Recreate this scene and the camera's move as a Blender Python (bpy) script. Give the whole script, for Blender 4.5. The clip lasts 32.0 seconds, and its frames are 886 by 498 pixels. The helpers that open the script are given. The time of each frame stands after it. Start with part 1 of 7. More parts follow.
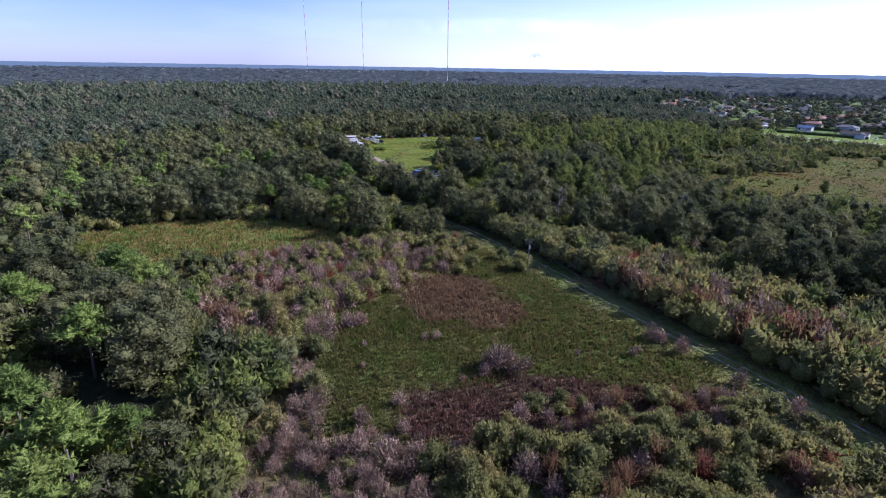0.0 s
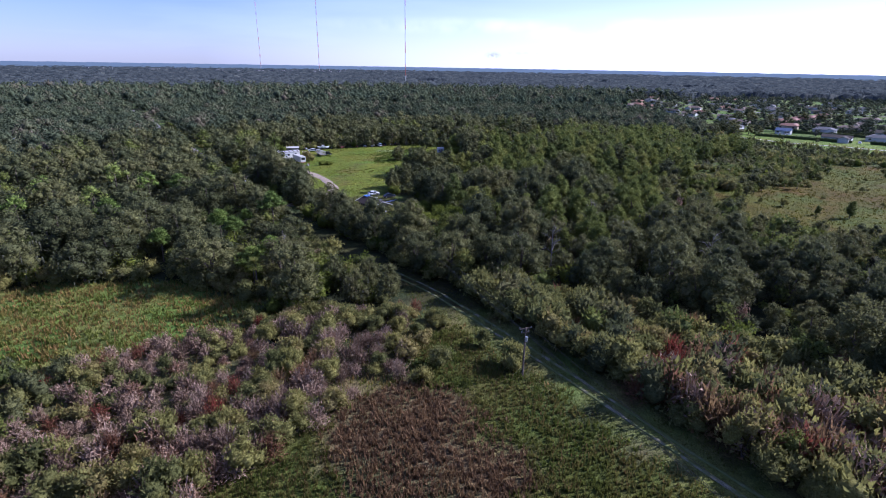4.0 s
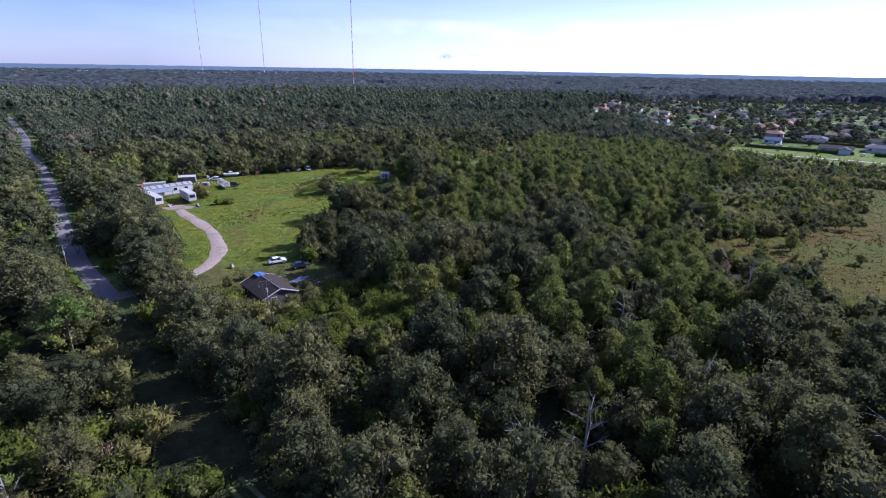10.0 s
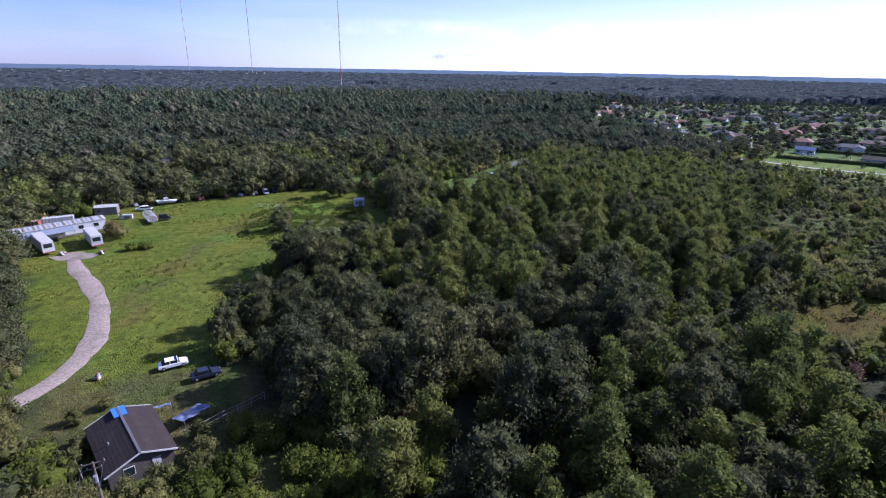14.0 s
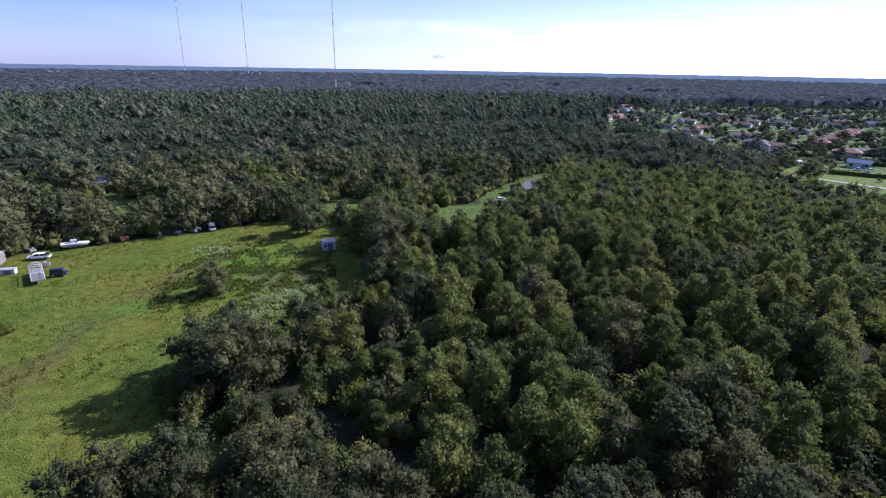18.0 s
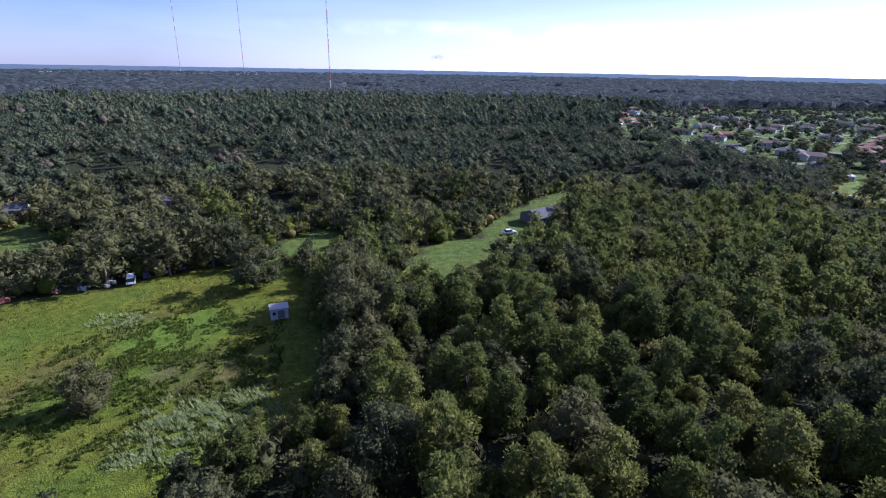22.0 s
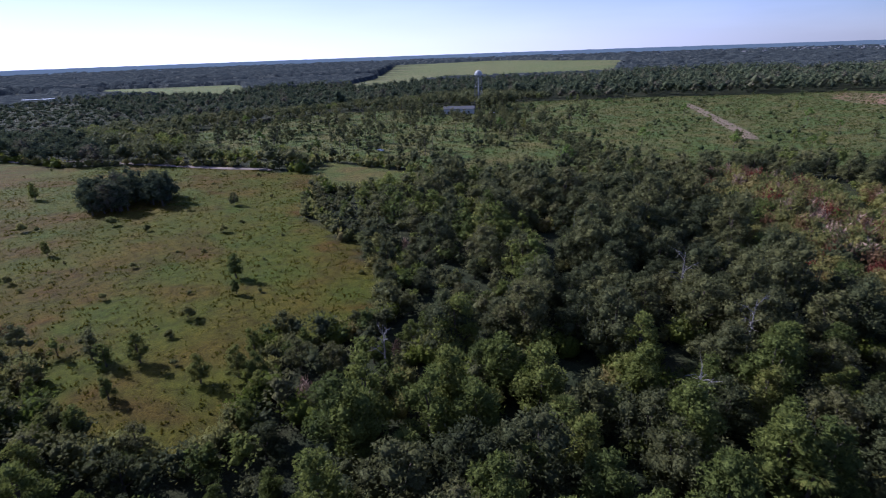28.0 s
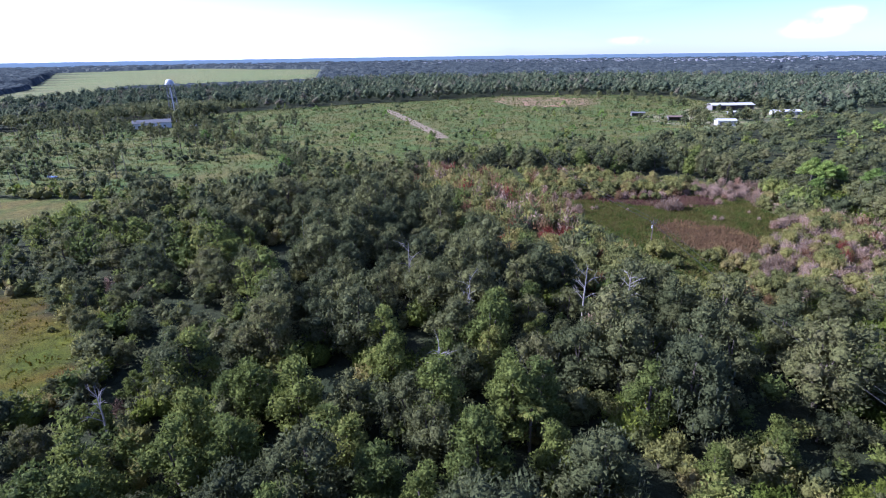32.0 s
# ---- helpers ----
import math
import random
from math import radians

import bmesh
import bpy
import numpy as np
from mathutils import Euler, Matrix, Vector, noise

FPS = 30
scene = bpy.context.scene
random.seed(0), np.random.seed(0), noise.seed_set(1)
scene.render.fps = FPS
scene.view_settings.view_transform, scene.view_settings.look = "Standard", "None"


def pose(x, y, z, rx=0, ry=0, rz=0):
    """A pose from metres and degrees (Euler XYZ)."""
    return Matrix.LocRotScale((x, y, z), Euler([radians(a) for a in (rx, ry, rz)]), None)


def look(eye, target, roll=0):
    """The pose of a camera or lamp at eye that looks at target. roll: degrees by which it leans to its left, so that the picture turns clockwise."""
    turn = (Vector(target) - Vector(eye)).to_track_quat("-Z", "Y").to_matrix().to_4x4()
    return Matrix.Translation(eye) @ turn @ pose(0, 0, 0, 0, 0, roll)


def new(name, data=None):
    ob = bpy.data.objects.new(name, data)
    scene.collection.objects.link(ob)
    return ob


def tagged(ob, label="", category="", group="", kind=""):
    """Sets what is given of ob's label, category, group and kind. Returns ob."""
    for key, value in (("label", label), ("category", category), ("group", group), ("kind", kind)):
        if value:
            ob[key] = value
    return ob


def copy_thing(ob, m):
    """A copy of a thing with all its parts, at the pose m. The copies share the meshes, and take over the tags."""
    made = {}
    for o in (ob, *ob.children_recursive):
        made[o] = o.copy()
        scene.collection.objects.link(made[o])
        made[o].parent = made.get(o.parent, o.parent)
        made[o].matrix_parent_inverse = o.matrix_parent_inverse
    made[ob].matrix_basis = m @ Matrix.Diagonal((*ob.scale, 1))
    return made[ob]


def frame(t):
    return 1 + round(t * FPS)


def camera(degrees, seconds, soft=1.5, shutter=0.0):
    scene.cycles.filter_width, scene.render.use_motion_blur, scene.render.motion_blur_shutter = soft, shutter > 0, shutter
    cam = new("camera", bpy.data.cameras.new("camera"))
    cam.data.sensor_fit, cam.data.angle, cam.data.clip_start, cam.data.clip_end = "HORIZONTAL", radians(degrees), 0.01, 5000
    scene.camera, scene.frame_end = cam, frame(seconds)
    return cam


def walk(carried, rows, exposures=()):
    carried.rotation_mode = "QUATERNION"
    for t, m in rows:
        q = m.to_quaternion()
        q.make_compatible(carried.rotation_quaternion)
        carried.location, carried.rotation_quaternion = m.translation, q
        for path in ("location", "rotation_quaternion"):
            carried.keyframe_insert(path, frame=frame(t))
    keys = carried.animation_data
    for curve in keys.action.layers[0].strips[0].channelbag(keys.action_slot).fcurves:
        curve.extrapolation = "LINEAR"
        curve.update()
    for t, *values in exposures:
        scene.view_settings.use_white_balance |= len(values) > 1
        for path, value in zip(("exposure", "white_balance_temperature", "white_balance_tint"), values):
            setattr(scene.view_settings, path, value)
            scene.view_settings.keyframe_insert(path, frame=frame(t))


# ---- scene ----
cam = camera(80.9, 32.0, 1.05, 0.16)
PATH = [
    (0.0, 0.08, -1.05, 47.18, 1.62, -19.46, -0.90),
    (0.5, 0.14, 4.51, 47.20, 1.63, -19.46, -0.90),
    (1.0, 0.16, 10.12, 47.22, 1.64, -19.46, -0.90),
    (1.5, 0.27, 15.72, 47.25, 1.64, -19.47, -0.90),
    (2.0, 0.35, 21.38, 47.27, 1.65, -19.47, -0.90),
    (2.5, 0.42, 27.07, 47.30, 1.64, -19.47, -0.91),
    (3.0, 0.50, 32.78, 47.32, 1.60, -19.48, -0.91),
    (3.5, 0.66, 38.39, 47.34, -0.54, -19.48, -0.91),
    (5.5, 1.52, 61.26, 47.44, -4.91, -19.49, -0.91),
    (6.0, 2.05, 66.92, 47.46, -5.66, -19.49, -0.91),
    (6.5, 2.57, 72.60, 47.48, -6.21, -19.49, -0.91),
    (7.0, 3.28, 78.26, 47.51, -6.62, -19.50, -0.91),
    (7.5, 4.07, 83.92, 47.53, -6.95, -19.50, -0.92),
    (8.0, 4.96, 89.61, 47.56, -7.21, -19.50, -0.92),
    (8.5, 5.87, 95.24, 47.58, -7.33, -19.44, -0.92),
    (9.0, 6.74, 100.58, 47.60, -7.45, -19.38, -0.92),
    (9.5, 7.73, 106.35, 47.62, -7.53, -19.31, -0.92),
    (10.0, 8.76, 112.09, 47.65, -7.58, -19.25, -0.92),
    (10.5, 9.75, 117.93, 47.67, -7.67, -19.25, -0.92),
    (11.0, 10.80, 123.77, 47.70, -7.84, -19.24, -0.92),
    (11.5, 11.77, 129.64, 47.72, -8.15, -19.24, -0.92),
    (12.0, 12.82, 135.56, 47.75, -8.23, -19.24, -0.92),
    (12.5, 13.84, 141.51, 47.77, -8.30, -19.23, -0.93),
    (13.0, 14.86, 147.43, 47.80, -8.33, -19.23, -0.93),
    (13.5, 15.88, 153.38, 47.82, -8.35, -19.23, -0.93),
    (14.0, 16.83, 159.30, 47.85, -8.36, -19.22, -0.93),
    (14.5, 17.82, 165.22, 47.87, -8.37, -19.22, -0.93),
    (16.5, 21.72, 188.59, 47.97, -8.37, -19.21, -0.93),
    (17.0, 22.77, 194.46, 47.99, -8.39, -19.20, -0.93),
    (17.5, 23.74, 200.30, 48.02, -8.39, -19.20, -0.93),
    (18.0, 24.76, 206.04, 48.04, -8.41, -19.20, -0.94),
    (18.5, 25.73, 211.72, 48.06, -8.41, -19.19, -0.94),
    (19.0, 26.76, 217.38, 48.09, -8.41, -19.19, -0.94),
    (19.5, 27.75, 222.94, 48.11, -8.40, -19.19, -0.94),
    (20.0, 28.72, 228.34, 48.13, -8.41, -19.18, -0.94),
    (20.5, 29.66, 233.63, 48.15, -8.43, -19.18, -0.94),
    (21.0, 30.55, 238.71, 48.18, -8.43, -19.18, -0.94),
    (21.5, 31.42, 243.30, 48.19, -8.45, -19.17, -0.94),
    (22.0, 32.15, 246.81, 48.21, -8.46, -19.17, -0.94),
    (22.5, 32.60, 249.19, 48.22, -9.03, -19.17, -0.94),
    (23.0, 32.89, 250.50, 48.22, -10.14, -19.16, -0.95),
    (23.5, 32.89, 250.79, 48.23, -12.25, -19.16, -0.95),
    (24.0, 32.89, 250.79, 48.23, -15.07, -19.16, -0.95),
    (24.5, 32.89, 250.79, 48.23, -18.21, -19.15, -0.70),
    (25.0, 32.89, 250.79, 48.23, -26.10, -19.24, -0.22),
    (25.5, 32.89, 250.79, 48.23, -41.40, -19.32, 0.25),
    (26.0, 32.89, 250.79, 48.23, -61.20, -19.41, 0.72),
    (26.5, 32.89, 250.79, 48.23, -82.82, -19.50, 1.24),
    (27.0, 32.89, 250.79, 48.23, -104.51, -19.99, 1.73),
    (27.5, 32.89, 250.79, 48.23, -121.45, -20.54, 1.84),
    (28.0, 32.89, 250.79, 48.23, -133.25, -20.75, 1.90),
    (28.5, 32.89, 250.79, 48.23, -142.72, -20.94, 1.89),
    (29.0, 32.89, 250.79, 48.23, -152.06, -21.08, 1.68),
    (29.5, 32.89, 250.79, 48.23, -158.58, -21.10, 1.54),
    (30.0, 32.89, 250.79, 48.23, -160.70, -21.02, 1.39),
    (30.5, 32.89, 250.79, 48.23, -161.85, -20.90, 1.24),
    (31.0, 32.89, 250.79, 48.23, -162.62, -20.81, 1.09),
    (31.5, 32.89, 250.79, 48.23, -163.22, -20.67, 0.94),
    (32.0, 32.89, 250.79, 48.23, -163.57, -20.57, 0.75),
]
EXPOSURES = [(0, 1.0, 5080, 29), (4, 0.93, 5080, 29), (6, 0.88, 5080, 29), (13, 0.88, 5080, 29), (24, 0.88, 5080, 29), (25.2, 0.65, 5100, 28), (26.5, 0.14, 5150, 26), (27.2, 0.08, 5150, 25), (28, 0.47, 5100, 26), (28.5, 0.86, 5050, 26), (29.5, 1.34, 4900, 26), (32, 1.48, 4870, 26)]
walk(cam, [(t, pose(x, y, z, 90 + pitch, roll, yaw)) for t, x, y, z, yaw, pitch, roll in PATH], EXPOSURES)

# ---------- world, sun ----------
SUN_AZ, SUN_EL = radians(75), radians(32)
world = bpy.data.worlds.new("sky")
scene.world = world
world.use_nodes = True
wn, wl = world.node_tree.nodes, world.node_tree.links
wn.clear()
w_out, w_bg, w_sky = wn.new("ShaderNodeOutputWorld"), wn.new("ShaderNodeBackground"), wn.new("ShaderNodeTexSky")
w_sky.sky_type, w_sky.sun_disc = "NISHITA", False
w_sky.sun_elevation, w_sky.sun_rotation = SUN_EL, SUN_AZ
w_sky.air_density, w_sky.dust_density, w_sky.ozone_density = 1.0, 0.4, 2.8
w_bg.inputs["Strength"].default_value = 0.075
# thin high cloud, in long streaks low over the horizon
w_tc, w_map, w_noise, w_ramp = wn.new("ShaderNodeTexCoord"), wn.new("ShaderNodeMapping"), wn.new("ShaderNodeTexNoise"), wn.new("ShaderNodeValToRGB")
w_map.inputs["Scale"].default_value = (1.3, 1.3, 9.0)
w_noise.inputs["Scale"].default_value, w_noise.inputs["Detail"].default_value = 1.6, 5.0
w_ramp.color_ramp.elements[0].position, w_ramp.color_ramp.elements[1].position = 0.5, 0.72
w_ramp.color_ramp.elements[1].color = (0.45, 0.45, 0.45, 1)
w_mix = wn.new("ShaderNodeMixRGB")
w_mix.blend_type = "ADD"
w_mix.inputs["Color2"].default_value = (1.6, 1.55, 1.75, 1)
wl.new(w_tc.outputs["Generated"], w_map.inputs["Vector"])
wl.new(w_map.outputs["Vector"], w_noise.inputs["Vector"])
wl.new(w_noise.outputs["Fac"], w_ramp.inputs["Fac"])
wl.new(w_ramp.outputs["Color"], w_mix.inputs["Fac"])
w_tint = wn.new("ShaderNodeMixRGB")
w_tint.blend_type, w_tint.inputs["Fac"].default_value, w_tint.inputs["Color2"].default_value = "MULTIPLY", 1.0, (0.70, 0.735, 0.95, 1)
wl.new(w_sky.outputs["Color"], w_tint.inputs["Color1"])
wl.new(w_tint.outputs["Color"], w_mix.inputs["Color1"])
# pale haze low over the horizon
w_sep, w_low, w_haze = wn.new("ShaderNodeSeparateXYZ"), wn.new("ShaderNodeMapRange"), wn.new("ShaderNodeMixRGB")
w_low.inputs["From Min"].default_value, w_low.inputs["From Max"].default_value = 0.0, 0.13
w_low.inputs["To Min"].default_value, w_low.inputs["To Max"].default_value = 1.0, 0.25
w_haze.inputs["Color2"].default_value = (12.9, 13.1, 14.8, 1)
wl.new(w_tc.outputs["Generated"], w_sep.inputs["Vector"])
wl.new(w_sep.outputs["Z"], w_low.inputs["Value"])
# it thickens and whitens towards the sun's side
w_dot, w_side, w_mul = wn.new("ShaderNodeVectorMath"), wn.new("ShaderNodeMapRange"), wn.new("ShaderNodeMath")
w_dot.operation, w_mul.operation = "DOT_PRODUCT", "MULTIPLY"
w_dot.inputs[1].default_value = (math.sin(SUN_AZ), math.cos(SUN_AZ), 0)
w_side.inputs["From Min"].default_value, w_side.inputs["From Max"].default_value = -0.1, 0.85
w_side.inputs["To Min"].default_value, w_side.inputs["To Max"].default_value = 0.12, 0.85
wl.new(w_tc.outputs["Generated"], w_dot.inputs[0])
wl.new(w_dot.outputs["Value"], w_side.inputs["Value"])
wl.new(w_low.outputs["Result"], w_mul.inputs[0])
wl.new(w_side.outputs["Result"], w_mul.inputs[1])
wl.new(w_mul.outputs["Value"], w_haze.inputs["Fac"])
wl.new(w_mix.outputs["Color"], w_haze.inputs["Color1"])
def sky_patch(azimuth, lift, blobs, colour, grain, after):
    """A wisp of smoke or cloud low in the sky: soft blobs (across, up, half width, half height, depth), broken by noise."""
    rel, turned = wn.new("ShaderNodeVectorMath"), wn.new("ShaderNodeMapping")
    rel.operation, rel.inputs[1].default_value = "SUBTRACT", (math.sin(azimuth), math.cos(azimuth), lift)
    turned.vector_type, turned.inputs["Rotation"].default_value = "POINT", (0, 0, azimuth)
    wl.new(w_tc.outputs["Generated"], rel.inputs[0])
    wl.new(rel.outputs["Vector"], turned.inputs["Vector"])
    total = None
    for across, up, wide, high, deep in blobs:
        o, k, d, m = wn.new("ShaderNodeVectorMath"), wn.new("ShaderNodeVectorMath"), wn.new("ShaderNodeVectorMath"), wn.new("ShaderNodeMapRange")
        o.operation, k.operation, d.operation = "SUBTRACT", "DIVIDE", "LENGTH"
        o.inputs[1].default_value, k.inputs[1].default_value = (across, 0, up), (wide, 0.3, high)
        m.interpolation_type = "SMOOTHSTEP"
        m.inputs["From Min"].default_value, m.inputs["From Max"].default_value = 0.1, 1.0
        m.inputs["To Min"].default_value, m.inputs["To Max"].default_value = deep, 0.0
        wl.new(turned.outputs["Vector"], o.inputs[0])
        wl.new(o.outputs["Vector"], k.inputs[0])
        wl.new(k.outputs["Vector"], d.inputs[0])
        wl.new(d.outputs["Value"], m.inputs["Value"])
        if total is None:
            total = m.outputs["Result"]
        else:
            most = wn.new("ShaderNodeMath")
            most.operation = "MAXIMUM"
            wl.new(total, most.inputs[0])
            wl.new(m.outputs["Result"], most.inputs[1])
            total = most.outputs["Value"]
    tex, rough, mul, mix = wn.new("ShaderNodeTexNoise"), wn.new("ShaderNodeMapRange"), wn.new("ShaderNodeMath"), wn.new("ShaderNodeMixRGB")
    tex.inputs["Scale"].default_value, tex.inputs["Detail"].default_value = grain, 4.0
    rough.inputs["From Min"].default_value, rough.inputs["From Max"].default_value, rough.inputs["To Max"].default_value = 0.35, 0.6, 1.2
    mul.operation, mul.use_clamp = "MULTIPLY", True
    mix.inputs["Color2"].default_value = (*colour, 1)
    wl.new(w_tc.outputs["Generated"], tex.inputs["Vector"])
    wl.new(tex.outputs["Fac"], rough.inputs["Value"])
    wl.new(total, mul.inputs[0])
    wl.new(rough.outputs["Result"], mul.inputs[1])
    wl.new(mul.outputs["Value"], mix.inputs["Fac"])
    wl.new(after, mix.inputs["Color1"])
    return mix.outputs["Color"]


# a plume of smoke on the horizon that trails away downwind, a long veil above it, and two small heaps of cloud to the south
w_col = sky_patch(radians(7.8), 0.018, ((0.0, 0.0, 0.019, 0.008, 0.75), (0.06, 0.004, 0.06, 0.0045, 0.22), (0.0, -0.010, 0.0035, 0.010, 0.25)), (4.4, 4.4, 5.6), 120.0, w_haze.outputs["Color"])
w_col = sky_patch(radians(4.0), 0.066, ((0.0, 0.0, 0.30, 0.018, 0.35), (0.35, -0.006, 0.35, 0.026, 0.45)), (12.0, 11.6, 12.8), 9.0, w_col)
w_col = sky_patch(radians(196.8), 0.029, ((0.0, 0.0, 0.055, 0.018, 0.6), (0.030, 0.016, 0.05, 0.016, 0.6), (-0.25, -0.012, 0.05, 0.009, 0.4)), (12.8, 11.6, 12.2), 22.0, w_col)
wl.new(w_col, w_bg.inputs["Color"])
wl.new(w_bg.outputs["Background"], w_out.inputs["Surface"])

sun_data = bpy.data.lights.new("sun", "SUN")
sun_data.energy, sun_data.angle, sun_data.color = 5.0, radians(0.55), (1.0, 0.93, 0.79)
sun = new("sun", sun_data)
sun.matrix_world = look((0, 0, 300), (-math.sin(SUN_AZ) * math.cos(SUN_EL), -math.cos(SUN_AZ) * math.cos(SUN_EL), 300 - math.sin(SUN_EL)))

# ---------- materials ----------


def material(name, rough=0.8, spec=0.3, metal=0.0):
    m = bpy.data.materials.new(name)
    m.use_nodes = True
    b = m.node_tree.nodes["Principled BSDF"]
    b.inputs["Roughness"].default_value, b.inputs["Specular IOR Level"].default_value, b.inputs["Metallic"].default_value = rough, spec, metal
    return m, m.node_tree.nodes, m.node_tree.links, b


def ramp_node(n, stops):
    r = n.new("ShaderNodeValToRGB")
    while len(r.color_ramp.elements) < len(stops):
        r.color_ramp.elements.new(0.5)
    for e, (p, c) in zip(r.color_ramp.elements, stops):
        e.position, e.color = p, (*c, 1)
    return r


def noise_node(n, l, scale, detail=3.0, vector=None, rough=0.5):
    t = n.new("ShaderNodeTexNoise")
    t.inputs["Scale"].default_value, t.inputs["Detail"].default_value, t.inputs["Roughness"].default_value = scale, detail, rough
    if vector is not None:
        l.new(vector, t.inputs["Vector"])
    return t


def bump(n, l, b, height, strength, distance):
    k = n.new("ShaderNodeBump")
    k.inputs["Strength"].default_value, k.inputs["Distance"].default_value = strength, distance
    l.new(height, k.inputs["Height"])
    l.new(k.outputs["Normal"], b.inputs["Normal"])


def worn(name, colour, rough=0.8, spec=0.3, metal=0.0, scale=1.5, vary=0.25, dirt=(0.12, 0.10, 0.08), amount=0.35, relief=0.15, low=0.52, high=0.8):
    """Paint, metal or wood with stains, streaks and a fine grain."""
    m, n, l, b = material(name, rough, spec, metal)
    tc = n.new("ShaderNodeTexCoord")
    oi = n.new("ShaderNodeObjectInfo")
    big, fine = noise_node(n, l, scale, 4, tc.outputs["Object"]), noise_node(n, l, scale * 14, 3, tc.outputs["Object"])
    r = ramp_node(n, [(0.3, tuple(c * (1 - vary) for c in colour)), (0.7, tuple(min(1, c * (1 + vary)) for c in colour))])
    l.new(fine.outputs["Fac"], r.inputs["Fac"])
    mask = ramp_node(n, [(low, (0, 0, 0)), (high, (amount,) * 3)])
    l.new(big.outputs["Fac"], mask.inputs["Fac"])
    mix = n.new("ShaderNodeMixRGB")
    mix.inputs["Color2"].default_value = (*dirt, 1)
    l.new(mask.outputs["Color"], mix.inputs["Fac"])
    l.new(r.outputs["Color"], mix.inputs["Color1"])
    hsv = n.new("ShaderNodeHueSaturation")
    val = n.new("ShaderNodeMapRange")
    val.inputs["To Min"].default_value, val.inputs["To Max"].default_value = 0.88, 1.12
    l.new(oi.outputs["Random"], val.inputs["Value"])
    l.new(val.outputs["Result"], hsv.inputs["Value"])
    l.new(mix.outputs["Color"], hsv.inputs["Color"])
    l.new(hsv.outputs["Color"], b.inputs["Base Color"])
    bump(n, l, b, fine.outputs["Fac"], relief, 0.02)
    return m


def foliage(name, stops, thin=0.4, rough=0.75, spec=0.08):
    """Leaves: the hue differs from plant to plant (its tint, or the object's random number) and again from clump to clump."""
    m, n, l, b = material(name, rough, spec)
    at, oi, geo, tc = n.new("ShaderNodeAttribute"), n.new("ShaderNodeObjectInfo"), n.new("ShaderNodeNewGeometry"), n.new("ShaderNodeTexCoord")
    at.attribute_name = "tint"
    add = n.new("ShaderNodeMath")
    add.operation = "ADD"
    l.new(at.outputs["Fac"], add.inputs[0])
    l.new(oi.outputs["Random"], add.inputs[1])
    fr = n.new("ShaderNodeMath")
    fr.operation = "FRACT"
    l.new(add.outputs["Value"], fr.inputs[0])
    isl = n.new("ShaderNodeMapRange")
    isl.inputs["To Min"].default_value, isl.inputs["To Max"].default_value = -0.16, 0.16
    l.new(geo.outputs["Random Per Island"], isl.inputs["Value"])
    both = n.new("ShaderNodeMath")
    both.operation = "ADD"
    l.new(fr.outputs["Value"], both.inputs[0])
    l.new(isl.outputs["Result"], both.inputs[1])
    r = ramp_node(n, stops)
    l.new(both.outputs["Value"], r.inputs["Fac"])
    fine = noise_node(n, l, 3.4, 5, tc.outputs["Object"], 0.72)
    bump(n, l, b, fine.outputs["Fac"], 1.0, 0.45)
    fr2 = n.new("ShaderNodeMapRange")
    fr2.inputs["From Min"].default_value, fr2.inputs["From Max"].default_value = 0.3, 0.7
    fr2.inputs["To Min"].default_value, fr2.inputs["To Max"].default_value = 0.45, 1.6
    l.new(fine.outputs["Fac"], fr2.inputs["Value"])
    hsv = n.new("ShaderNodeHueSaturation")
    l.new(fr2.outputs["Result"], hsv.inputs["Value"])
    l.new(r.outputs["Color"], hsv.inputs["Color"])
    l.new(hsv.outputs["Color"], b.inputs["Base Color"])
    tr, mx = n.new("ShaderNodeBsdfTranslucent"), n.new("ShaderNodeMixShader")
    l.new(hsv.outputs["Color"], tr.inputs["Color"])
    mx.inputs["Fac"].default_value = thin
    l.new(b.outputs["BSDF"], mx.inputs[1])
    l.new(tr.outputs["BSDF"], mx.inputs[2])
    l.new(mx.outputs["Shader"], n["Material Output"].inputs["Surface"])
    return m


M_OAK = foliage("oak_leaves", [(0.0, (0.070, 0.079, 0.036)), (0.3, (0.092, 0.102, 0.043)), (0.6, (0.121, 0.124, 0.052)), (0.85, (0.151, 0.151, 0.055)), (1.0, (0.146, 0.137, 0.060))], 0.34)
M_GUM = foliage("gum_leaves", [(0.0, (0.095, 0.118, 0.033)), (0.5, (0.141, 0.164, 0.039)), (0.85, (0.185, 0.204, 0.048)), (1.0, (0.213, 0.207, 0.055))], 0.34)
M_PINE = foliage("pine_needles", [(0.0, (0.126, 0.180, 0.043)), (0.6, (0.183, 0.249, 0.050)), (1.0, (0.224, 0.260, 0.066))], 0.3)
M_SHRUB = foliage("shrub_leaves", [(0.0, (0.129, 0.136, 0.045)), (0.4, (0.189, 0.185, 0.062)), (0.75, (0.238, 0.225, 0.065)), (1.0, (0.251, 0.204, 0.076))])
M_VINE = foliage("vine_leaves", [(0.0, (0.083, 0.108, 0.018)), (1.0, (0.155, 0.176, 0.027))])
M_DEAD = foliage("dry_twigs", [(0.0, (0.161, 0.108, 0.073)), (0.4, (0.247, 0.168, 0.116)), (0.75, (0.390, 0.273, 0.200)), (1.0, (0.234, 0.132, 0.082))], 0.1, 0.85)
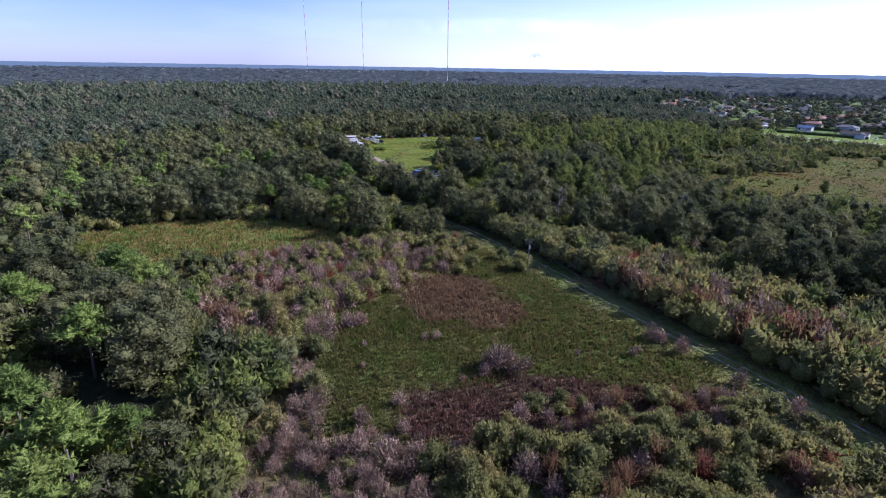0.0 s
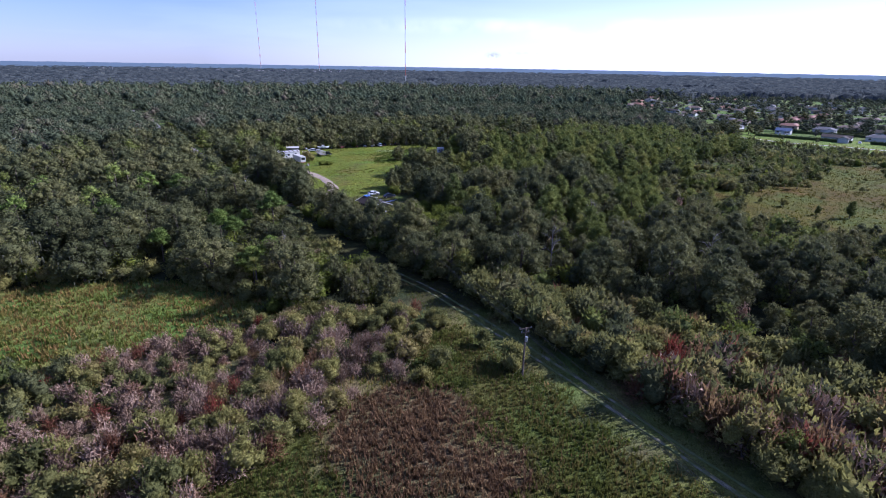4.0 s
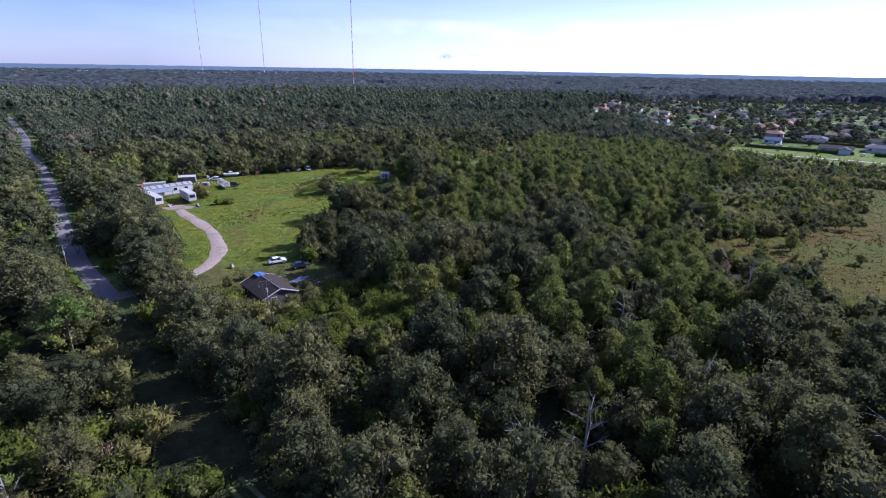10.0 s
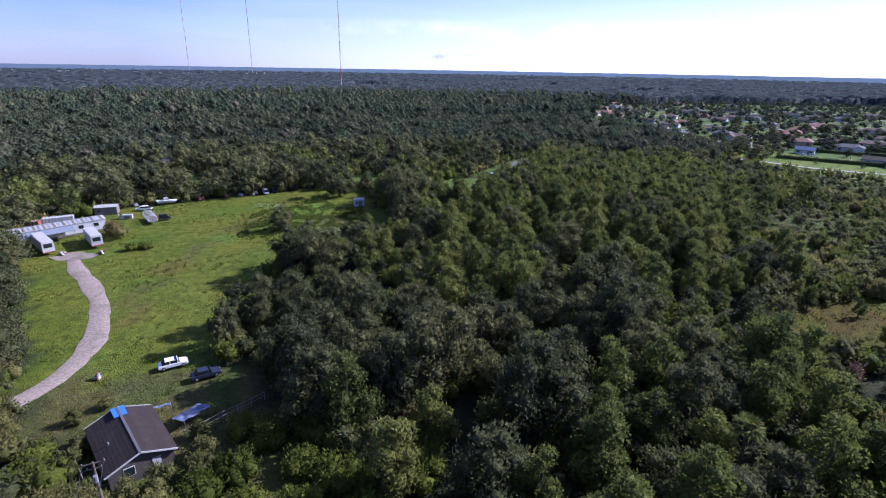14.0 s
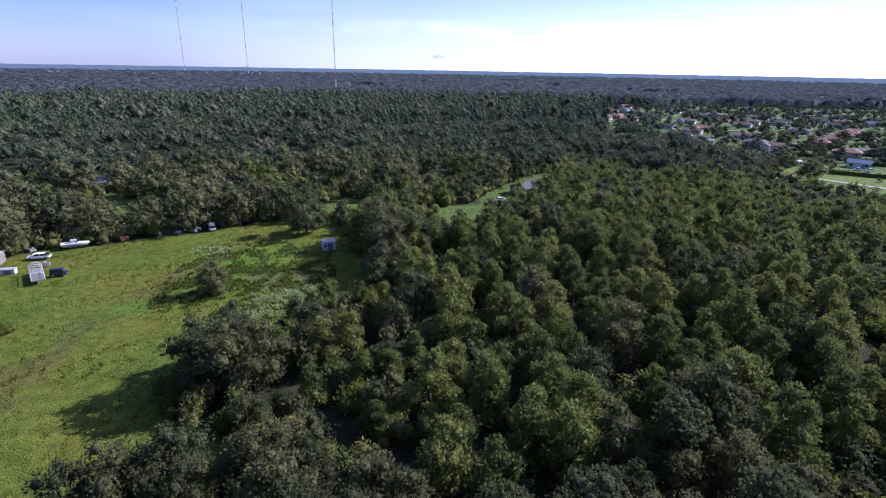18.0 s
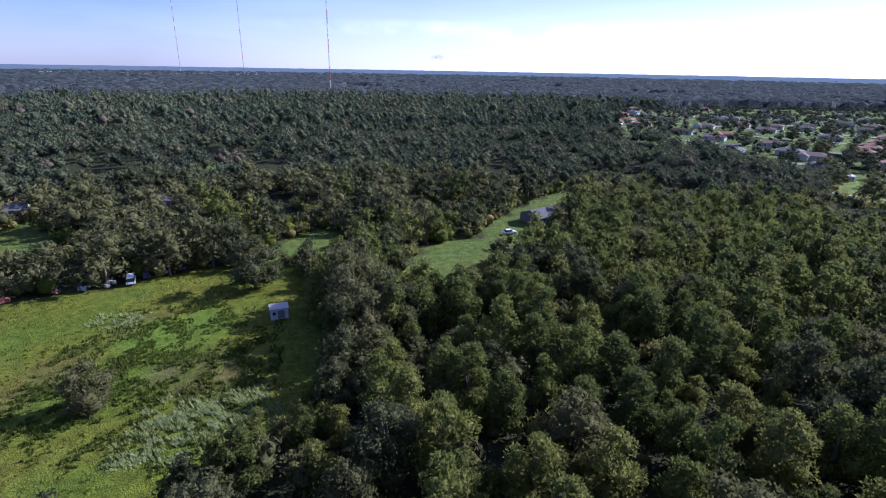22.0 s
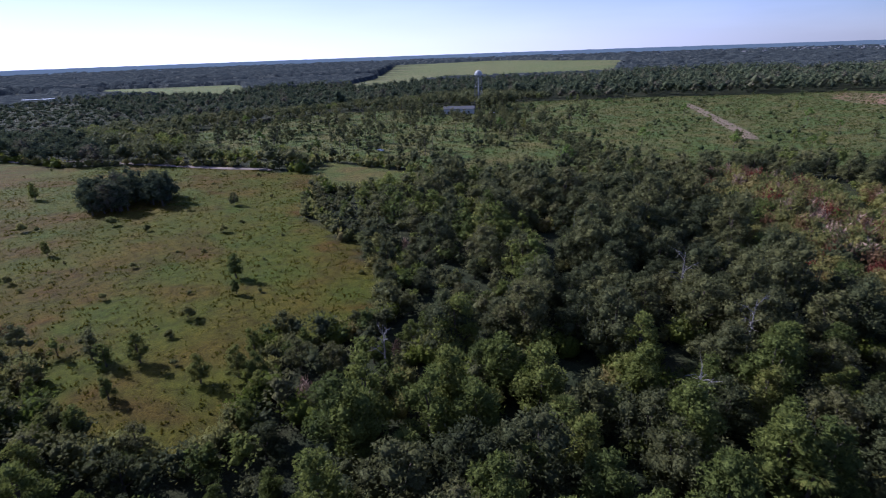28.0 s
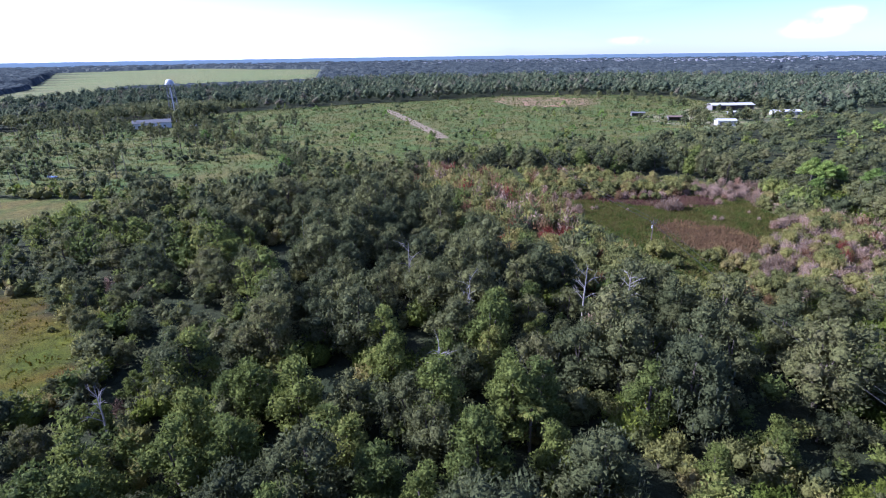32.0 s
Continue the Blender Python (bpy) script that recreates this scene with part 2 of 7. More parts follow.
M_RED = foliage("red_leaves", [(0.0, (0.210, 0.050, 0.034)), (0.2, (0.180, 0.085, 0.050)), (0.6, (0.205, 0.115, 0.062)), (1.0, (0.215, 0.140, 0.065))])
M_MOSS = foliage("hanging_moss", [(0.0, (0.075, 0.082, 0.052)), (1.0, (0.120, 0.122, 0.085))], 0.3, 0.9)
M_GRASS = foliage("marsh_grass", [(0.0, (0.107, 0.131, 0.023)), (0.45, (0.159, 0.176, 0.032)), (0.8, (0.228, 0.173, 0.049)), (1.0, (0.310, 0.193, 0.073))], 0.35, 0.7)
M_RUST = foliage("rusty_grass", [(0.0, (0.137, 0.084, 0.043)), (0.5, (0.195, 0.120, 0.063)), (1.0, (0.239, 0.158, 0.072))], 0.3, 0.8)
M_SAVGRASS = foliage("savanna_grass", [(0.0, (0.062, 0.071, 0.007)), (0.6, (0.078, 0.074, 0.008)), (1.0, (0.084, 0.064, 0.009))], 0.3, 0.9, 0.0)
M_FIELD = foliage("mown_grass", [(0.0, (0.097, 0.111, 0.014)), (1.0, (0.131, 0.133, 0.019))], 0.35, 0.8)
M_MARSH = foliage("marsh_sedge", [(0.0, (0.073, 0.097, 0.017)), (0.5, (0.100, 0.115, 0.023)), (0.85, (0.132, 0.120, 0.032)), (1.0, (0.149, 0.102, 0.041))], 0.4, 0.75)
M_HEATH = foliage("heath_sedge", [(0.0, (0.064, 0.086, 0.022)), (0.6, (0.092, 0.107, 0.030)), (1.0, (0.132, 0.114, 0.041))], 0.3, 0.85)
M_PURPLE = foliage("purple_sedge", [(0.0, (0.107, 0.051, 0.042)), (0.6, (0.137, 0.068, 0.051)), (1.0, (0.146, 0.099, 0.053))], 0.3, 0.8)
M_WEED = foliage("lush_weeds", [(0.0, (0.092, 0.128, 0.022)), (0.6, (0.125, 0.165, 0.028)), (1.0, (0.150, 0.150, 0.040))], 0.45, 0.75)
M_PALE = foliage("pale_plume_grass", [(0.0, (0.18, 0.23, 0.08)), (1.0, (0.32, 0.36, 0.16))], 0.35, 0.7)
# leaf colours greyed and blued to stand in for haze over distance
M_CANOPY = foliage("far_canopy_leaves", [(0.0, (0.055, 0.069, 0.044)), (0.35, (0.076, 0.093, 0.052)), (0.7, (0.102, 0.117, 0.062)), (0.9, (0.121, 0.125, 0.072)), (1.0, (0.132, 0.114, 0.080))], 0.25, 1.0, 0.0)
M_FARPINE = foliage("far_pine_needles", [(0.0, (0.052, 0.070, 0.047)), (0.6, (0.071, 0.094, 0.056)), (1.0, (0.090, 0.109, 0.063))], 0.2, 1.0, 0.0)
M_GARDEN = foliage("garden_tree_leaves", [(0.0, (0.048, 0.060, 0.037)), (0.6, (0.072, 0.084, 0.051)), (1.0, (0.100, 0.103, 0.057))], 0.25, 0.9, 0.05)
# aerial haze mixed into the colour of the farthest woods
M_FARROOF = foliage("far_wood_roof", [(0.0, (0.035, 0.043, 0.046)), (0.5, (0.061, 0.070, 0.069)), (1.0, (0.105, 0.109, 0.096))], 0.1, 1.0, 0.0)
M_BARK = worn("bark", (0.11, 0.09, 0.075), 0.95, 0.1, scale=2.0, vary=0.35, relief=0.6)
M_DEADWOOD = worn("bare_wood", (0.22, 0.20, 0.185), 0.9, 0.1, scale=2.0)


def ground_material():
    m, n, l, b = material("ground_cover", 0.95, 0.1)
    at = n.new("ShaderNodeAttribute")
    at.attribute_name = "cover"
    geo = n.new("ShaderNodeNewGeometry")
    big, mid, fine = noise_node(n, l, 0.06, 5, geo.outputs["Position"], 0.6), noise_node(n, l, 0.5, 4, geo.outputs["Position"], 0.65), noise_node(n, l, 4.0, 3, geo.outputs["Position"], 0.7)
    hsv = n.new("ShaderNodeHueSaturation")
    v = n.new("ShaderNodeMapRange")
    v.inputs["From Min"].default_value, v.inputs["From Max"].default_value = 0.25, 0.75
    v.inputs["To Min"].default_value, v.inputs["To Max"].default_value = 0.55, 1.5
    l.new(mid.outputs["Fac"], v.inputs["Value"])
    l.new(v.outputs["Result"], hsv.inputs["Value"])
    l.new(at.outputs["Color"], hsv.inputs["Color"])
    dry = n.new("ShaderNodeMixRGB")
    dry.blend_type = "MULTIPLY"
    dm = ramp_node(n, [(0.35, (0.84, 0.97, 0.85)), (0.62, (1.14, 1.02, 0.88))])
    l.new(big.outputs["Fac"], dm.inputs["Fac"])
    dry.inputs["Fac"].default_value = 1.0
    l.new(hsv.outputs["Color"], dry.inputs["Color1"])
    l.new(dm.outputs["Color"], dry.inputs["Color2"])
    f2 = n.new("ShaderNodeMixRGB")
    f2.blend_type, f2.inputs["Fac"].default_value = "MULTIPLY", 1.0
    fm = ramp_node(n, [(0.3, (0.6, 0.6, 0.6)), (0.7, (1.35, 1.35, 1.3))])
    l.new(fine.outputs["Fac"], fm.inputs["Fac"])
    l.new(dry.outputs["Color"], f2.inputs["Color1"])
    l.new(fm.outputs["Color"], f2.inputs["Color2"])
    l.new(f2.outputs["Color"], b.inputs["Base Color"])
    sumn = n.new("ShaderNodeMath")
    sumn.operation = "ADD"
    l.new(mid.outputs["Fac"], sumn.inputs[0])
    l.new(fine.outputs["Fac"], sumn.inputs[1])
    bump(n, l, b, sumn.outputs["Value"], 0.9, 0.35)
    return m


M_GROUND = ground_material()
M_ASPHALT = worn("worn_asphalt", (0.22, 0.20, 0.19), 0.9, 0.2, scale=0.25, vary=0.25, dirt=(0.25, 0.22, 0.18), amount=0.6, relief=0.3)
M_GRAVEL = worn("pale_gravel", (0.25, 0.20, 0.165), 0.95, 0.1, scale=0.16, vary=0.3, dirt=(0.11, 0.10, 0.065), amount=0.85, relief=0.5)
M_SAND = worn("sand_rut", (0.24, 0.21, 0.165), 0.95, 0.1, scale=0.35, vary=0.3, dirt=(0.095, 0.112, 0.04), amount=1.0, relief=0.4, low=0.30, high=0.50)
M_PATH = worn("bare_tan_sand", (0.175, 0.132, 0.088), 0.95, 0.1, scale=0.2, vary=0.25, dirt=(0.11, 0.11, 0.05), amount=0.8, relief=0.4)
M_WHITE = worn("white_paint", (0.46, 0.46, 0.45), 0.5, 0.4, vary=0.1)
M_METALROOF = worn("white_metal_roof", (0.40, 0.385, 0.36), 0.8, 0.15, scale=0.7, vary=0.1, dirt=(0.25, 0.2, 0.17))
M_SHINGLE = worn("dark_shingles", (0.036, 0.027, 0.024), 0.9, 0.2, scale=0.6, vary=0.3, dirt=(0.085, 0.066, 0.054), relief=0.5)
M_BROWNROOF = worn("brown_shingles", (0.14, 0.10, 0.08), 0.9, 0.2, scale=0.6, vary=0.25, relief=0.5)
M_REDROOF = worn("terracotta_shingles", (0.21, 0.105, 0.075), 0.85, 0.2, scale=0.6, vary=0.25, relief=0.5)
M_GREYROOF = worn("grey_shingles", (0.10, 0.10, 0.105), 0.9, 0.2, scale=0.6, vary=0.2, relief=0.5)
M_BLUEROOF = worn("blue_metal_roof", (0.09, 0.13, 0.22), 0.7, 0.3, scale=0.8, vary=0.15)
M_PALETARP = worn("pale_blue_tarp", (0.24, 0.28, 0.42), 0.6, 0.3, scale=1.2, vary=0.2)
M_TARP = worn("blue_tarp", (0.05, 0.16, 0.52), 0.5, 0.4, scale=1.2, vary=0.2)
M_STUCCO = worn("cream_stucco", (0.55, 0.50, 0.42), 0.9, 0.2, scale=0.8, vary=0.1)
M_WEATHER = worn("weathered_boards", (0.17, 0.155, 0.14), 0.9, 0.15, scale=1.0, vary=0.3, relief=0.4)
M_OLDWALL = worn("dark_old_boards", (0.085, 0.075, 0.068), 0.9, 0.15, scale=1.0, vary=0.3, relief=0.4)
M_PORCH = worn("blue_grey_metal", (0.19, 0.21, 0.25), 0.55, 0.4, scale=0.8, vary=0.2)
M_POLE = worn("creosoted_pole", (0.14, 0.11, 0.09), 0.9, 0.15, scale=2.0, vary=0.3, relief=0.4)
M_STEEL = worn("galvanised_steel", (0.42, 0.43, 0.45), 0.45, 0.5, 0.6, scale=1.0, vary=0.15)
M_REDSTEEL = worn("red_mast_paint", (0.38, 0.09, 0.06), 0.55, 0.4, 0.0, scale=0.5, vary=0.2)
M_RUSTSTEEL = worn("rust_red_paint", (0.24, 0.085, 0.06), 0.7, 0.3, scale=0.8, vary=0.25)
M_GLASS = material("dark_glass", 0.08, 0.6)[0]
M_GLASS.node_tree.nodes["Principled BSDF"].inputs["Base Color"].default_value = (0.02, 0.025, 0.03, 1)
M_RUBBER = worn("rubber", (0.03, 0.03, 0.03), 0.85, 0.2)
M_CARWHITE = worn("white_car_paint", (0.78, 0.78, 0.78), 0.25, 0.5, vary=0.03, amount=0.12, relief=0.0)
M_CARDARK = worn("dark_car_paint", (0.025, 0.03, 0.05), 0.25, 0.5, vary=0.05, amount=0.15, relief=0.0)
M_WIRE = worn("black_cable", (0.03, 0.03, 0.03), 0.6, 0.3)
M_LAMP = worn("red_lens", (0.5, 0.04, 0.03), 0.3, 0.5, relief=0.0)
M_HEDGE = foliage("hedge_leaves", [(0.0, (0.054, 0.077, 0.029)), (1.0, (0.098, 0.118, 0.042))])
M_FARTOWN = worn("weathered_far_roofs", (0.20, 0.20, 0.215), 0.9, 0.1, scale=0.05, vary=0.4)
M_CONCRETE = worn("concrete", (0.38, 0.37, 0.35), 0.9, 0.2, scale=0.5, vary=0.15)


def water_material():
    m, n, l, b = material("still_water", 0.06, 0.5)
    b.inputs["Base Color"].default_value = (0.03, 0.035, 0.03, 1)
    geo = n.new("ShaderNodeNewGeometry")
    rip = noise_node(n, l, 1.5, 2, geo.outputs["Position"])
    bump(n, l, b, rip.outputs["Fac"], 0.06, 0.05)
    return m


M_WATER = water_material()

# ---------- the plan ----------
TRACK = [(74, 28), (65, 45), (58.6, 57.5), (52.6, 68.6), (44.3, 83.6), (35.2, 98.5), (24.7, 117), (14.5, 133.5), (4, 150), (-9, 165), (-27, 192), (-46, 220)]
ROAD = [(-46, 220), (-63.4, 242.7), (-81.5, 271), (-105, 312), (-143, 374), (-178, 424), (-211, 482), (-262, 560), (-330, 660)]
DRIVE = [(-47, 222), (-35.4, 232.2), (-32.3, 241), (-33, 253), (-40.4, 270.5), (-52.5, 287.6), (-57.8, 296)]
MARSH = [(-23, 92), (-22.6, 74), (-16, 53), (0, 53), (17, 66), (38, 69), (44, 74), (36, 88), (18, 118), (6, 134), (-4, 128), (2, 117), (-10, 108)]
RUSTPATCH = [(-13, 106), (-8, 92), (6, 86), (15, 92), (9, 108), (0, 115)]
DARKPATCH = [(-8, 56), (-4, 66), (4, 71), (14, 72), (22, 70), (36, 69), (41, 64), (30, 60), (18, 60), (10, 55)]
MEADOW = [(-112, 136), (-88, 153), (-59, 158), (-38, 148), (-27, 139), (-44, 127), (-66, 118), (-90, 117)]
SCRUB = [(-88, 119), (-46, 128), (-24, 142), (4, 140), (30, 100), (50, 70), (62, 44), (54, 28), (2, 24), (-24, 36), (-34, 52), (-42, 82), (-66, 100)]
EASTSCRUB = [(62, 48), (48, 80), (30, 114), (10, 146), (22, 154), (52, 132), (80, 100), (104, 70), (100, 40)]
FIELD = [(-80, 302), (-66, 288), (-54, 268), (-42, 246), (-37, 234), (-24, 228), (-7, 233), (-10, 248), (-9, 258), (5, 262), (8, 267), (0, 270), (-6, 276), (-5, 286), (2, 291), (9, 293), (14, 302), (22, 311), (26, 324), (23, 346), (20, 362), (10, 381), (-1, 379), (-23, 367), (-46, 358), (-64, 350), (-84, 330)]
HOUSEPLOT = [(-35, 238), (-32, 228), (-24, 219), (-21, 208), (-12, 203), (-2, 198), (14, 197), (18, 206), (14, 216), (4, 222), (-4, 240)]
GLADES = [[(4, 381), (24, 375), (31, 398), (14, 407)], [(37, 368), (52, 352), (70, 378), (60, 398)], [(62, 386), (84, 382), (108, 428), (170, 482), (163, 490), (98, 440), (70, 404)],
          [(-78, 400), (-64, 387), (-52, 382), (-48, 393), (-60, 410), (-74, 420)], [(-150, 470), (-120, 440), (-108, 452), (-140, 482)], [(-30, 398), (-20, 392), (-14, 404), (-24, 408)],
          [(100, 560), (150, 540), (160, 556), (110, 576)], [(230, 620), (330, 590), (335, 602), (236, 632)], [(-60, 520), (-40, 505), (-30, 520), (-50, 535)]]
SAVANNA = [(206, 328), (232, 312), (290, 300), (412, 275), (420, 240), (355, 214), (330, 186), (290, 160), (240, 138), (214, 150), (198, 166), (186, 172), (160, 178), (138, 180), (122, 189), (108, 202), (110, 212), (117, 218), (107, 225), (97, 231), (98, 243), (114, 250), (140, 258), (156, 263), (185, 286)]
WESTLAWN = [(224, 434), (226, 404), (262, 370), (298, 324), (314, 298), (350, 268), (398, 240), (428, 244), (446, 288), (372, 360), (318, 420), (268, 470)]
TOWN = [(225, 455), (300, 400), (380, 320), (470, 300), (640, 380), (760, 560), (860, 900), (560, 960), (330, 900), (240, 640)]
HEATH = [(452, 0), (372, -160), (300, -250), (215, -322), (150, -395), (60, -425), (-40, -415), (-70, -330), (-75, -240), (-36, -118), (-10, -62), (49, -24), (102, 20), (126, 52), (162, 82), (186, 100), (240, 108), (290, 132), (330, 156), (372, 150), (436, 126), (446, 60)]
WESTSCRUB = [(118, 262), (132, 292), (160, 316), (185, 330), (215, 360), (232, 430), (262, 440), (300, 395), (352, 312), (300, 296), (232, 310), (206, 328), (160, 262)]
ARM = [(262, 120), (231, 114), (197, 106), (181, 123), (190, 139), (206, 150), (240, 140)]
HEATHBROWN = [(150, -368), (100, -385), (38, -370), (36, -300), (62, -266), (115, -272), (142, -310)]
PASTURE = [(700, -200), (866, -300), (980, -440), (2000, -1300), (1900, -1900), (1049, -1600), (585, -720), (700, -560), (760, -420)]
NEARPASTURE = [(790, -30), (1060, 60), (1300, 0), (1130, -210), (850, -100)]
LAKES = [[(1040, 340), (1045, 430), (1150, 480), (1260, 490), (1200, 330)], [(815, 205), (880, 310), (960, 310), (900, 195)], [(1050, 120), (1085, 160), (1110, 150), (1080, 110)]]
LANEEND = [(-62, 246), (-52, 226), (-47, 217), (-43, 221), (-57, 246)]
SANDPATH = [(124, -58), (131, -70), (158, -112), (197, -172), (225, -214)]
YARD = [(-30, -130), (-75, -150), (-120, -230), (-100, -300), (-60, -296), (-10, -214), (10, -190)]

POOLSIDE = [(133, 276), (143, 276), (143, 292), (133, 292)]
ROADSIDE = [(x - 4, y) for x, y in ROAD[:6]] + [(x + 4, y) for x, y in ROAD[5::-1]]


def inside(poly, x, y):
    hit = np.zeros(np.shape(x), bool)
    for (x0, y0), (x1, y1) in zip(poly, poly[1:] + poly[:1]):
        if y0 != y1:
            hit ^= ((y0 > y) != (y1 > y)) & (x < (x1 - x0) * (y - y0) / (y1 - y0) + x0)
    return hit


def along(line, x, y):
    """Distance to a polyline."""
    best = np.full(np.shape(x), 1e9)
    for (x0, y0), (x1, y1) in zip(line, line[1:]):
        t = np.clip(((x - x0) * (x1 - x0) + (y - y0) * (y1 - y0)) / ((x1 - x0) ** 2 + (y1 - y0) ** 2), 0, 1)
        best = np.minimum(best, np.hypot(x - x0 - t * (x1 - x0), y - y0 - t * (y1 - y0)))
    return best


def waves(x, y, s, seed):
    """Smooth, uneven field of values about 0 to 1 over the plan."""
    r = np.random.RandomState(seed)
    v = np.zeros(np.shape(x))
    for k in range(9):
        a, f, p = r.uniform(0, 6.28), (0.6 + 0.25 * k) / s, r.uniform(0, 6.28)
        v = v + np.sin((np.cos(a) * x + np.sin(a) * y) * f * 6.28 + p + 1.3 * np.sin((np.sin(a) * x - np.cos(a) * y) * f * 3 + p)) / (1 + 0.25 * k)
    return 0.5 + v / 7.0


def wob(x, y, s=3.0):
    return x + s * (waves(x, y, 14, 3) - 0.5) * 2, y + s * (waves(x, y, 14, 4) - 0.5) * 2


# ---------- the ground: one sheet to the horizon ----------


def spaced(lo, hi, step, far):
    out = list(np.arange(lo, hi + 0.1, step))
    g = step
    while out[-1] < far:
        g *= 1.14
        out.append(out[-1] + g)
    g = step
    while out[0] > -far:
        g *= 1.14
        out.insert(0, out[0] - g)
    return np.array(out)


def mesh_of(name, verts, tris, mats, index=None, tint=None, smooth=False):
    verts, tris = np.asarray(verts, np.float32), np.asarray(tris, np.int32)
    me = bpy.data.meshes.new(name)
    k = tris.shape[1]
    me.vertices.add(len(verts))
    me.vertices.foreach_set("co", verts.ravel())
    me.loops.add(tris.size)
    me.loops.foreach_set("vertex_index", tris.ravel())
    me.polygons.add(len(tris))
    me.polygons.foreach_set("loop_start", np.arange(0, tris.size, k, dtype=np.int32))
    for m in mats:
        me.materials.append(m)
    if index is not None:
        me.polygons.foreach_set("material_index", np.asarray(index, np.int32))
    me.polygons.foreach_set("use_smooth", np.full(len(tris), smooth))
    if tint is not None:
        me.attributes.new("tint", "FLOAT", "POINT").data.foreach_set("value", np.asarray(tint, np.float32))
    me.update(calc_edges=True)
    return me


def cover_colour(x, y):
    """Base colour of what grows or lies on the ground at each place, with tree shade painted along the track."""
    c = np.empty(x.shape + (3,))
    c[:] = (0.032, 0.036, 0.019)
    xx, yy = wob(x, y)

    def lay(mask, colour, other=None, s=20, seed=7):
        colour = np.array(colour)
        if other is None:
            c[mask] = colour
        else:
            w = np.clip((waves(x, y, s, seed) - 0.35) * 3.3, 0, 1)[..., None]
            c[mask] = (colour * (1 - w) + np.array(other) * w)[mask]

    lay(inside(SCRUB, xx, yy), (0.102, 0.088, 0.045), (0.079, 0.086, 0.031), 16)
    lay(inside(EASTSCRUB, xx, yy), (0.090, 0.088, 0.036), (0.108, 0.072, 0.041), 12)
    lay(inside(MARSH, xx, yy), (0.060, 0.079, 0.017), (0.079, 0.081, 0.023), 18)
    lay(inside(RUSTPATCH, xx, yy), (0.126, 0.088, 0.056), (0.102, 0.092, 0.043), 10)
    lay(inside(DARKPATCH, xx, yy), (0.091, 0.053, 0.042), (0.084, 0.064, 0.038), 10)
    lay(inside(MEADOW, xx, yy), (0.101, 0.151, 0.031), (0.136, 0.143, 0.041), 16)
    lay(inside(FIELD, xx, yy), (0.091, 0.119, 0.015), (0.110, 0.125, 0.019), 28)
    lay(inside(HOUSEPLOT, xx, yy), (0.062, 0.082, 0.020), (0.088, 0.082, 0.032), 9)
    for g in GLADES:
        lay(inside(g, xx, yy), (0.086, 0.120, 0.030))
    lay(inside(SAVANNA, xx, yy), (0.068, 0.071, 0.007), (0.074, 0.057, 0.007), 34)
    lay(inside(SAVANNA, xx, yy) & (waves(x, y, 48, 27) > 0.60), (0.074, 0.048, 0.008), (0.068, 0.059, 0.007), 15)
    lay(inside(SAVANNA, xx, yy) & (waves(x, y, 60, 28) > 0.62), (0.059, 0.071, 0.007), (0.066, 0.069, 0.007), 15)
    lay(inside(ARM, xx, yy), (0.075, 0.088, 0.022), (0.098, 0.084, 0.028), 20)
    lay(inside(TOWN, x, y), (0.078, 0.130, 0.027), (0.092, 0.121, 0.032), 40)
    lay(inside(WESTSCRUB, xx, yy), (0.062, 0.088, 0.019), (0.068, 0.068, 0.022), 16)
    lay(inside(WESTLAWN, x, y), (0.110, 0.160, 0.026), (0.125, 0.155, 0.032), 30)
    lay(inside(HEATH, xx, yy), (0.070, 0.092, 0.026), (0.098, 0.095, 0.034), 36)
    lay(inside(HEATHBROWN, xx, yy), (0.200, 0.130, 0.092), (0.150, 0.122, 0.062), 30)
    lay(inside(YARD, xx, yy), (0.099, 0.117, 0.045), (0.180, 0.162, 0.105), 26)
    lay(inside(PASTURE, x, y), (0.117, 0.133, 0.053), (0.136, 0.136, 0.063), 240)
    lay(inside(NEARPASTURE, x, y), (0.117, 0.133, 0.053))
    lay(along(TRACK, x, y) < 4.2, (0.086, 0.112, 0.028), (0.112, 0.116, 0.042), 8)
    # shade between the trees, painted dark into the track's ground colour
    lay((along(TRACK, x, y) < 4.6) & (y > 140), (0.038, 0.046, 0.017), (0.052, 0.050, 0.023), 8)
    lay((along(ROAD, x, y) < 7.0), (0.095, 0.130, 0.042))
    lay((along(SANDPATH, x, y) < 3.0), (0.145, 0.122, 0.075))
    # weeds left standing in the mown field
    wx, wy = x + 5 * (waves(x, y, 9, 21) - 0.5), y + 5 * (waves(x, y, 9, 22) - 0.5)
    lay(np.hypot((wx - 6) / 11, (wy - 326) / 8) < 1, (0.080, 0.098, 0.022), (0.110, 0.098, 0.034), 8)
    lay(np.hypot((wx + 4) / 10, (wy - 342) / 7) < 1, (0.092, 0.150, 0.020))
    lay((along([(-12, 350), (-22, 325), (-31, 300), (-34, 276), (-30, 258)], wx, wy) < 3.0) & (waves(x, y, 6, 29) > 0.35), (0.098, 0.098, 0.024))
    lay(np.hypot((wx + 24) / 4.5, (wy - 312) / 3) < 1, (0.080, 0.135, 0.020))
    return c


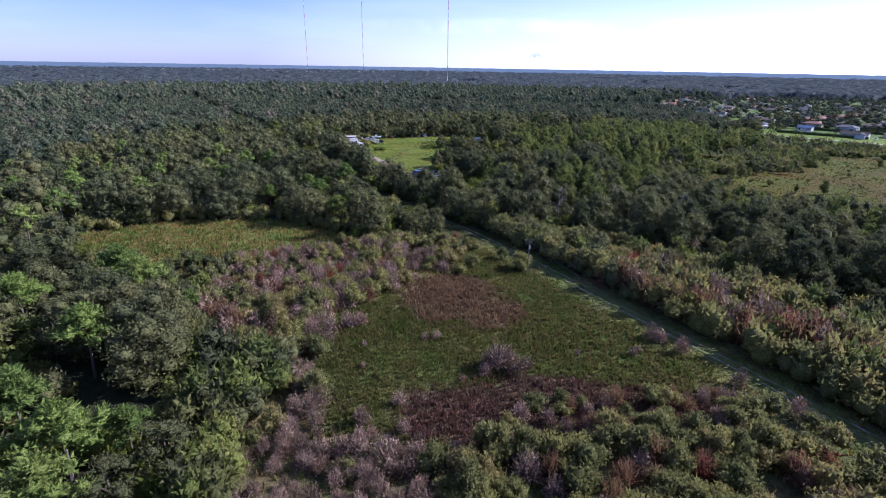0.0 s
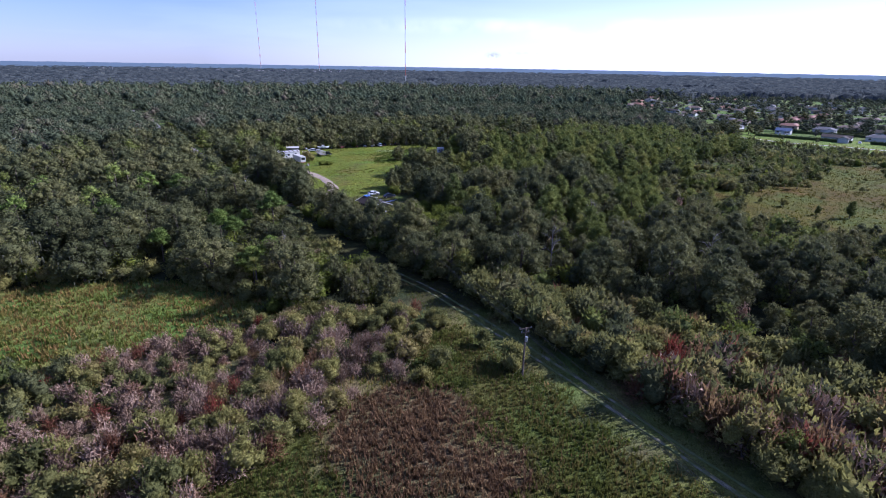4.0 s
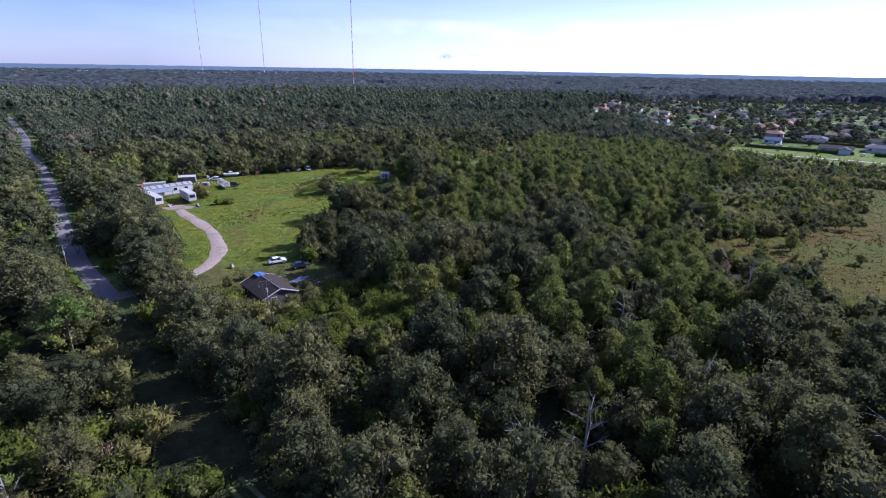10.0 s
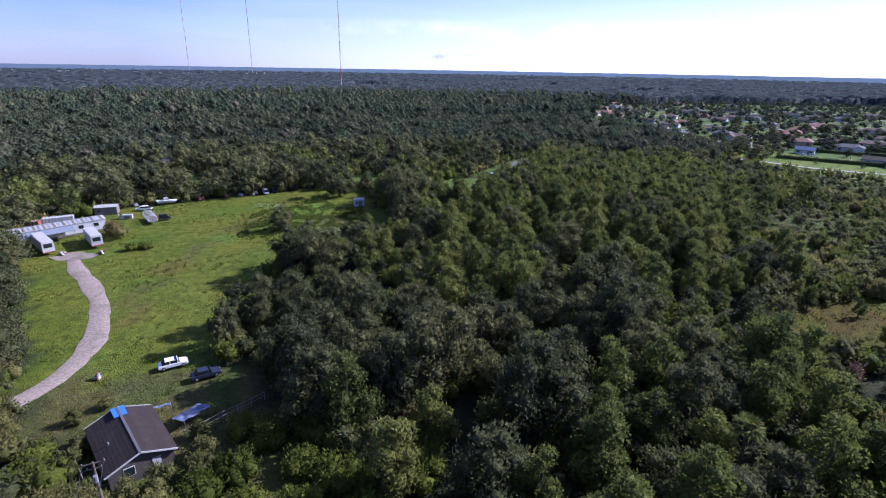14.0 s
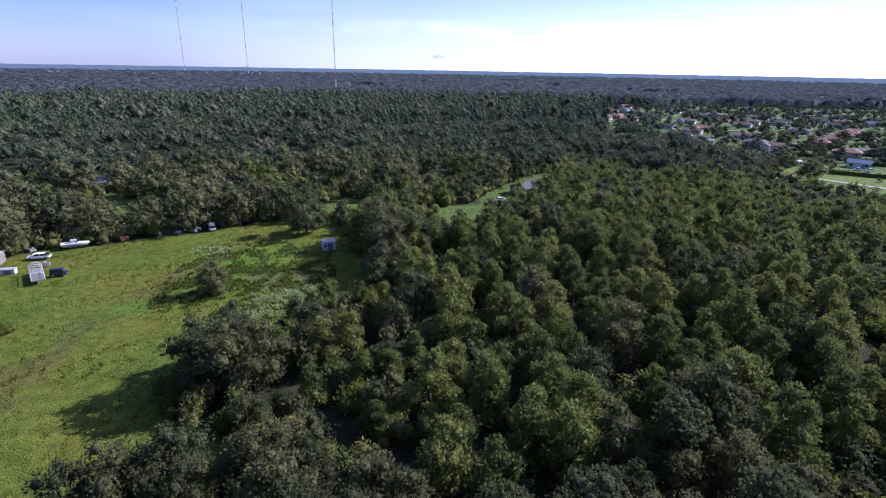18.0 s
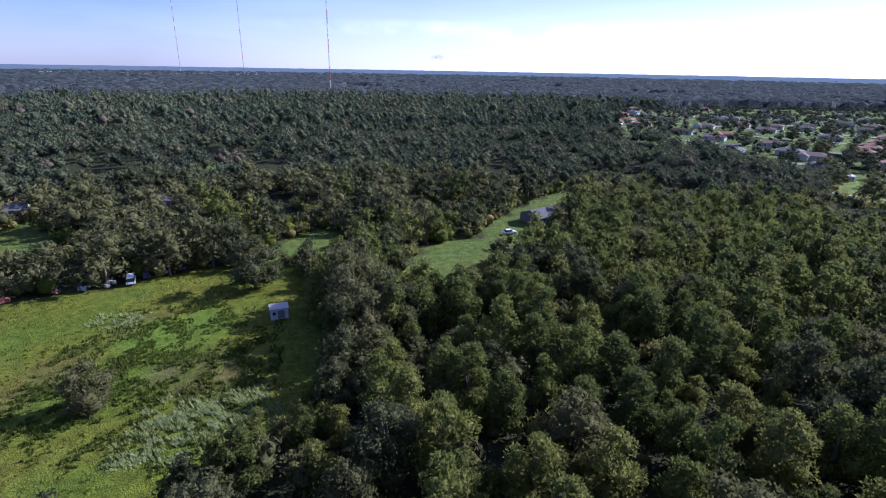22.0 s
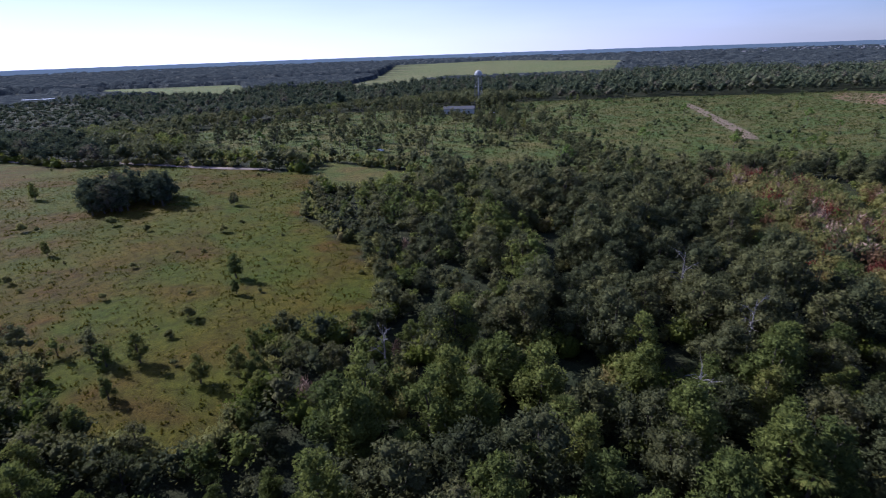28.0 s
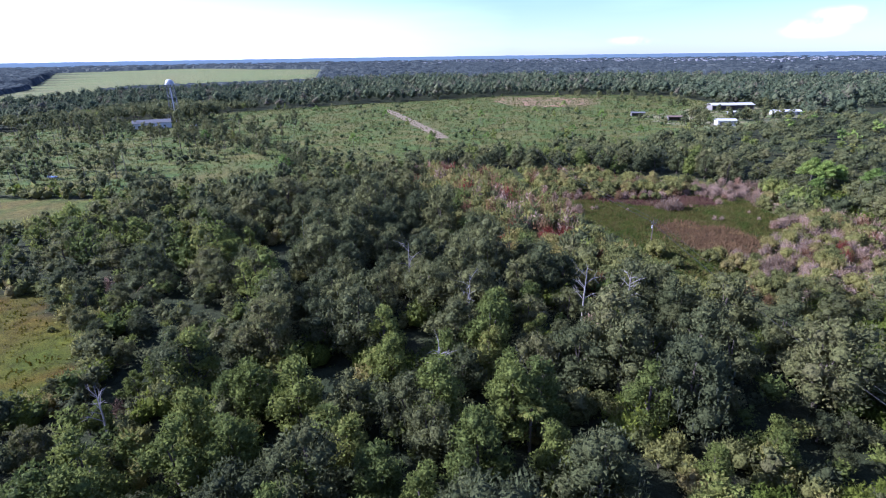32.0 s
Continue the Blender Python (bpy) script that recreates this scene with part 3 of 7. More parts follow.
def build_ground():
    gx, gy = spaced(-130, 420, 4.0, 5100), spaced(-330, 460, 4.0, 5100)
    x, y = np.meshgrid(gx, gy)
    z = 0.35 * (waves(x, y, 26, 11) - 0.5) - 0.2
    near = (np.abs(x) < 700) & (np.abs(y) < 700)
    z = np.where(near, z, -0.3)
    for line, half in ((TRACK, 5), (ROAD, 7), (DRIVE, 5), (SANDPATH, 5)):
        z = np.where(along(line, x, y) < half, -0.02, z)
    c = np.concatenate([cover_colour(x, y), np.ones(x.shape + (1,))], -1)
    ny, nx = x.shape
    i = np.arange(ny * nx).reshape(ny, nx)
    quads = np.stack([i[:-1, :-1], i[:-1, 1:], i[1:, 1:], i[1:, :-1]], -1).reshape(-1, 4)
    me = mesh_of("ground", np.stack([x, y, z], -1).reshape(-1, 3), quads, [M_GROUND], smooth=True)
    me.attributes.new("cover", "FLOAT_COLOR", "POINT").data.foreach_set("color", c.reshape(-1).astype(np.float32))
    return tagged(new("ground", me), "flat sandy lowland with grass, scrub and woodland floor", "ground", kind="structure")


build_ground()


def ribbon(name, line, width, z, mat, label, category, wander=0.3, thick=0.05, seed=1, offset=0.0):
    """A strip of road with uneven edges and a shallow camber, a real few centimetres thick."""
    r = np.random.RandomState(seed)
    pts = []
    for (x0, y0), (x1, y1) in zip(line, line[1:]):
        k = max(1, int(math.hypot(x1 - x0, y1 - y0) / 2.0))
        pts += [(x0 + (x1 - x0) * j / k, y0 + (y1 - y0) * j / k) for j in range(k)]
    pts = np.array(pts + [line[-1]])
    for _ in range(4):
        pts[1:-1] = (pts[:-2] + 2 * pts[1:-1] + pts[2:]) / 4
    d = np.gradient(pts, axis=0)
    d /= np.linalg.norm(d, axis=1)[:, None]
    nrm = np.stack([-d[:, 1], d[:, 0]], 1)
    v, f, prev = [], [], (width / 2, width / 2)
    for k, (p, m) in enumerate(zip(pts, nrm)):
        a, b = width / 2 + r.uniform(-wander, wander), width / 2 + r.uniform(-wander, wander)
        o = p + m * offset
        a, b = (a + prev[0] * 2) / 3, (b + prev[1] * 2) / 3
        prev = (a, b)
        v += [(*(o + m * a), z - thick), (*(o + m * a * 0.9), z), (*o, z + 0.02), (*(o - m * b * 0.9), z), (*(o - m * b), z - thick)]
        if k:
            q = 5 * k
            f += [(q - 5 + j, q - 4 + j, q + 1 + j, q + j) for j in range(4)]
    return tagged(new(name, mesh_of(name, v, f, [mat], smooth=True)), label, category, kind="structure")


ribbon("road", ROAD, 4.3, 0.06, M_ASPHALT, "worn grey asphalt lane edged with grass", "road", 0.35, seed=2)
ribbon("driveway", DRIVE, 3.9, 0.07, M_GRAVEL, "pale gravel driveway curving through the mown field", "driveway", 1.1, seed=3)
ribbon("track_rut", TRACK[:10], 0.6, 0.04, M_SAND, "sandy wheel rut in the grass track", "track", 0.3, seed=4, offset=0.9)
ribbon("track_rut", TRACK[:10], 0.6, 0.04, M_SAND, "sandy wheel rut in the grass track", "track", 0.3, seed=5, offset=-0.9)
ribbon("sand_path", SANDPATH, 7.5, 0.05, M_PATH, "bare sandy path across the heath", "path", 0.8, seed=6)


def pond(name, poly, z, label):
    bm = bmesh.new()
    top = [bm.verts.new((x, y, z)) for x, y in poly]
    bm.faces.new(top)
    me = bpy.data.meshes.new(name)
    bm.to_mesh(me)
    bm.free()
    me.materials.append(M_WATER)
    return tagged(new(name, me), label, "water", kind="structure")


bm_yard = bmesh.new()
bm_yard.faces.new([bm_yard.verts.new((-58.5 + 5.2 * math.cos(k * 0.5236) * (1 + 0.25 * math.sin(k * 2.3)), 298.5 + 3.4 * math.sin(k * 0.5236) * (1 + 0.25 * math.cos(k * 1.7)), 0.075)) for k in range(12)])
yard_mesh = bpy.data.meshes.new("gravel_apron")
bm_yard.to_mesh(yard_mesh)
bm_yard.free()
yard_mesh.materials.append(M_GRAVEL)
tagged(new("gravel_apron", yard_mesh), "worn patch of gravel at the head of the driveway", "driveway", kind="structure")
for lake in LAKES:
    pond("lake", lake, 0.35, "still lake beyond the houses, bright with sky")


def blob(cx, cy, rx, ry, seed):
    r = random.Random(seed)
    return [(cx + rx * math.cos(a) * r.uniform(0.7, 1.2), cy + ry * math.sin(a) * r.uniform(0.7, 1.2)) for a in (j * 0.5236 for j in range(12))]


pond("pond", blob(137.5, 284, 0.9, 2.4, 1), 0.12, "small bright pool among the bushes")
pond("pond", blob(133, 270, 0.9, 1.6, 2), 0.12, "small bright pool among the bushes")
pond("pond", blob(-23, 128, 4, 3, 3), 0.12, "shallow marsh pool beside the track")
pond("pond", blob(262, 84, 3.5, 1.6, 5), 0.12, "small pool in the heath")
pond("pond", blob(54, 50, 1.8, 1.2, 6), 0.12, "shallow puddle beside the track")

# ---------- plants ----------
ICO_V = np.array([(0, 0, -1), (0.72, -0.53, -0.45), (-0.28, -0.85, -0.45), (-0.89, 0, -0.45), (-0.28, 0.85, -0.45), (0.72, 0.53, -0.45),
                  (0.28, -0.85, 0.45), (-0.72, -0.53, 0.45), (-0.72, 0.53, 0.45), (0.28, 0.85, 0.45), (0.89, 0, 0.45), (0, 0, 1)])
ICO_F = np.array([(0, 1, 2), (1, 0, 5), (0, 2, 3), (0, 3, 4), (0, 4, 5), (1, 5, 10), (2, 1, 6), (3, 2, 7), (4, 3, 8), (5, 4, 9),
                  (1, 10, 6), (2, 6, 7), (3, 7, 8), (4, 8, 9), (5, 9, 10), (6, 10, 11), (7, 6, 11), (8, 7, 11), (9, 8, 11), (10, 9, 11)])

OCT_V = np.array([(1, 0, 0), (-1, 0, 0), (0, 1, 0), (0, -1, 0), (0, 0, 1), (0, 0, -1)], float)
OCT_F = np.array([(0, 2, 4), (2, 1, 4), (1, 3, 4), (3, 0, 4), (2, 0, 5), (1, 2, 5), (3, 1, 5), (0, 3, 5)])


class Shape:
    """Triangles gathered in numpy, with a material slot for each."""

    def __init__(self):
        self.v, self.f, self.m, self.n = [], [], [], 0

    def add(self, v, f, slot):
        self.v.append(np.asarray(v, float))
        self.f.append(np.asarray(f, int) + self.n)
        self.m.append(np.full(len(f), slot))
        self.n += len(v)

    def done(self):
        return np.concatenate(self.v), np.concatenate(self.f), np.concatenate(self.m)


def unit(a):
    return a / np.maximum(np.linalg.norm(a, axis=-1, keepdims=True), 1e-9)


def sprays(r, at, out, size, long=1.0, upward=0.55, spread=0.55, slot=0, shape=None, flat=0.75):
    """Leafy sprigs at the points: triangles that lie along the crown's skin and lift outwards and up at the tip."""
    n = len(at)
    skin = unit(np.cross(out, r.normal(size=(n, 3))))
    axis = unit(skin * flat + out * 0.55 + (0, 0, upward) + spread * 0.6 * r.normal(size=(n, 3)))
    side = unit(np.cross(axis, out + 0.45 * r.normal(size=(n, 3))))
    s = (size * r.uniform(0.6, 1.4, n))[:, None]
    v = np.stack([at - side * s * 0.42, at + side * s * 0.42, at + axis * s * long], 1).reshape(-1, 3)
    shape.add(v, np.arange(n * 3).reshape(-1, 3), slot)


def tube(shape, pts, radii, sides=5, slot=1):
    pts = np.asarray(pts, float)
    v, f = [], []
    for k, (p, rad) in enumerate(zip(pts, radii)):
        d = unit(pts[min(k + 1, len(pts) - 1)] - pts[max(k - 1, 0)])
        a = unit(np.cross(d, (0.31, 0.95, 0.1)))
        b = np.cross(d, a)
        v += [p + rad * (math.cos(t) * a + math.sin(t) * b) for t in (6.2832 * j / sides for j in range(sides))]
        if k:
            q = sides * (k - 1)
            for j in range(sides):
                j2 = (j + 1) % sides
                f += [(q + j, q + j2, q + sides + j2), (q + j, q + sides + j2, q + sides + j)]
    shape.add(v, f, slot)


def broadleaf(seed, lod, height=12.0, radius=3.6, lobes=9, pointed=0.0, moss=0.0, base=0.25):
    """A broadleaved tree: crown of uneven lobes with leaf sprays over them; returns crown and trunk. lod 0 near to 3 far."""
    r = np.random.RandomState(seed)
    crown, wood = Shape(), Shape()
    n = (lobes, max(5, lobes // 2), 3, 2)[lod]
    z0, z1 = height * base, height
    centres, sizes = [], []
    for k in range(n):
        u = ((k + r.uniform(0.2, 0.8)) / n) ** (1.35, 1.25, 1.0, 1.0)[lod]
        z = z0 + (z1 - z0) * ((0.12 + 0.76 * u) if lod < 2 else (0.34 + 0.36 * u))
        w = math.sin(math.pi * min(1, 0.25 + 0.72 * u)) ** 0.7 * (1 - pointed * u)
        a = 2.4 * k + r.uniform(-0.5, 0.5)
        d = radius * w * r.uniform(0.35, 0.82) * (1, 1, 0.62, 0.4)[lod]
        centres.append((d * math.cos(a), d * math.sin(a), z))
        sizes.append(radius * (0.26 + 0.17 * w) * r.uniform(0.75, 1.3) * (1.0, 1.25, 1.75, 2.15)[lod])
    centres, sizes = np.array(centres), np.array(sizes)
    for c, s in zip(centres, sizes):
        cv, cf = (ICO_V, ICO_F) if lod < 2 else (OCT_V, OCT_F)
        v = cv * (s * (0.62, 0.58, 0.58, 0.60)[lod] * r.uniform(0.82, 1.15, (len(cv), 1))) * (1, 1, (0.9, 0.95, 1.05, 1.15)[lod])
        crown.add(v + c, cf, 0)
    total = (2500, 460, 150, 52)[lod]
    share = sizes ** 2 / (sizes ** 2).sum()
    for c, s, p in zip(centres, sizes, share):
        k = max(3, int(total * p))
        d = unit(r.normal(size=(k, 3)) + (0, 0, 0.45))
        at = c + d * s * r.uniform(0.55, 1.0, (k, 1)) ** 0.6 * (1, 1, 0.92)
        sprays(r, at, d, (0.30, 0.52, 0.70, 1.0)[lod] * (radius / 3.6) ** 0.5, (1.2, 1.15, 1.05, 1.0)[lod], 0.4, 0.6, 0, crown)
    if moss and lod < 2:
        k = int(80 * moss) if lod == 0 else int(12 * moss)
        a, z = r.uniform(0, 6.28, k), r.uniform(z0, z1 * 0.75, k)
        at = np.stack([np.cos(a) * radius * 0.85, np.sin(a) * radius * 0.85, z], 1)
        v = np.stack([at + (0.08, 0.05, 0.2), at - (0.08, 0.05, -0.2), at + (0, 0, -0.8) * r.uniform(0.5, 1.5, (k, 1))], 1).reshape(-1, 3)
        crown.add(v, np.arange(3 * k).reshape(-1, 3), 1)
    if lod < 2:
        bend = r.uniform(-0.5, 0.5, 2)
        top = np.array([bend[0], bend[1], height * 0.72])
        tube(wood, [(0, 0, -0.3), (bend[0] * 0.3, bend[1] * 0.3, height * 0.3), top], [0.24 + height * 0.008, 0.18 + height * 0.004, 0.05], 6 if lod == 0 else 4, 0)
        if lod == 0:
            for c in centres[::2]:
                tube(wood, [(bend[0] * 0.3, bend[1] * 0.3, min(height * 0.3, c[2] * 0.6)), tuple(np.array(c) * (0.6, 0.6, 0.85)), tuple(c)], [0.12, 0.08, 0.03], 4, 0)
    return crown, wood


def pine(seed, lod, height=14.0, radius=4.6):
    """A slash pine: bare trunk, and needle tufts held out in flat tiers."""
    r = np.random.RandomState(seed)
    crown, wood = Shape(), Shape()
    if lod < 2:
        tube(wood, [(0, 0, -0.3), (0.2, 0.1, height * 0.5), (0.1, -0.1, height * 0.95)], [0.26, 0.19, 0.05], 6 if lod == 0 else 4, 0)
    tiers = (17, 8, 3, 2)[lod]
    for k in range(tiers):
        u = (k + 0.5) / tiers
        z, a = height * (0.58 + 0.38 * u), 2.4 * k + r.uniform(-0.4, 0.4)
        reach = radius * (0.95 - 0.85 * max(0, u - 0.3) / 0.7) * r.uniform(0.6, 1.05)
        tip = np.array([math.cos(a) * reach, math.sin(a) * reach, z + 0.5])
        if lod == 0:
            tube(wood, [(0, 0, z - 0.4), tip], [0.07, 0.025], 3, 0)
        for q in range((2, 1, 1, 1)[lod]):
            c = tip * (1, 1, 1) if q == 0 else np.array([tip[0] * 0.5, tip[1] * 0.5, z + 0.35])
            s = radius * (0.36, 0.46, 0.7, 0.9)[lod]
            crown.add(ICO_V * s * 0.55 * (1, 1, 0.6) + c, ICO_F, 0)
            m = (64, 30, 12, 10)[lod]
            d = unit(r.normal(size=(m, 3)) + (0, 0, 0.3))
            sprays(r, c + d * s * r.uniform(0.4, 0.85, (m, 1)) * (1, 1, 0.7), d, (0.36, 0.6, 1.1, 1.2)[lod], 1.7, 0.5, 0.6, 0, crown, 0.3)
    return crown, wood


def bush(seed, lod, height=3.0, radius=1.9, lobes=5):
    r = np.random.RandomState(seed)
    crown, wood = Shape(), Shape()
    n = (lobes, 3, 1, 1)[lod]
    for k in range(n):
        a, d = 2.4 * k, radius * 0.55 * (k > 0) * r.uniform(0.6, 1.1)
        s = radius * r.uniform(0.45, 0.7) * (1.0, 1.25, 1.5, 1.5)[lod]
        c = np.array([d * math.cos(a), d * math.sin(a), max(s * 0.5, height - s * 1.1 - r.uniform(0, height * 0.4) * (k > 0))])
        crown.add(ICO_V * s * 0.66 * r.uniform(0.8, 1.15, (12, 1)) * (1, 1, 0.95) + c, ICO_F, 0)
        m = (130, 66, 18, 8)[lod]
        dd = unit(r.normal(size=(m, 3)) + (0, 0, 0.4))
        sprays(r, c + dd * s * r.uniform(0.5, 0.95, (m, 1)), dd, (0.24, 0.33, 0.75, 0.9)[lod], 1.4, 0.5, 0.6, 0, crown, 0.55)
    if lod == 0:
        for k in range(3):
            tube(wood, [(0, 0, -0.2), (0.5 * math.cos(2.1 * k), 0.5 * math.sin(2.1 * k), height * 0.55)], [0.07, 0.02], 3, 0)
    return crown, wood


def twigs(seed, lod, height=3.0, radius=1.7, count=260):
    """A leafless or withered shrub: a fan of thin grey twigs from a few stems."""
    r = np.random.RandomState(seed)
    crown, wood = Shape(), Shape()
    n = (count, count // 2, count // 6, count // 8)[lod]
    d = unit(np.stack([r.normal(size=n), r.normal(size=n), np.abs(r.normal(size=n)) + 0.2], 1))
    tip = d * (radius, radius, height) * r.uniform(0.55, 1.12, (n, 1))
    root = tip * r.uniform(0.35, 0.75, (n, 1)) + r.normal(size=(n, 3)) * 0.15
    tip = tip + r.normal(size=(n, 3)) * 0.22
    side = unit(np.cross(d, unit(r.normal(size=(n, 3))))) * (0.045, 0.08, 0.2, 0.22)[lod] * r.uniform(0.7, 1.5, (n, 1))
    crown.add(np.stack([root - side, root + side, tip], 1).reshape(-1, 3), np.arange(3 * n).reshape(-1, 3), 0)
    m = n + n // 2
    dd = unit(r.normal(size=(m, 3)) + (0, 0, 0.4))
    sprays(r, dd * (radius, radius, height) * r.uniform(0.45, 1.0, (m, 1)), dd, (0.15, 0.24, 0.5, 0.6)[lod], 2.0, 0.4, 1.2, 0, crown)
    if lod == 0:
        for k in range(5):
            a = 1.256 * k
            tube(wood, [(0, 0, -0.2), (0.25 * radius * math.cos(a), 0.25 * radius * math.sin(a), height * 0.35), (0.6 * radius * math.cos(a), 0.6 * radius * math.sin(a), height * 0.8)], [0.06, 0.04, 0.012], 3, 0)
    return crown, wood


def snag(seed, height=10.0):
    """A dead tree with bare forking limbs."""
    r = np.random.RandomState(seed)
    crown, wood = Shape(), Shape()
    tube(wood, [(0, 0, -0.3), (0.2, 0, height * 0.5), (0.1, 0.2, height)], [0.22, 0.15, 0.03], 6, 0)
    for k in range(9):
        z, a, g = height * r.uniform(0.4, 0.9), r.uniform(0, 6.28), r.uniform(1.2, 2.8)
        p = np.array([g * math.cos(a), g * math.sin(a), z + g * 0.6])
        tube(crown, [(0.1, 0, z), p * (0.6, 0.6, 1) - (0, 0, 0.3), p], [0.08, 0.05, 0.015], 4, 0)
        for q in range(3):
            tube(crown, [p * (0.6, 0.6, 1) - (0, 0, 0.3), p + r.normal(size=3) * 0.7], [0.035, 0.01], 3, 0)
    return crown, wood


KINDS = {
    # kind: (makers at each lod, leaf material, second material, label, category)
    "oak_tree": (lambda s, q: broadleaf(s, q, 11.0, 4.1, 14, 0.0, 0, 0.08), M_OAK, M_MOSS, "broad dark-green oak tree standing in dense woodland", "tree"),
    "mossy_oak_tree": (lambda s, q: broadleaf(s, q, 11.5, 4.7, 15, 0.0, 1.0, 0.10), M_OAK, M_MOSS, "spreading grey-green oak tree hung with pale moss", "tree"),
    "sweetgum_tree": (lambda s, q: broadleaf(s, q, 10.5, 3.5, 12, 0.34, 0, 0.06), M_GUM, M_MOSS, "slender pointed green gum tree in dense woodland", "tree"),
    "pine_tree": (lambda s, q: pine(s, q), M_PINE, M_PINE, "tall bright-green pine tree with tufted needles", "tree"),
    "willow_shrub": (lambda s, q: bush(s, q, 3.4, 2.1), M_SHRUB, M_SHRUB, "grey-green willow shrub on marshy ground", "shrub"),
    "dry_shrub": (lambda s, q: twigs(s, q), M_DEAD, M_DEAD, "leafless grey-mauve shrub with fine dry twigs", "shrub"),
    "red_shrub": (lambda s, q: twigs(s, q, 3.2, 1.8, 260), M_RED, M_RED, "reddish-brown autumn shrub in damp scrub", "shrub"),
    "vine_thicket": (lambda s, q: bush(s, q, 3.0, 2.6, 6), M_VINE, M_VINE, "bright green thicket of climbing vines", "shrub"),
}
VARIANTS = 7
proto, proto_mesh = {}, {}
for ki, (kind, (make, leaf, second, label, cat)) in enumerate(KINDS.items()):
    for lod in range(4):
        proto[kind, lod] = [tuple(s.done() if s.n else None for s in make(1000 * ki + 10 * q + lod, lod)) for q in range(VARIANTS)]
    wood_mat = M_DEADWOOD if kind == "dry_shrub" else M_BARK
    for q, (c, w) in enumerate(proto[kind, 0]):
        proto_mesh[kind, q] = (mesh_of("crown", c[0], c[1], [leaf, second], c[2], None, True), mesh_of("trunk", w[0], w[1], [wood_mat]))

plant_rng = np.random.RandomState(5)
thing_count = {k: 0 for k in KINDS}
woods = {}
tri_count = 0


def plant_thing(kind, x, y, z, scale, turn, lift=1.0, q=None, label=""):
    """One plant as a thing of its own, with its trunk and crown."""
    q = int(plant_rng.randint(VARIANTS)) if q is None else q
    root = new(kind)
    root.empty_display_size = 0.5
    root.matrix_world = Matrix.LocRotScale((x, y, z), Euler((0, 0, turn)), (scale, scale, scale * lift))
    for me, nm in zip(proto_mesh[kind, q], ("crown", "trunk")):
        o = new(nm, me)
        o.parent = root
    thing_count[kind] += 1
    return tagged(root, label or KINDS[kind][3], KINDS[kind][4], group=kind.replace("_", " ") + "s")


def plant_stuff(kind, lod, xs, ys, zs, scales, lifts, where, leaf=None):
    """Many plants joined into one mesh; each keeps its own tint."""
    global tri_count
    r = plant_rng
    which, turn, tint = r.randint(VARIANTS, size=len(xs)), r.uniform(0, 6.28, len(xs)), r.uniform(0, 1, len(xs))
    for q in range(VARIANTS):
        sel = np.where(which == q)[0]
        if not len(sel):
            continue
        for part_i, mats in ((0, (leaf, leaf) if leaf else KINDS[kind][1:3]), (1, (M_BARK, M_BARK))):
            p = proto[kind, lod][q][part_i]
            if p is None or (part_i == 1 and lod > 1):
                continue
            v, f, m = p
            c, s = np.cos(turn[sel])[:, None], np.sin(turn[sel])[:, None]
            sc = scales[sel][:, None]
            X = (c * v[:, 0] - s * v[:, 1]) * sc + xs[sel][:, None]
            Y = (s * v[:, 0] + c * v[:, 1]) * sc + ys[sel][:, None]
            Z = v[:, 2] * sc * lifts[sel][:, None] + zs[sel][:, None]
            V = np.stack([X, Y, Z], -1).reshape(-1, 3)
            F = (f[None] + (np.arange(len(sel)) * len(v))[:, None, None]).reshape(-1, 3)
            for slot in np.unique(m):
                keep = np.tile(m == slot, len(sel))
                woods.setdefault((where, mats[slot].name), []).append((V, F[keep], np.repeat(tint[sel], len(v))))
                tri_count += int(keep.sum())


def flush_stuff():
    """Lay down what plant_stuff gathered: one object for each stretch of wood, with its few materials."""
    places = {}
    for (where, mat), pieces in woods.items():
        places.setdefault(where, []).append((mat, pieces))
    for (name, label), groups in places.items():
        V, F, T, I, mats, n = [], [], [], [], [], 0
        for gi, (mat, pieces) in enumerate(groups):
            mats.append(bpy.data.materials[mat])
            for v, f, t in pieces:
                V.append(v), F.append(f + n), T.append(t), I.append(np.full(len(f), gi))
                n += len(v)
        me = mesh_of(name, np.concatenate(V), np.concatenate(F), mats, np.concatenate(I), np.concatenate(T), True)
        tagged(new(name, me), label, "woodland" if "wood" in name else "vegetation", kind="stuff")
    woods.clear()


def scatter(cell, x0, x1, y0, y1, seed):
    r = np.random.RandomState(seed)
    x, y = np.meshgrid(np.arange(x0, x1, cell), np.arange(y0, y1, cell))
    x = x + cell * 0.5 * (np.arange(x.shape[0]) % 2)[:, None]
    x, y = x + r.uniform(-0.42, 0.42, x.shape) * cell, y + r.uniform(-0.42, 0.42, y.shape) * cell
    return x.ravel(), y.ravel(), r.uniform(0, 1, x.size), r.uniform(0, 1, x.size)


FLIGHT = [(0, 46), (2, 65), (15, 147), (33, 251)]
OPEN = [MARSH, MEADOW, FIELD, SAVANNA, WESTLAWN, TOWN, HEATH, PASTURE, NEARPASTURE, SCRUB, EASTSCRUB, YARD, HOUSEPLOT, LANEEND, ARM] + GLADES + LAKES


# ground kept free round the lone pines
PINE_STANDS = [(-56, 68, 5.5), (-43, 45, 5.5), (-61, 91, 5), (-54, 52, 5), (-40, 38, 5), (-48, 56, 4), (-50, 62, 4)]
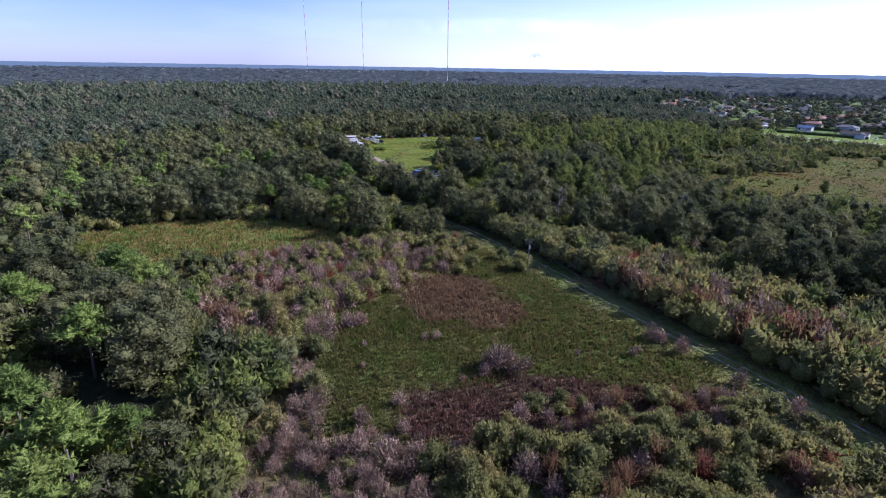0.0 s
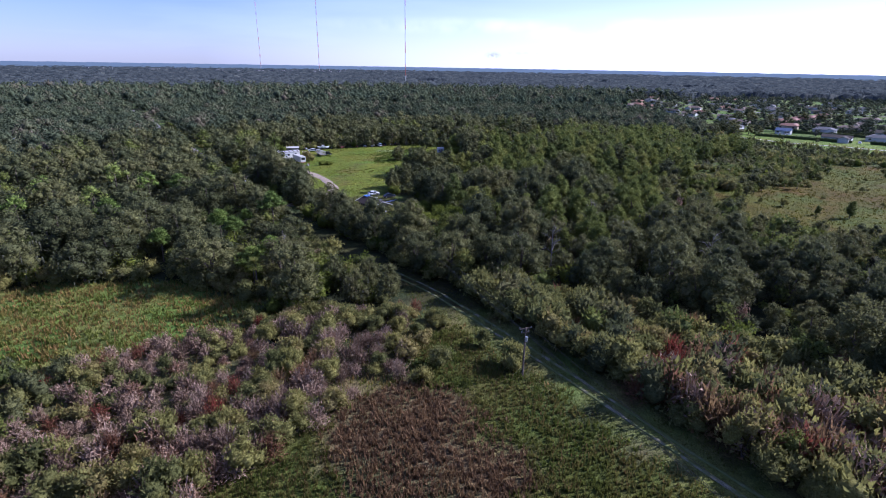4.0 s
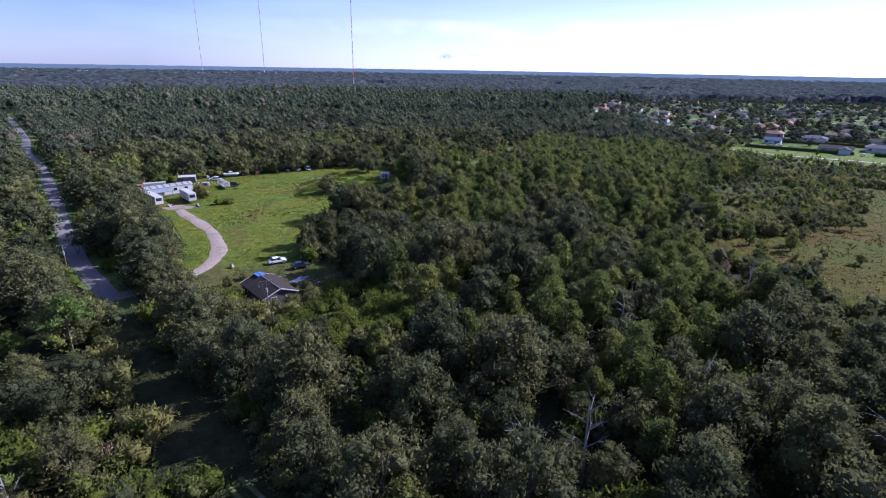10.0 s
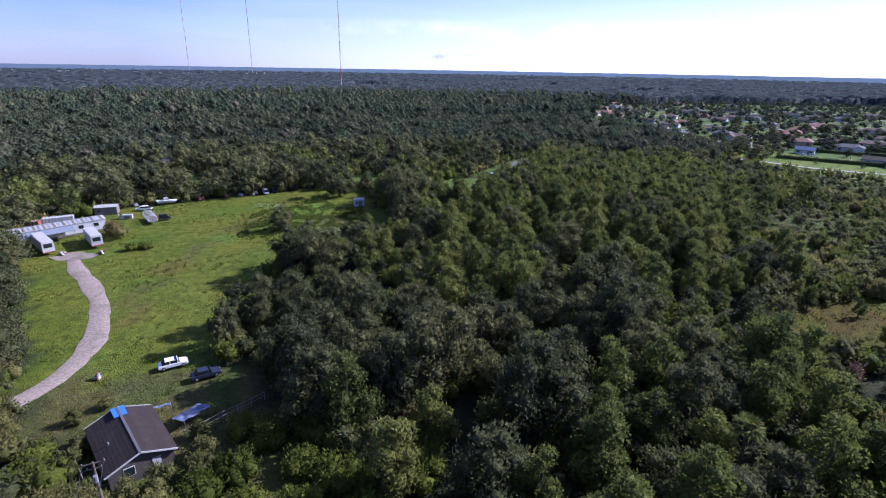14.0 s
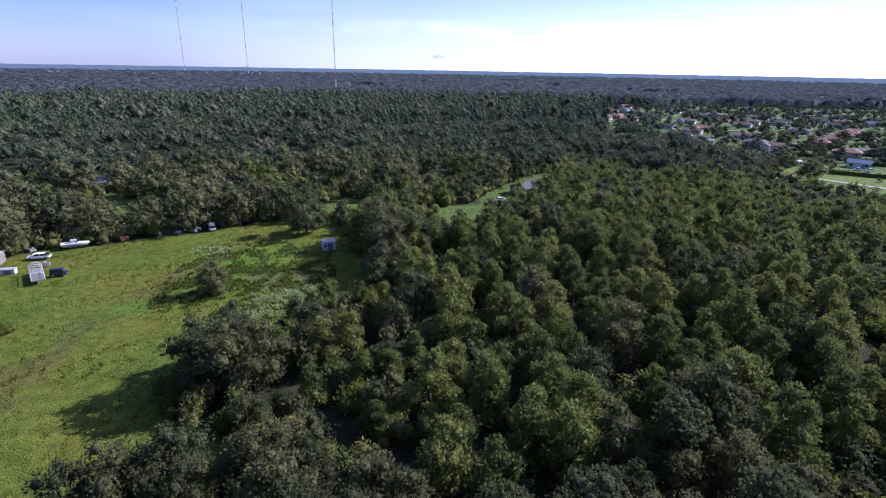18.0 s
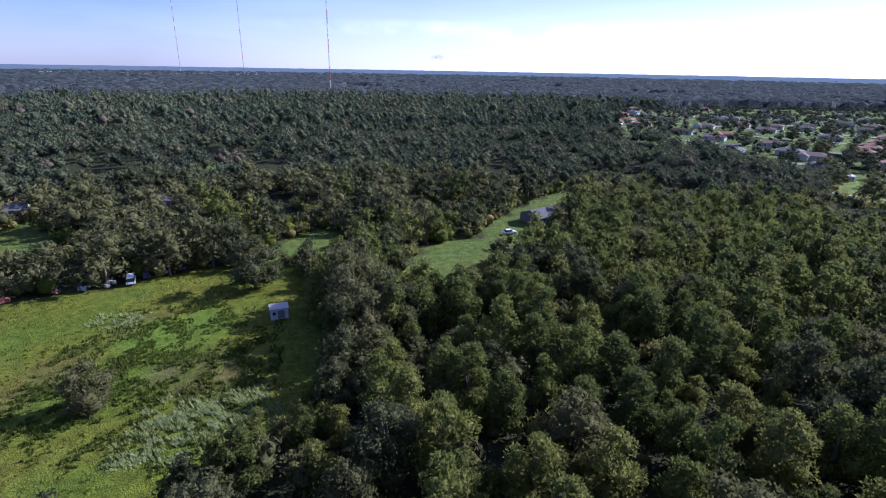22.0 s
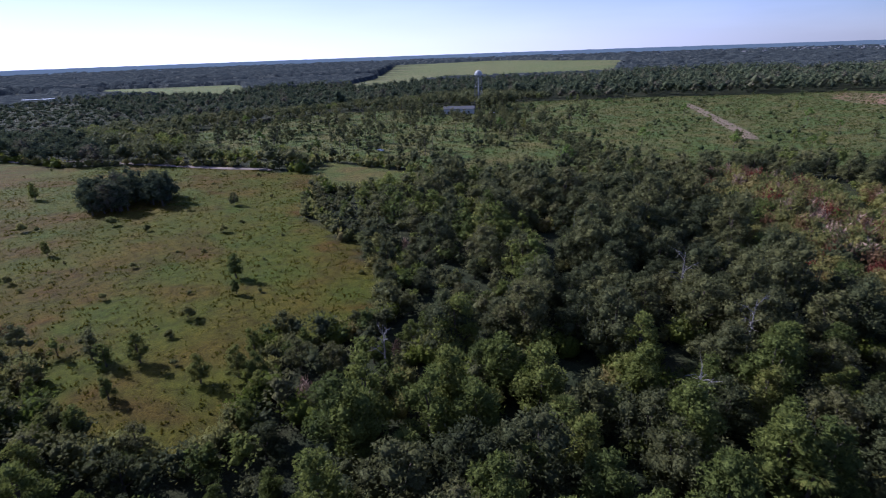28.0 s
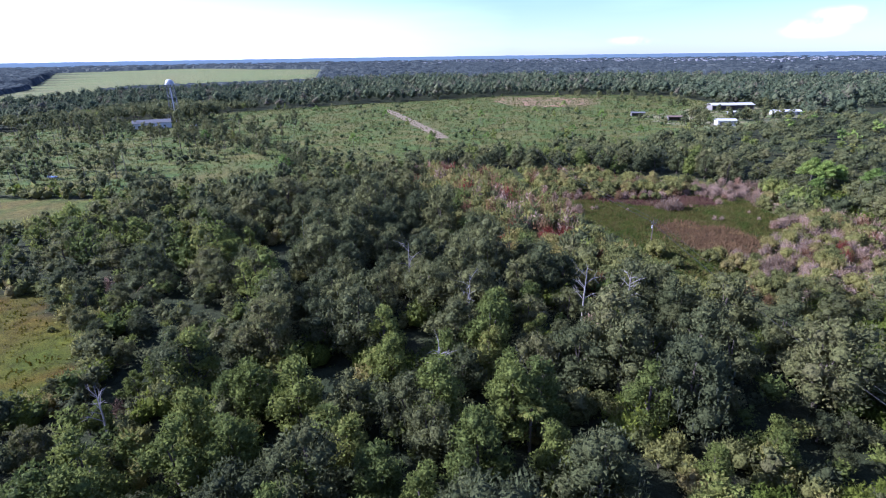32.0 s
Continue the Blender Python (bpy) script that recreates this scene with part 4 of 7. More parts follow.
# treeless gaps placed to fit the camera's view, some round pools and a house
GAPS = [(30, 222, 4.5), (34, 214, 4.5), (28, 212, 4.5), (23, 203, 6), (29, 193, 5), (-15, 171, 7), (-84, 429, 9), (70, 190, 6), (62, 176, 5), (84, 205, 5), (20, 268, 5), (58, 262, 5), (48, 300, 5), (75, 320, 6), (-40, 165, 6), (30, 150, 6), (55, 228, 5), (70, 246, 5), (90, 160, 6), (110, 140, 7), (-24, 152, 5), (138, 284, 9), (130, 278, 6), (132, 270, 4)]
glade_rng = random.Random(8)
for _ in range(26):
    gx_, gy_, gs_ = glade_rng.uniform(-190, 240), glade_rng.uniform(395, 640), glade_rng.uniform(6, 13)
    GLADES.append([(gx_ + gs_ * glade_rng.uniform(0.7, 1.4) * math.cos(k * 0.9), gy_ + gs_ * glade_rng.uniform(0.8, 1.6) * math.sin(k * 0.9)) for k in range(7)])
OPEN += GLADES[9:]


def in_open(x, y):
    xx, yy = wob(x, y, 2.0)
    hit = np.zeros(x.shape, bool)
    for p in OPEN:
        hit |= inside(p, xx, yy)
    hit |= (along(TRACK, x, y) < 5.0) & (y < 130)
    hit |= (along(TRACK, x, y) < np.interp(y, [130, 150, 165], [5.0, 4.2, 3.9])) & (y < 206)
    hit |= (along([(p[0] - 4, p[1] - 2.5) for p in TRACK], x, y) < 4.5) & (y > 120) & (y < 156)
    hit |= along(TRACK, x, y) < 2.3
    for gx, gy, gr in GAPS + PINE_STANDS:
        hit |= np.hypot(x - gx, y - gy) < gr
    hit |= along(ROAD, x, y) < 5.0
    hit |= along(SANDPATH, x, y) < 4.0
    return hit


def north_wood(x, y):
    """The old woods beyond the mown field and the glades."""
    return y > np.interp(x, [-84, -46, 0, 60, 108, 170, 230], [334, 360, 383, 396, 428, 470, 480])


def sightline_rim(x, y, polys, reach, viewpoint=(33.0, 251.0)):
    """Places in front of the clearings, within reach, on sight lines from a camera position."""
    d = np.hypot(x - viewpoint[0], y - viewpoint[1]) + 1e-6
    ux, uy = (x - viewpoint[0]) / d, (y - viewpoint[1]) / d
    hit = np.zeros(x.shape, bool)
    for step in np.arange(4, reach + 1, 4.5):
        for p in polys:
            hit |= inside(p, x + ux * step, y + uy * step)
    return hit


# trees of the woods: near ones as things, the rest joined
def woodland():
    # close young woods round the track and the field; broad old oaks to the north and west
    x, y, a, b = scatter(7.2, -330, 470, -200, 640, 31)
    old = north_wood(x, y) | (x < -24)
    x2, y2, a2, b2 = scatter(9.0, -330, 470, -200, 640, 34)
    old2 = north_wood(x2, y2) | (x2 < -24)
    x, y, a, b = np.concatenate([x[~old], x2[old2]]), np.concatenate([y[~old], y2[old2]]), np.concatenate([a[~old], a2[old2]]), np.concatenate([b[~old], b2[old2]])
    old = np.arange(len(x)) >= (~old).sum()
    far = along(FLIGHT, x, y)
    seen = ((y > 34) | ((x > 30) & (y > -200))) & (y > 20 - 0.4 * np.abs(x)) & ~((x < -60) & (y < 10)) | ((y < 130) & (x > -240) & (y > -200) & (y < 250 - 0.5 * np.abs(x)))
    keep = ~in_open(x, y) & ~(inside(WESTSCRUB, x, y) & ((a > 0.30) | (x > 250))) & seen & ~((far > 60) & (x < -100) & (y < 60) & (y > -40))
    # thin places that let the ground of the old woods show
    keep &= ~(old & (waves(x, y, 55, 46) > 0.64) & (b > 0.45))
    x, y, a, b, far, old = x[keep], y[keep], a[keep], b[keep], far[keep], old[keep]
    grove = waves(x, y, 60, 41)
    pines = (x < -30) & (y < 235) & (waves(x, y, 30, 42) > 0.50) & (b > np.where(y < 40, 0.88, 0.45))
    gums = (x > 8) & (y > 150) & (grove > np.where((x > 30) & (y > 250), 0.20, 0.46)) & (y < 420) & ~old | (grove > 0.70)
    kind = np.where(pines & (b > 0.35), 3, np.where(gums & (b > np.where((x > 30) & (y > 250), 0.12, 0.25)), 2, np.where(a > 0.7, 1, 0)))
    pick = np.modf(a * 7.3)[0]
    size = 0.84 + 0.5 * waves(x, y, 24, 44) + 1.5 * (pick - 0.5) ** 2 * np.sign(pick - 0.42)
    size = np.where(old, 0.95 + 0.35 * waves(x, y, 30, 47) + 0.75 * pick ** 2, size)
    size = np.minimum(size, np.where(old, 1.42, 1.22))
    size = np.where(kind == 3, np.minimum(size, 0.62 + 0.36 * pick), size)
    edge = np.where(y > 146, 1.0, np.minimum(along(TRACK, x, y), 12) / 12)
    size = np.where((x > -16) & (x < 32) & (y > 238) & (y < 322), size * 0.80, size)
    size = np.where((x > -78) & (x < -44) & (y > 236) & (y < 306), size * 1.1, size)
    size = size * (0.55 + 0.45 * edge)
    # brushy side of the track, towards the marsh
    size = np.where((y > 120) & (y < 196) & (along([(p[0] - 9, p[1] - 5) for p in TRACK], x, y) < 9), size * 0.66, size)
    size = np.where(inside(WESTSCRUB, x, y), size * 0.42, size)
    # trees lowered so that the clearings behind them show from the camera
    size = np.where(sightline_rim(x, y, [ARM], 18), np.minimum(size * 0.66, 0.75), size)
    size = np.where(sightline_rim(x, y, GLADES[:2], 16), np.minimum(size * 0.66, 0.75), size)
    size = np.where(sightline_rim(x, y, GLADES[3:4], 24), np.minimum(size * 0.6, 0.5), size)
    size = np.where(sightline_rim(x, y, [SAVANNA], 26) | sightline_rim(x, y, [SAVANNA], 26, (8, 110)), np.minimum(size * 0.5, 0.55), size)
    size = np.where(sightline_rim(x, y, [WESTLAWN], 62), np.minimum(size * 0.5, 0.44), size)
    size = np.where(sightline_rim(x, y, GLADES[9:], 12), size * 0.7, size)
    size = np.where(sightline_rim(x, y, [POOLSIDE], 34), np.minimum(size * 0.4, 0.34), size)
    size = np.where(sightline_rim(x, y, [HOUSEPLOT, LANEEND], 18, (8, 110)) | sightline_rim(x, y, [MEADOW], 18, (0, 0)), size * 0.55, size)
    size = np.where(sightline_rim(x, y, [LANEEND], 36, (8, 90)) | sightline_rim(x, y, [MEADOW], 40, (0, 0)), np.minimum(size * 0.62, 0.62), size)
    clump = (x > -84) & (y > 238) & (along(ROAD, x, y) < 24) & (x > np.interp(y, [222, 243, 271, 312, 374], [-46, -63, -81, -105, -143]))
    size = np.where(sightline_rim(x, y, [ROADSIDE], 36, (6, 98)) & ~clump, np.minimum(size * 0.5, 0.48), size)
    size = np.where(clump, np.maximum(size, 1.0), size)
    size = np.where(sightline_rim(x, y, [HEATH], 26), size * 0.75, size)
    size = np.where(sightline_rim(x, y, [YARD], 40), size * 0.5, size)
    rowlike = (x > 5) & (y < 175) & (y > 60)
    size = np.where(rowlike & (waves(x, y, 22, 45) > 0.55), size * 0.72, size)
    size = np.where(y < 60, np.minimum(size, np.where(kind == 3, 0.72, 0.9)), size)
    lift = np.where(old, 0.72 + 0.22 * b, 0.88 + 0.22 * b)
    end = np.hypot(x - 33, y - 251)
    level = np.where(((far < 175) & (y > 5)) | (end < 215), 1, 2)
    for k, name in enumerate(("oak_tree", "mossy_oak_tree", "sweetgum_tree", "pine_tree")):
        s = np.where(kind == k)[0]
        rank = np.where((end > 44) & (end < 112) & ((x > 0) | (y > 251)), end - 48, far * 0.8 + 12)
        near = s[np.argsort(rank[s])]
        near = near[(far[near] < 118) & (y[near] > 8)]
        things = near[:(290, 250, 210, 60)[k]]
        for i in things:
            plant_thing(name, float(x[i]), float(y[i]), -0.1, float(size[i]), float(a[i] * 60), float(lift[i]))
        rest = np.setdiff1d(s, things)
        for lod, sel in ((1, rest[level[rest] == 1]), (2, rest[level[rest] == 2])):
            for half, hs in (("north", sel[y[sel] > 190]), ("south", sel[y[sel] <= 190])):
                if len(hs):
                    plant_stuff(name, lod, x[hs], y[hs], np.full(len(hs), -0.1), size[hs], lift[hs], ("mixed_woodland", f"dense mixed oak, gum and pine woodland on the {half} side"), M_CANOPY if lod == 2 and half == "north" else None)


woodland()
# tall oaks between the lane and the driveway
for bx, by, bs in ((-50, 253, 1.2), (-44, 243, 1.1), (-41, 235, 0.95), (-56, 263, 1.25), (-49, 240, 1.1), (-61, 273, 1.2), (-66, 283, 1.15), (-57, 251, 1.1), (-43, 226, 0.9), (-38, 221, 0.85)):
    plant_thing("oak_tree", bx, by, -0.1, bs, bx, 0.95)


def undergrowth():
    """Low growth that closes the woods between the trunks."""
    x, y, a, b = scatter(5.8, -150, 300, -60, 420, 33)
    keep = ~in_open(x, y) & ((along(FLIGHT, x, y) < 190) & (y > 30) | (np.hypot(x - 33, y - 251) < 250) & (x > 20))
    x, y, a, b = x[keep], y[keep], a[keep], b[keep]
    close = along(FLIGHT, x, y) < 95
    for k, name in enumerate(("oak_tree", "sweetgum_tree")):
        s = (b > 0.6) == bool(k)
        for lod, t in ((2, s & close), (3, s & ~close)):
            plant_stuff(name, lod, x[t], y[t], np.full(t.sum(), -0.6), 0.40 + 0.24 * a[t], np.full(t.sum(), 0.8), ("undergrowth", "low leafy undergrowth that fills the woodland floor"))


undergrowth()
flush_stuff()


# far woods out to the distance
def far_woods():
    x, y, a, b = scatter(10.2, -950, 960, -800, 1100, 32)
    keep = ~((x > -330) & (x < 470) & (y > -200) & (y < 640)) & ~in_open(x, y)
    # the west, which the flight never faces, is left to the far canopy
    keep &= ~((x < -150) & (y < 180 + 0.75 * np.abs(x + 150)) & (y > -260 + 0.2 * x)) & (np.hypot(x - 15, y - 150) < 940)
    x, y, a, b = x[keep], y[keep], a[keep], b[keep]
    size = 0.95 + 0.5 * waves(x, y, 40, 51) + 0.7 * a ** 2
    # trees shrunk and flattened so that the lakes show from the camera
    thicket = (x > 470) & (y > 130) & (y < 500)
    size = np.where(thicket, size * 0.68, size)
    size = np.where((x > 480) & (y <= 130), size * 0.62, size)
    kind = np.where((waves(x, y, 160, 52) > 0.52) & (b > 0.35) & (y > 640), 3, np.where(b > 0.75, 2, 0))
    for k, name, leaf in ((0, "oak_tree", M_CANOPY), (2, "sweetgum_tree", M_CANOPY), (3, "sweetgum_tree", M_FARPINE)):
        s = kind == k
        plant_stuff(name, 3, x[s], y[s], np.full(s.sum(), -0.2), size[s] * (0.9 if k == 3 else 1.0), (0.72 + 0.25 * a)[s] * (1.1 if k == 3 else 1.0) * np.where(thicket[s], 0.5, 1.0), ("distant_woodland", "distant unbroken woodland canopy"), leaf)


far_woods()
flush_stuff()


def canopy():
    """The uneven roof of the woods from a kilometre out, with the pastures left open in it."""
    ang = np.radians(np.concatenate([np.arange(-46, 206, 0.25), np.arange(206, 314, 2.0)]))
    rad = 880 * np.cumprod(np.concatenate([[1.0], np.full(64, 1.0066), np.full(40, 1.0125), np.full(32, 1.026)]))
    A, R = np.meshgrid(ang, rad)
    r = np.random.RandomState(9)
    x, y = 15 + R * np.sin(A) + r.uniform(-1, 1, A.shape), 150 + R * np.cos(A) + r.uniform(-1, 1, A.shape)
    # round crowns on a loose lattice
    cell, best, tint = 13.0, np.full(A.shape, 9.0), np.zeros(A.shape)
    ci, cj = np.floor(x / cell), np.floor(y / cell)
    for di in (-1, 0, 1):
        for dj in (-1, 0, 1):
            h = np.modf(np.abs(np.sin((ci + di) * 12.9898 + (cj + dj) * 78.233) * 43758.5453))[0]
            g = np.modf(h * 91.7)[0]
            d = np.hypot(x - (ci + di + 0.15 + 0.7 * h) * cell, y - (cj + dj + 0.15 + 0.7 * g) * cell) / (cell * (0.5 + 0.3 * g))
            tint = np.where(d < best, np.modf(h * 37.3)[0], tint)
            best = np.minimum(best, d)
    z = 2.5 + 10.5 * np.sqrt(np.clip(1 - best ** 2, 0, 1)) * (0.6 + 0.4 * tint) + 3 * waves(x, y, 300, 61) + r.uniform(-0.8, 0.8, A.shape)
    low = inside(PASTURE, x, y) | inside(NEARPASTURE, x, y) | inside(TOWN, x, y)
    for k in LAKES:
        low |= inside(k, x, y)
    low |= (waves(x, y, 300, 62) > 0.74) & (R > 1100)
    z = np.where((x > 780) & (y > 100) & (y < 580) & (R < 1300), z * 0.06, z)
    z = np.where((x > 500) & (y < 100) & (R < 1300), z * 0.6, z)
    z = np.where(low | (R < 895), -3.0, z)
    ny, nx = x.shape
    i = np.arange(ny * nx).reshape(ny, nx)
    j = np.roll(i, -1, 1)
    quads = np.stack([i[:-1], i[1:], j[1:], j[:-1]], -1).reshape(-1, 4)
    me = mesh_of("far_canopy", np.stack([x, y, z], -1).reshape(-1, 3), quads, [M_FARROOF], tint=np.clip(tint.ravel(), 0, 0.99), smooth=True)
    tagged(new("far_canopy", me), "far woods reaching towards the horizon, tinted blue-grey as haze", "woodland", kind="stuff")


canopy()


def backdrop():
    """Backdrop ring at the rim of the plain, with aerial haze painted in as a blue glow."""
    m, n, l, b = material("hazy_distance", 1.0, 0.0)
    # blue base colour and emission stand in for aerial haze
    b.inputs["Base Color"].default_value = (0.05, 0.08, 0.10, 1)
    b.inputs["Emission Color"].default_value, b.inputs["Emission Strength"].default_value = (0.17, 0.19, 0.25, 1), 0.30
    ang = np.radians(np.arange(0, 360, 0.5))
    v = []
    r = np.random.RandomState(3)
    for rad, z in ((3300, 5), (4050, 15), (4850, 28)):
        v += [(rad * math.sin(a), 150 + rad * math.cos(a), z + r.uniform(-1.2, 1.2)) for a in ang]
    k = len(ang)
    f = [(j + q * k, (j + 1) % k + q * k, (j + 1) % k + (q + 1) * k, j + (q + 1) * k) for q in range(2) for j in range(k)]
    tagged(new("backdrop", mesh_of("backdrop", v, f, [m], smooth=True)), "far backdrop ring at the horizon, haze painted as blue glow", "distance", kind="structure")


backdrop()

# ---------- scrub, marsh, heath and grasses ----------


def small_growth(kind, xs, ys, size, lift, nearest, where, lods, order):
    """Bushes: the ones first in order become things, the rest are joined."""
    idx = np.argsort(order)
    room = max(0, min(nearest, 200 - thing_count[kind]))
    for i in idx[:room]:
        plant_thing(kind, float(xs[i]), float(ys[i]), -0.1, float(size[i]), float(order[i] * 7.7), float(lift[i]))
    rest = idx[room:]
    if len(rest):
        for lod in (0, 1, 2):
            s = rest[lods[rest] == lod]
            if len(s):
                plant_stuff(kind, lod, xs[s], ys[s], np.full(len(s), -0.1), size[s], lift[s], where)


def scrub():
    x, y, a, b = scatter(2.6, -95, 110, 8, 160, 71)
    far = along(FLIGHT, x, y)
    xx, yy = wob(x, y, 2.0)
    zone = (inside(SCRUB, xx, yy) | inside(EASTSCRUB, xx, yy)) & ~inside(MARSH, xx, yy) & ~inside(MEADOW, xx, yy) & (along(TRACK, x, y) > 4.6)
    sparse = waves(x, y, 9, 72) + 0.3 * (b - 0.5)
    belt = (x > -54) & (x < -12) & (y > 74) & (y < 136)
    west, east = (x < -26) & ~belt, inside(EASTSCRUB, x, y)
    keep = zone & (sparse > np.where(belt, 0.12, 0.33)) & ((y > 36) | (x > 30))
    x, y, a, b, far, west, east, belt = x[keep], y[keep], a[keep], b[keep], far[keep], west[keep], east[keep], belt[keep]
    g = waves(x, y, 17, 73)
    ring = (np.hypot(x - 0, y - 84) < 46) & ~east
    low = (y < 58) & (x > -2)
    pink = (x > -34) & (x < 4) & (y > 30) & (y < 66)
    rust = along([(96, 50), (78, 60), (60, 92), (44, 112)], x, y) < 9
    pick = np.where((west & (a > 0.4)) | (east & (a > 0.86)), 9, np.where(b < np.where(low, 0.16, np.where(pink, 0.95, np.where(belt, 0.62, np.where(ring, 0.66, np.where(rust, 0.45, np.where(east, 0.03, 0.2)))))) * (0.6 + 0.8 * g), 1, np.where((b > np.where(low, 0.88, 0.93)) | (rust & (b > 0.66)) | (belt & (b > 0.96)) | ((g > 0.60) & (x > 46) & (b > 0.7)), 2, 0)))
    size = 0.62 + 0.55 * waves(x, y, 13, 74) + 0.3 * (a - 0.5) + np.where(east, 0.50, 0) + np.where(low, 0.22, 0) + np.where(belt, 0.28, 0) + np.where(east & (along(TRACK, x, y) < 10), 0.35, 0)
    size = np.where(sightline_rim(x, y, [MEADOW], 30, (0, 0)), size * 0.7, size)
    lift = 0.8 + 0.4 * a
    order = far + 40 * (y < 48) + 6 * b
    lods = np.where(far < 40, 0, np.where(far < 120, 1, 2))
    for k, kind in ((0, "willow_shrub"), (1, "dry_shrub"), (2, "red_shrub")):
        s = pick == k
        small_growth(kind, x[s], y[s], size[s], lift[s], 150 if k < 2 else 60, ("marsh_scrub", "dense low scrub of willow, dry and reddish shrubs round the marsh"), lods[s], order[s])
    for leaf, part_of in ((M_OAK, b > 0.55), (M_GUM, (b > 0.25) & (b <= 0.55)), (M_SHRUB, b <= 0.25)):
        s = (pick == 9) & part_of
        plant_stuff("willow_shrub", 1, x[s], y[s], np.full(s.sum(), -0.1), (1.0 + 0.8 * a[s] * (0.6 + g[s])) * np.where(sightline_rim(x[s], y[s], [MEADOW], 36, (0, 0)), 0.6, 1.0), np.full(s.sum(), 1.15), ("marsh_scrub", "dense low scrub of willow, dry and reddish shrubs round the marsh"), leaf)


scrub()
# grey skeleton shrubs and clumps standing alone in the marsh
for bx, by, bs, kind in ((-6.2, 57.4, 0.75, "dry_shrub"), (8, 74, 1.7, "dry_shrub"), (10.5, 72.5, 1.2, "dry_shrub"), (6.4, 74.6, 1.1, "dry_shrub"), (9.6, 75.4, 1.2, "dry_shrub"), (12.6, 74.2, 0.8, "dry_shrub"), (5.6, 72, 0.85, "dry_shrub"), (-2.8, 83.4, 0.6, "dry_shrub"), (-4.8, 83, 0.55, "dry_shrub"), (-12.2, 59, 0.95, "dry_shrub"),
                         (-7.5, 63.5, 0.8, "dry_shrub"), (-19.6, 87, 1.2, "dry_shrub"), (-17.5, 88, 1.0, "dry_shrub"), (2, 70, 0.45, "dry_shrub"), (31.7, 79.2, 0.6, "dry_shrub"), (33, 80.5, 0.5, "dry_shrub"), (14, 69.5, 0.5, "dry_shrub"),
                         (-15.5, 80, 0.45, "dry_shrub"), (22, 79, 0.4, "dry_shrub"), (-14.5, 73, 0.4, "dry_shrub"), (40, 66.9, 0.75, "red_shrub"), (42, 64.5, 0.7, "red_shrub"), (34, 68, 0.6, "red_shrub"), (45, 58, 0.7, "red_shrub"), (1.5, 115, 0.9, "willow_shrub"), (4.5, 120, 1.1, "willow_shrub"), (-1, 122, 1.2, "willow_shrub"), (2, 126, 1.0, "willow_shrub")):
    plant_thing(kind, bx, by, -0.1, bs, bx * 3.1)
# the marsh's pale far rim, thick with dry shrubs
for _ in range(55):
    bx, by = plant_rng.uniform(-22, 2), plant_rng.uniform(42, 56)
    if thing_count["dry_shrub"] < 240:
        plant_thing("dry_shrub", bx, by, -0.1, plant_rng.uniform(0.5, 0.95), bx)


def edges():
    """Brush along the rim of the woods, so that they close down to the ground."""
    x, y, a, b = scatter(3.0, -190, 420, 36, 470, 81)
    op = in_open(x, y)
    rim = np.zeros(x.shape, bool)
    for dx, dy in ((5, 0), (-5, 0), (0, 5), (0, -5)):
        rim |= in_open(x + dx, y + dy)
    keep = ~op & rim & (a > 0.25)
    x, y, a, b = x[keep], y[keep], a[keep], b[keep]
    far = along(FLIGHT, x, y)
    kind = np.where((b > 0.80), 7, 4)
    size = 0.75 + 0.8 * a * b + 0.3 * waves(x, y, 20, 82)
    for k, name in ((4, "willow_shrub"), (7, "vine_thicket")):
        s = kind == k
        small_growth(name, x[s], y[s], size[s], np.full(s.sum(), 1.0), 30, ("woodland_edge", "brushy edge of the woodland with vines and saplings"), np.where(far[s] < 130, 1, 2), far[s])


edges()

# under-storey saplings between the taller trees
def saplings():
    x, y, a, b = scatter(8.2, -120, 200, 40, 400, 91)
    far = along(FLIGHT, x, y)
    keep = ~in_open(x, y) & (far < 120)
    x, y, a, b, far = x[keep], y[keep], a[keep], b[keep], far[keep]
    g = waves(x, y, 26, 92)
    for k, name in enumerate(("oak_tree", "sweetgum_tree", "vine_thicket", "dry_shrub")):
        lo, hi = ((0, 0.5), (0.5, 0.84), (0.84, 0.93), (0.93, 1.0))[k]
        s = (b >= lo) & (b < hi)
        size = (0.42 + 0.3 * a[s]) if k < 2 else (1.0 + 0.7 * a[s]) if k == 2 else (0.7 + 0.35 * a[s])
        plant_stuff(name, 2 if k < 2 else 1, x[s], y[s], np.full(s.sum(), -0.1), size, np.full(s.sum(), 1.0 if k < 3 else 1.4), ("saplings", "undergrowth of saplings, vines and dead brush between the trees"))


saplings()
flush_stuff()


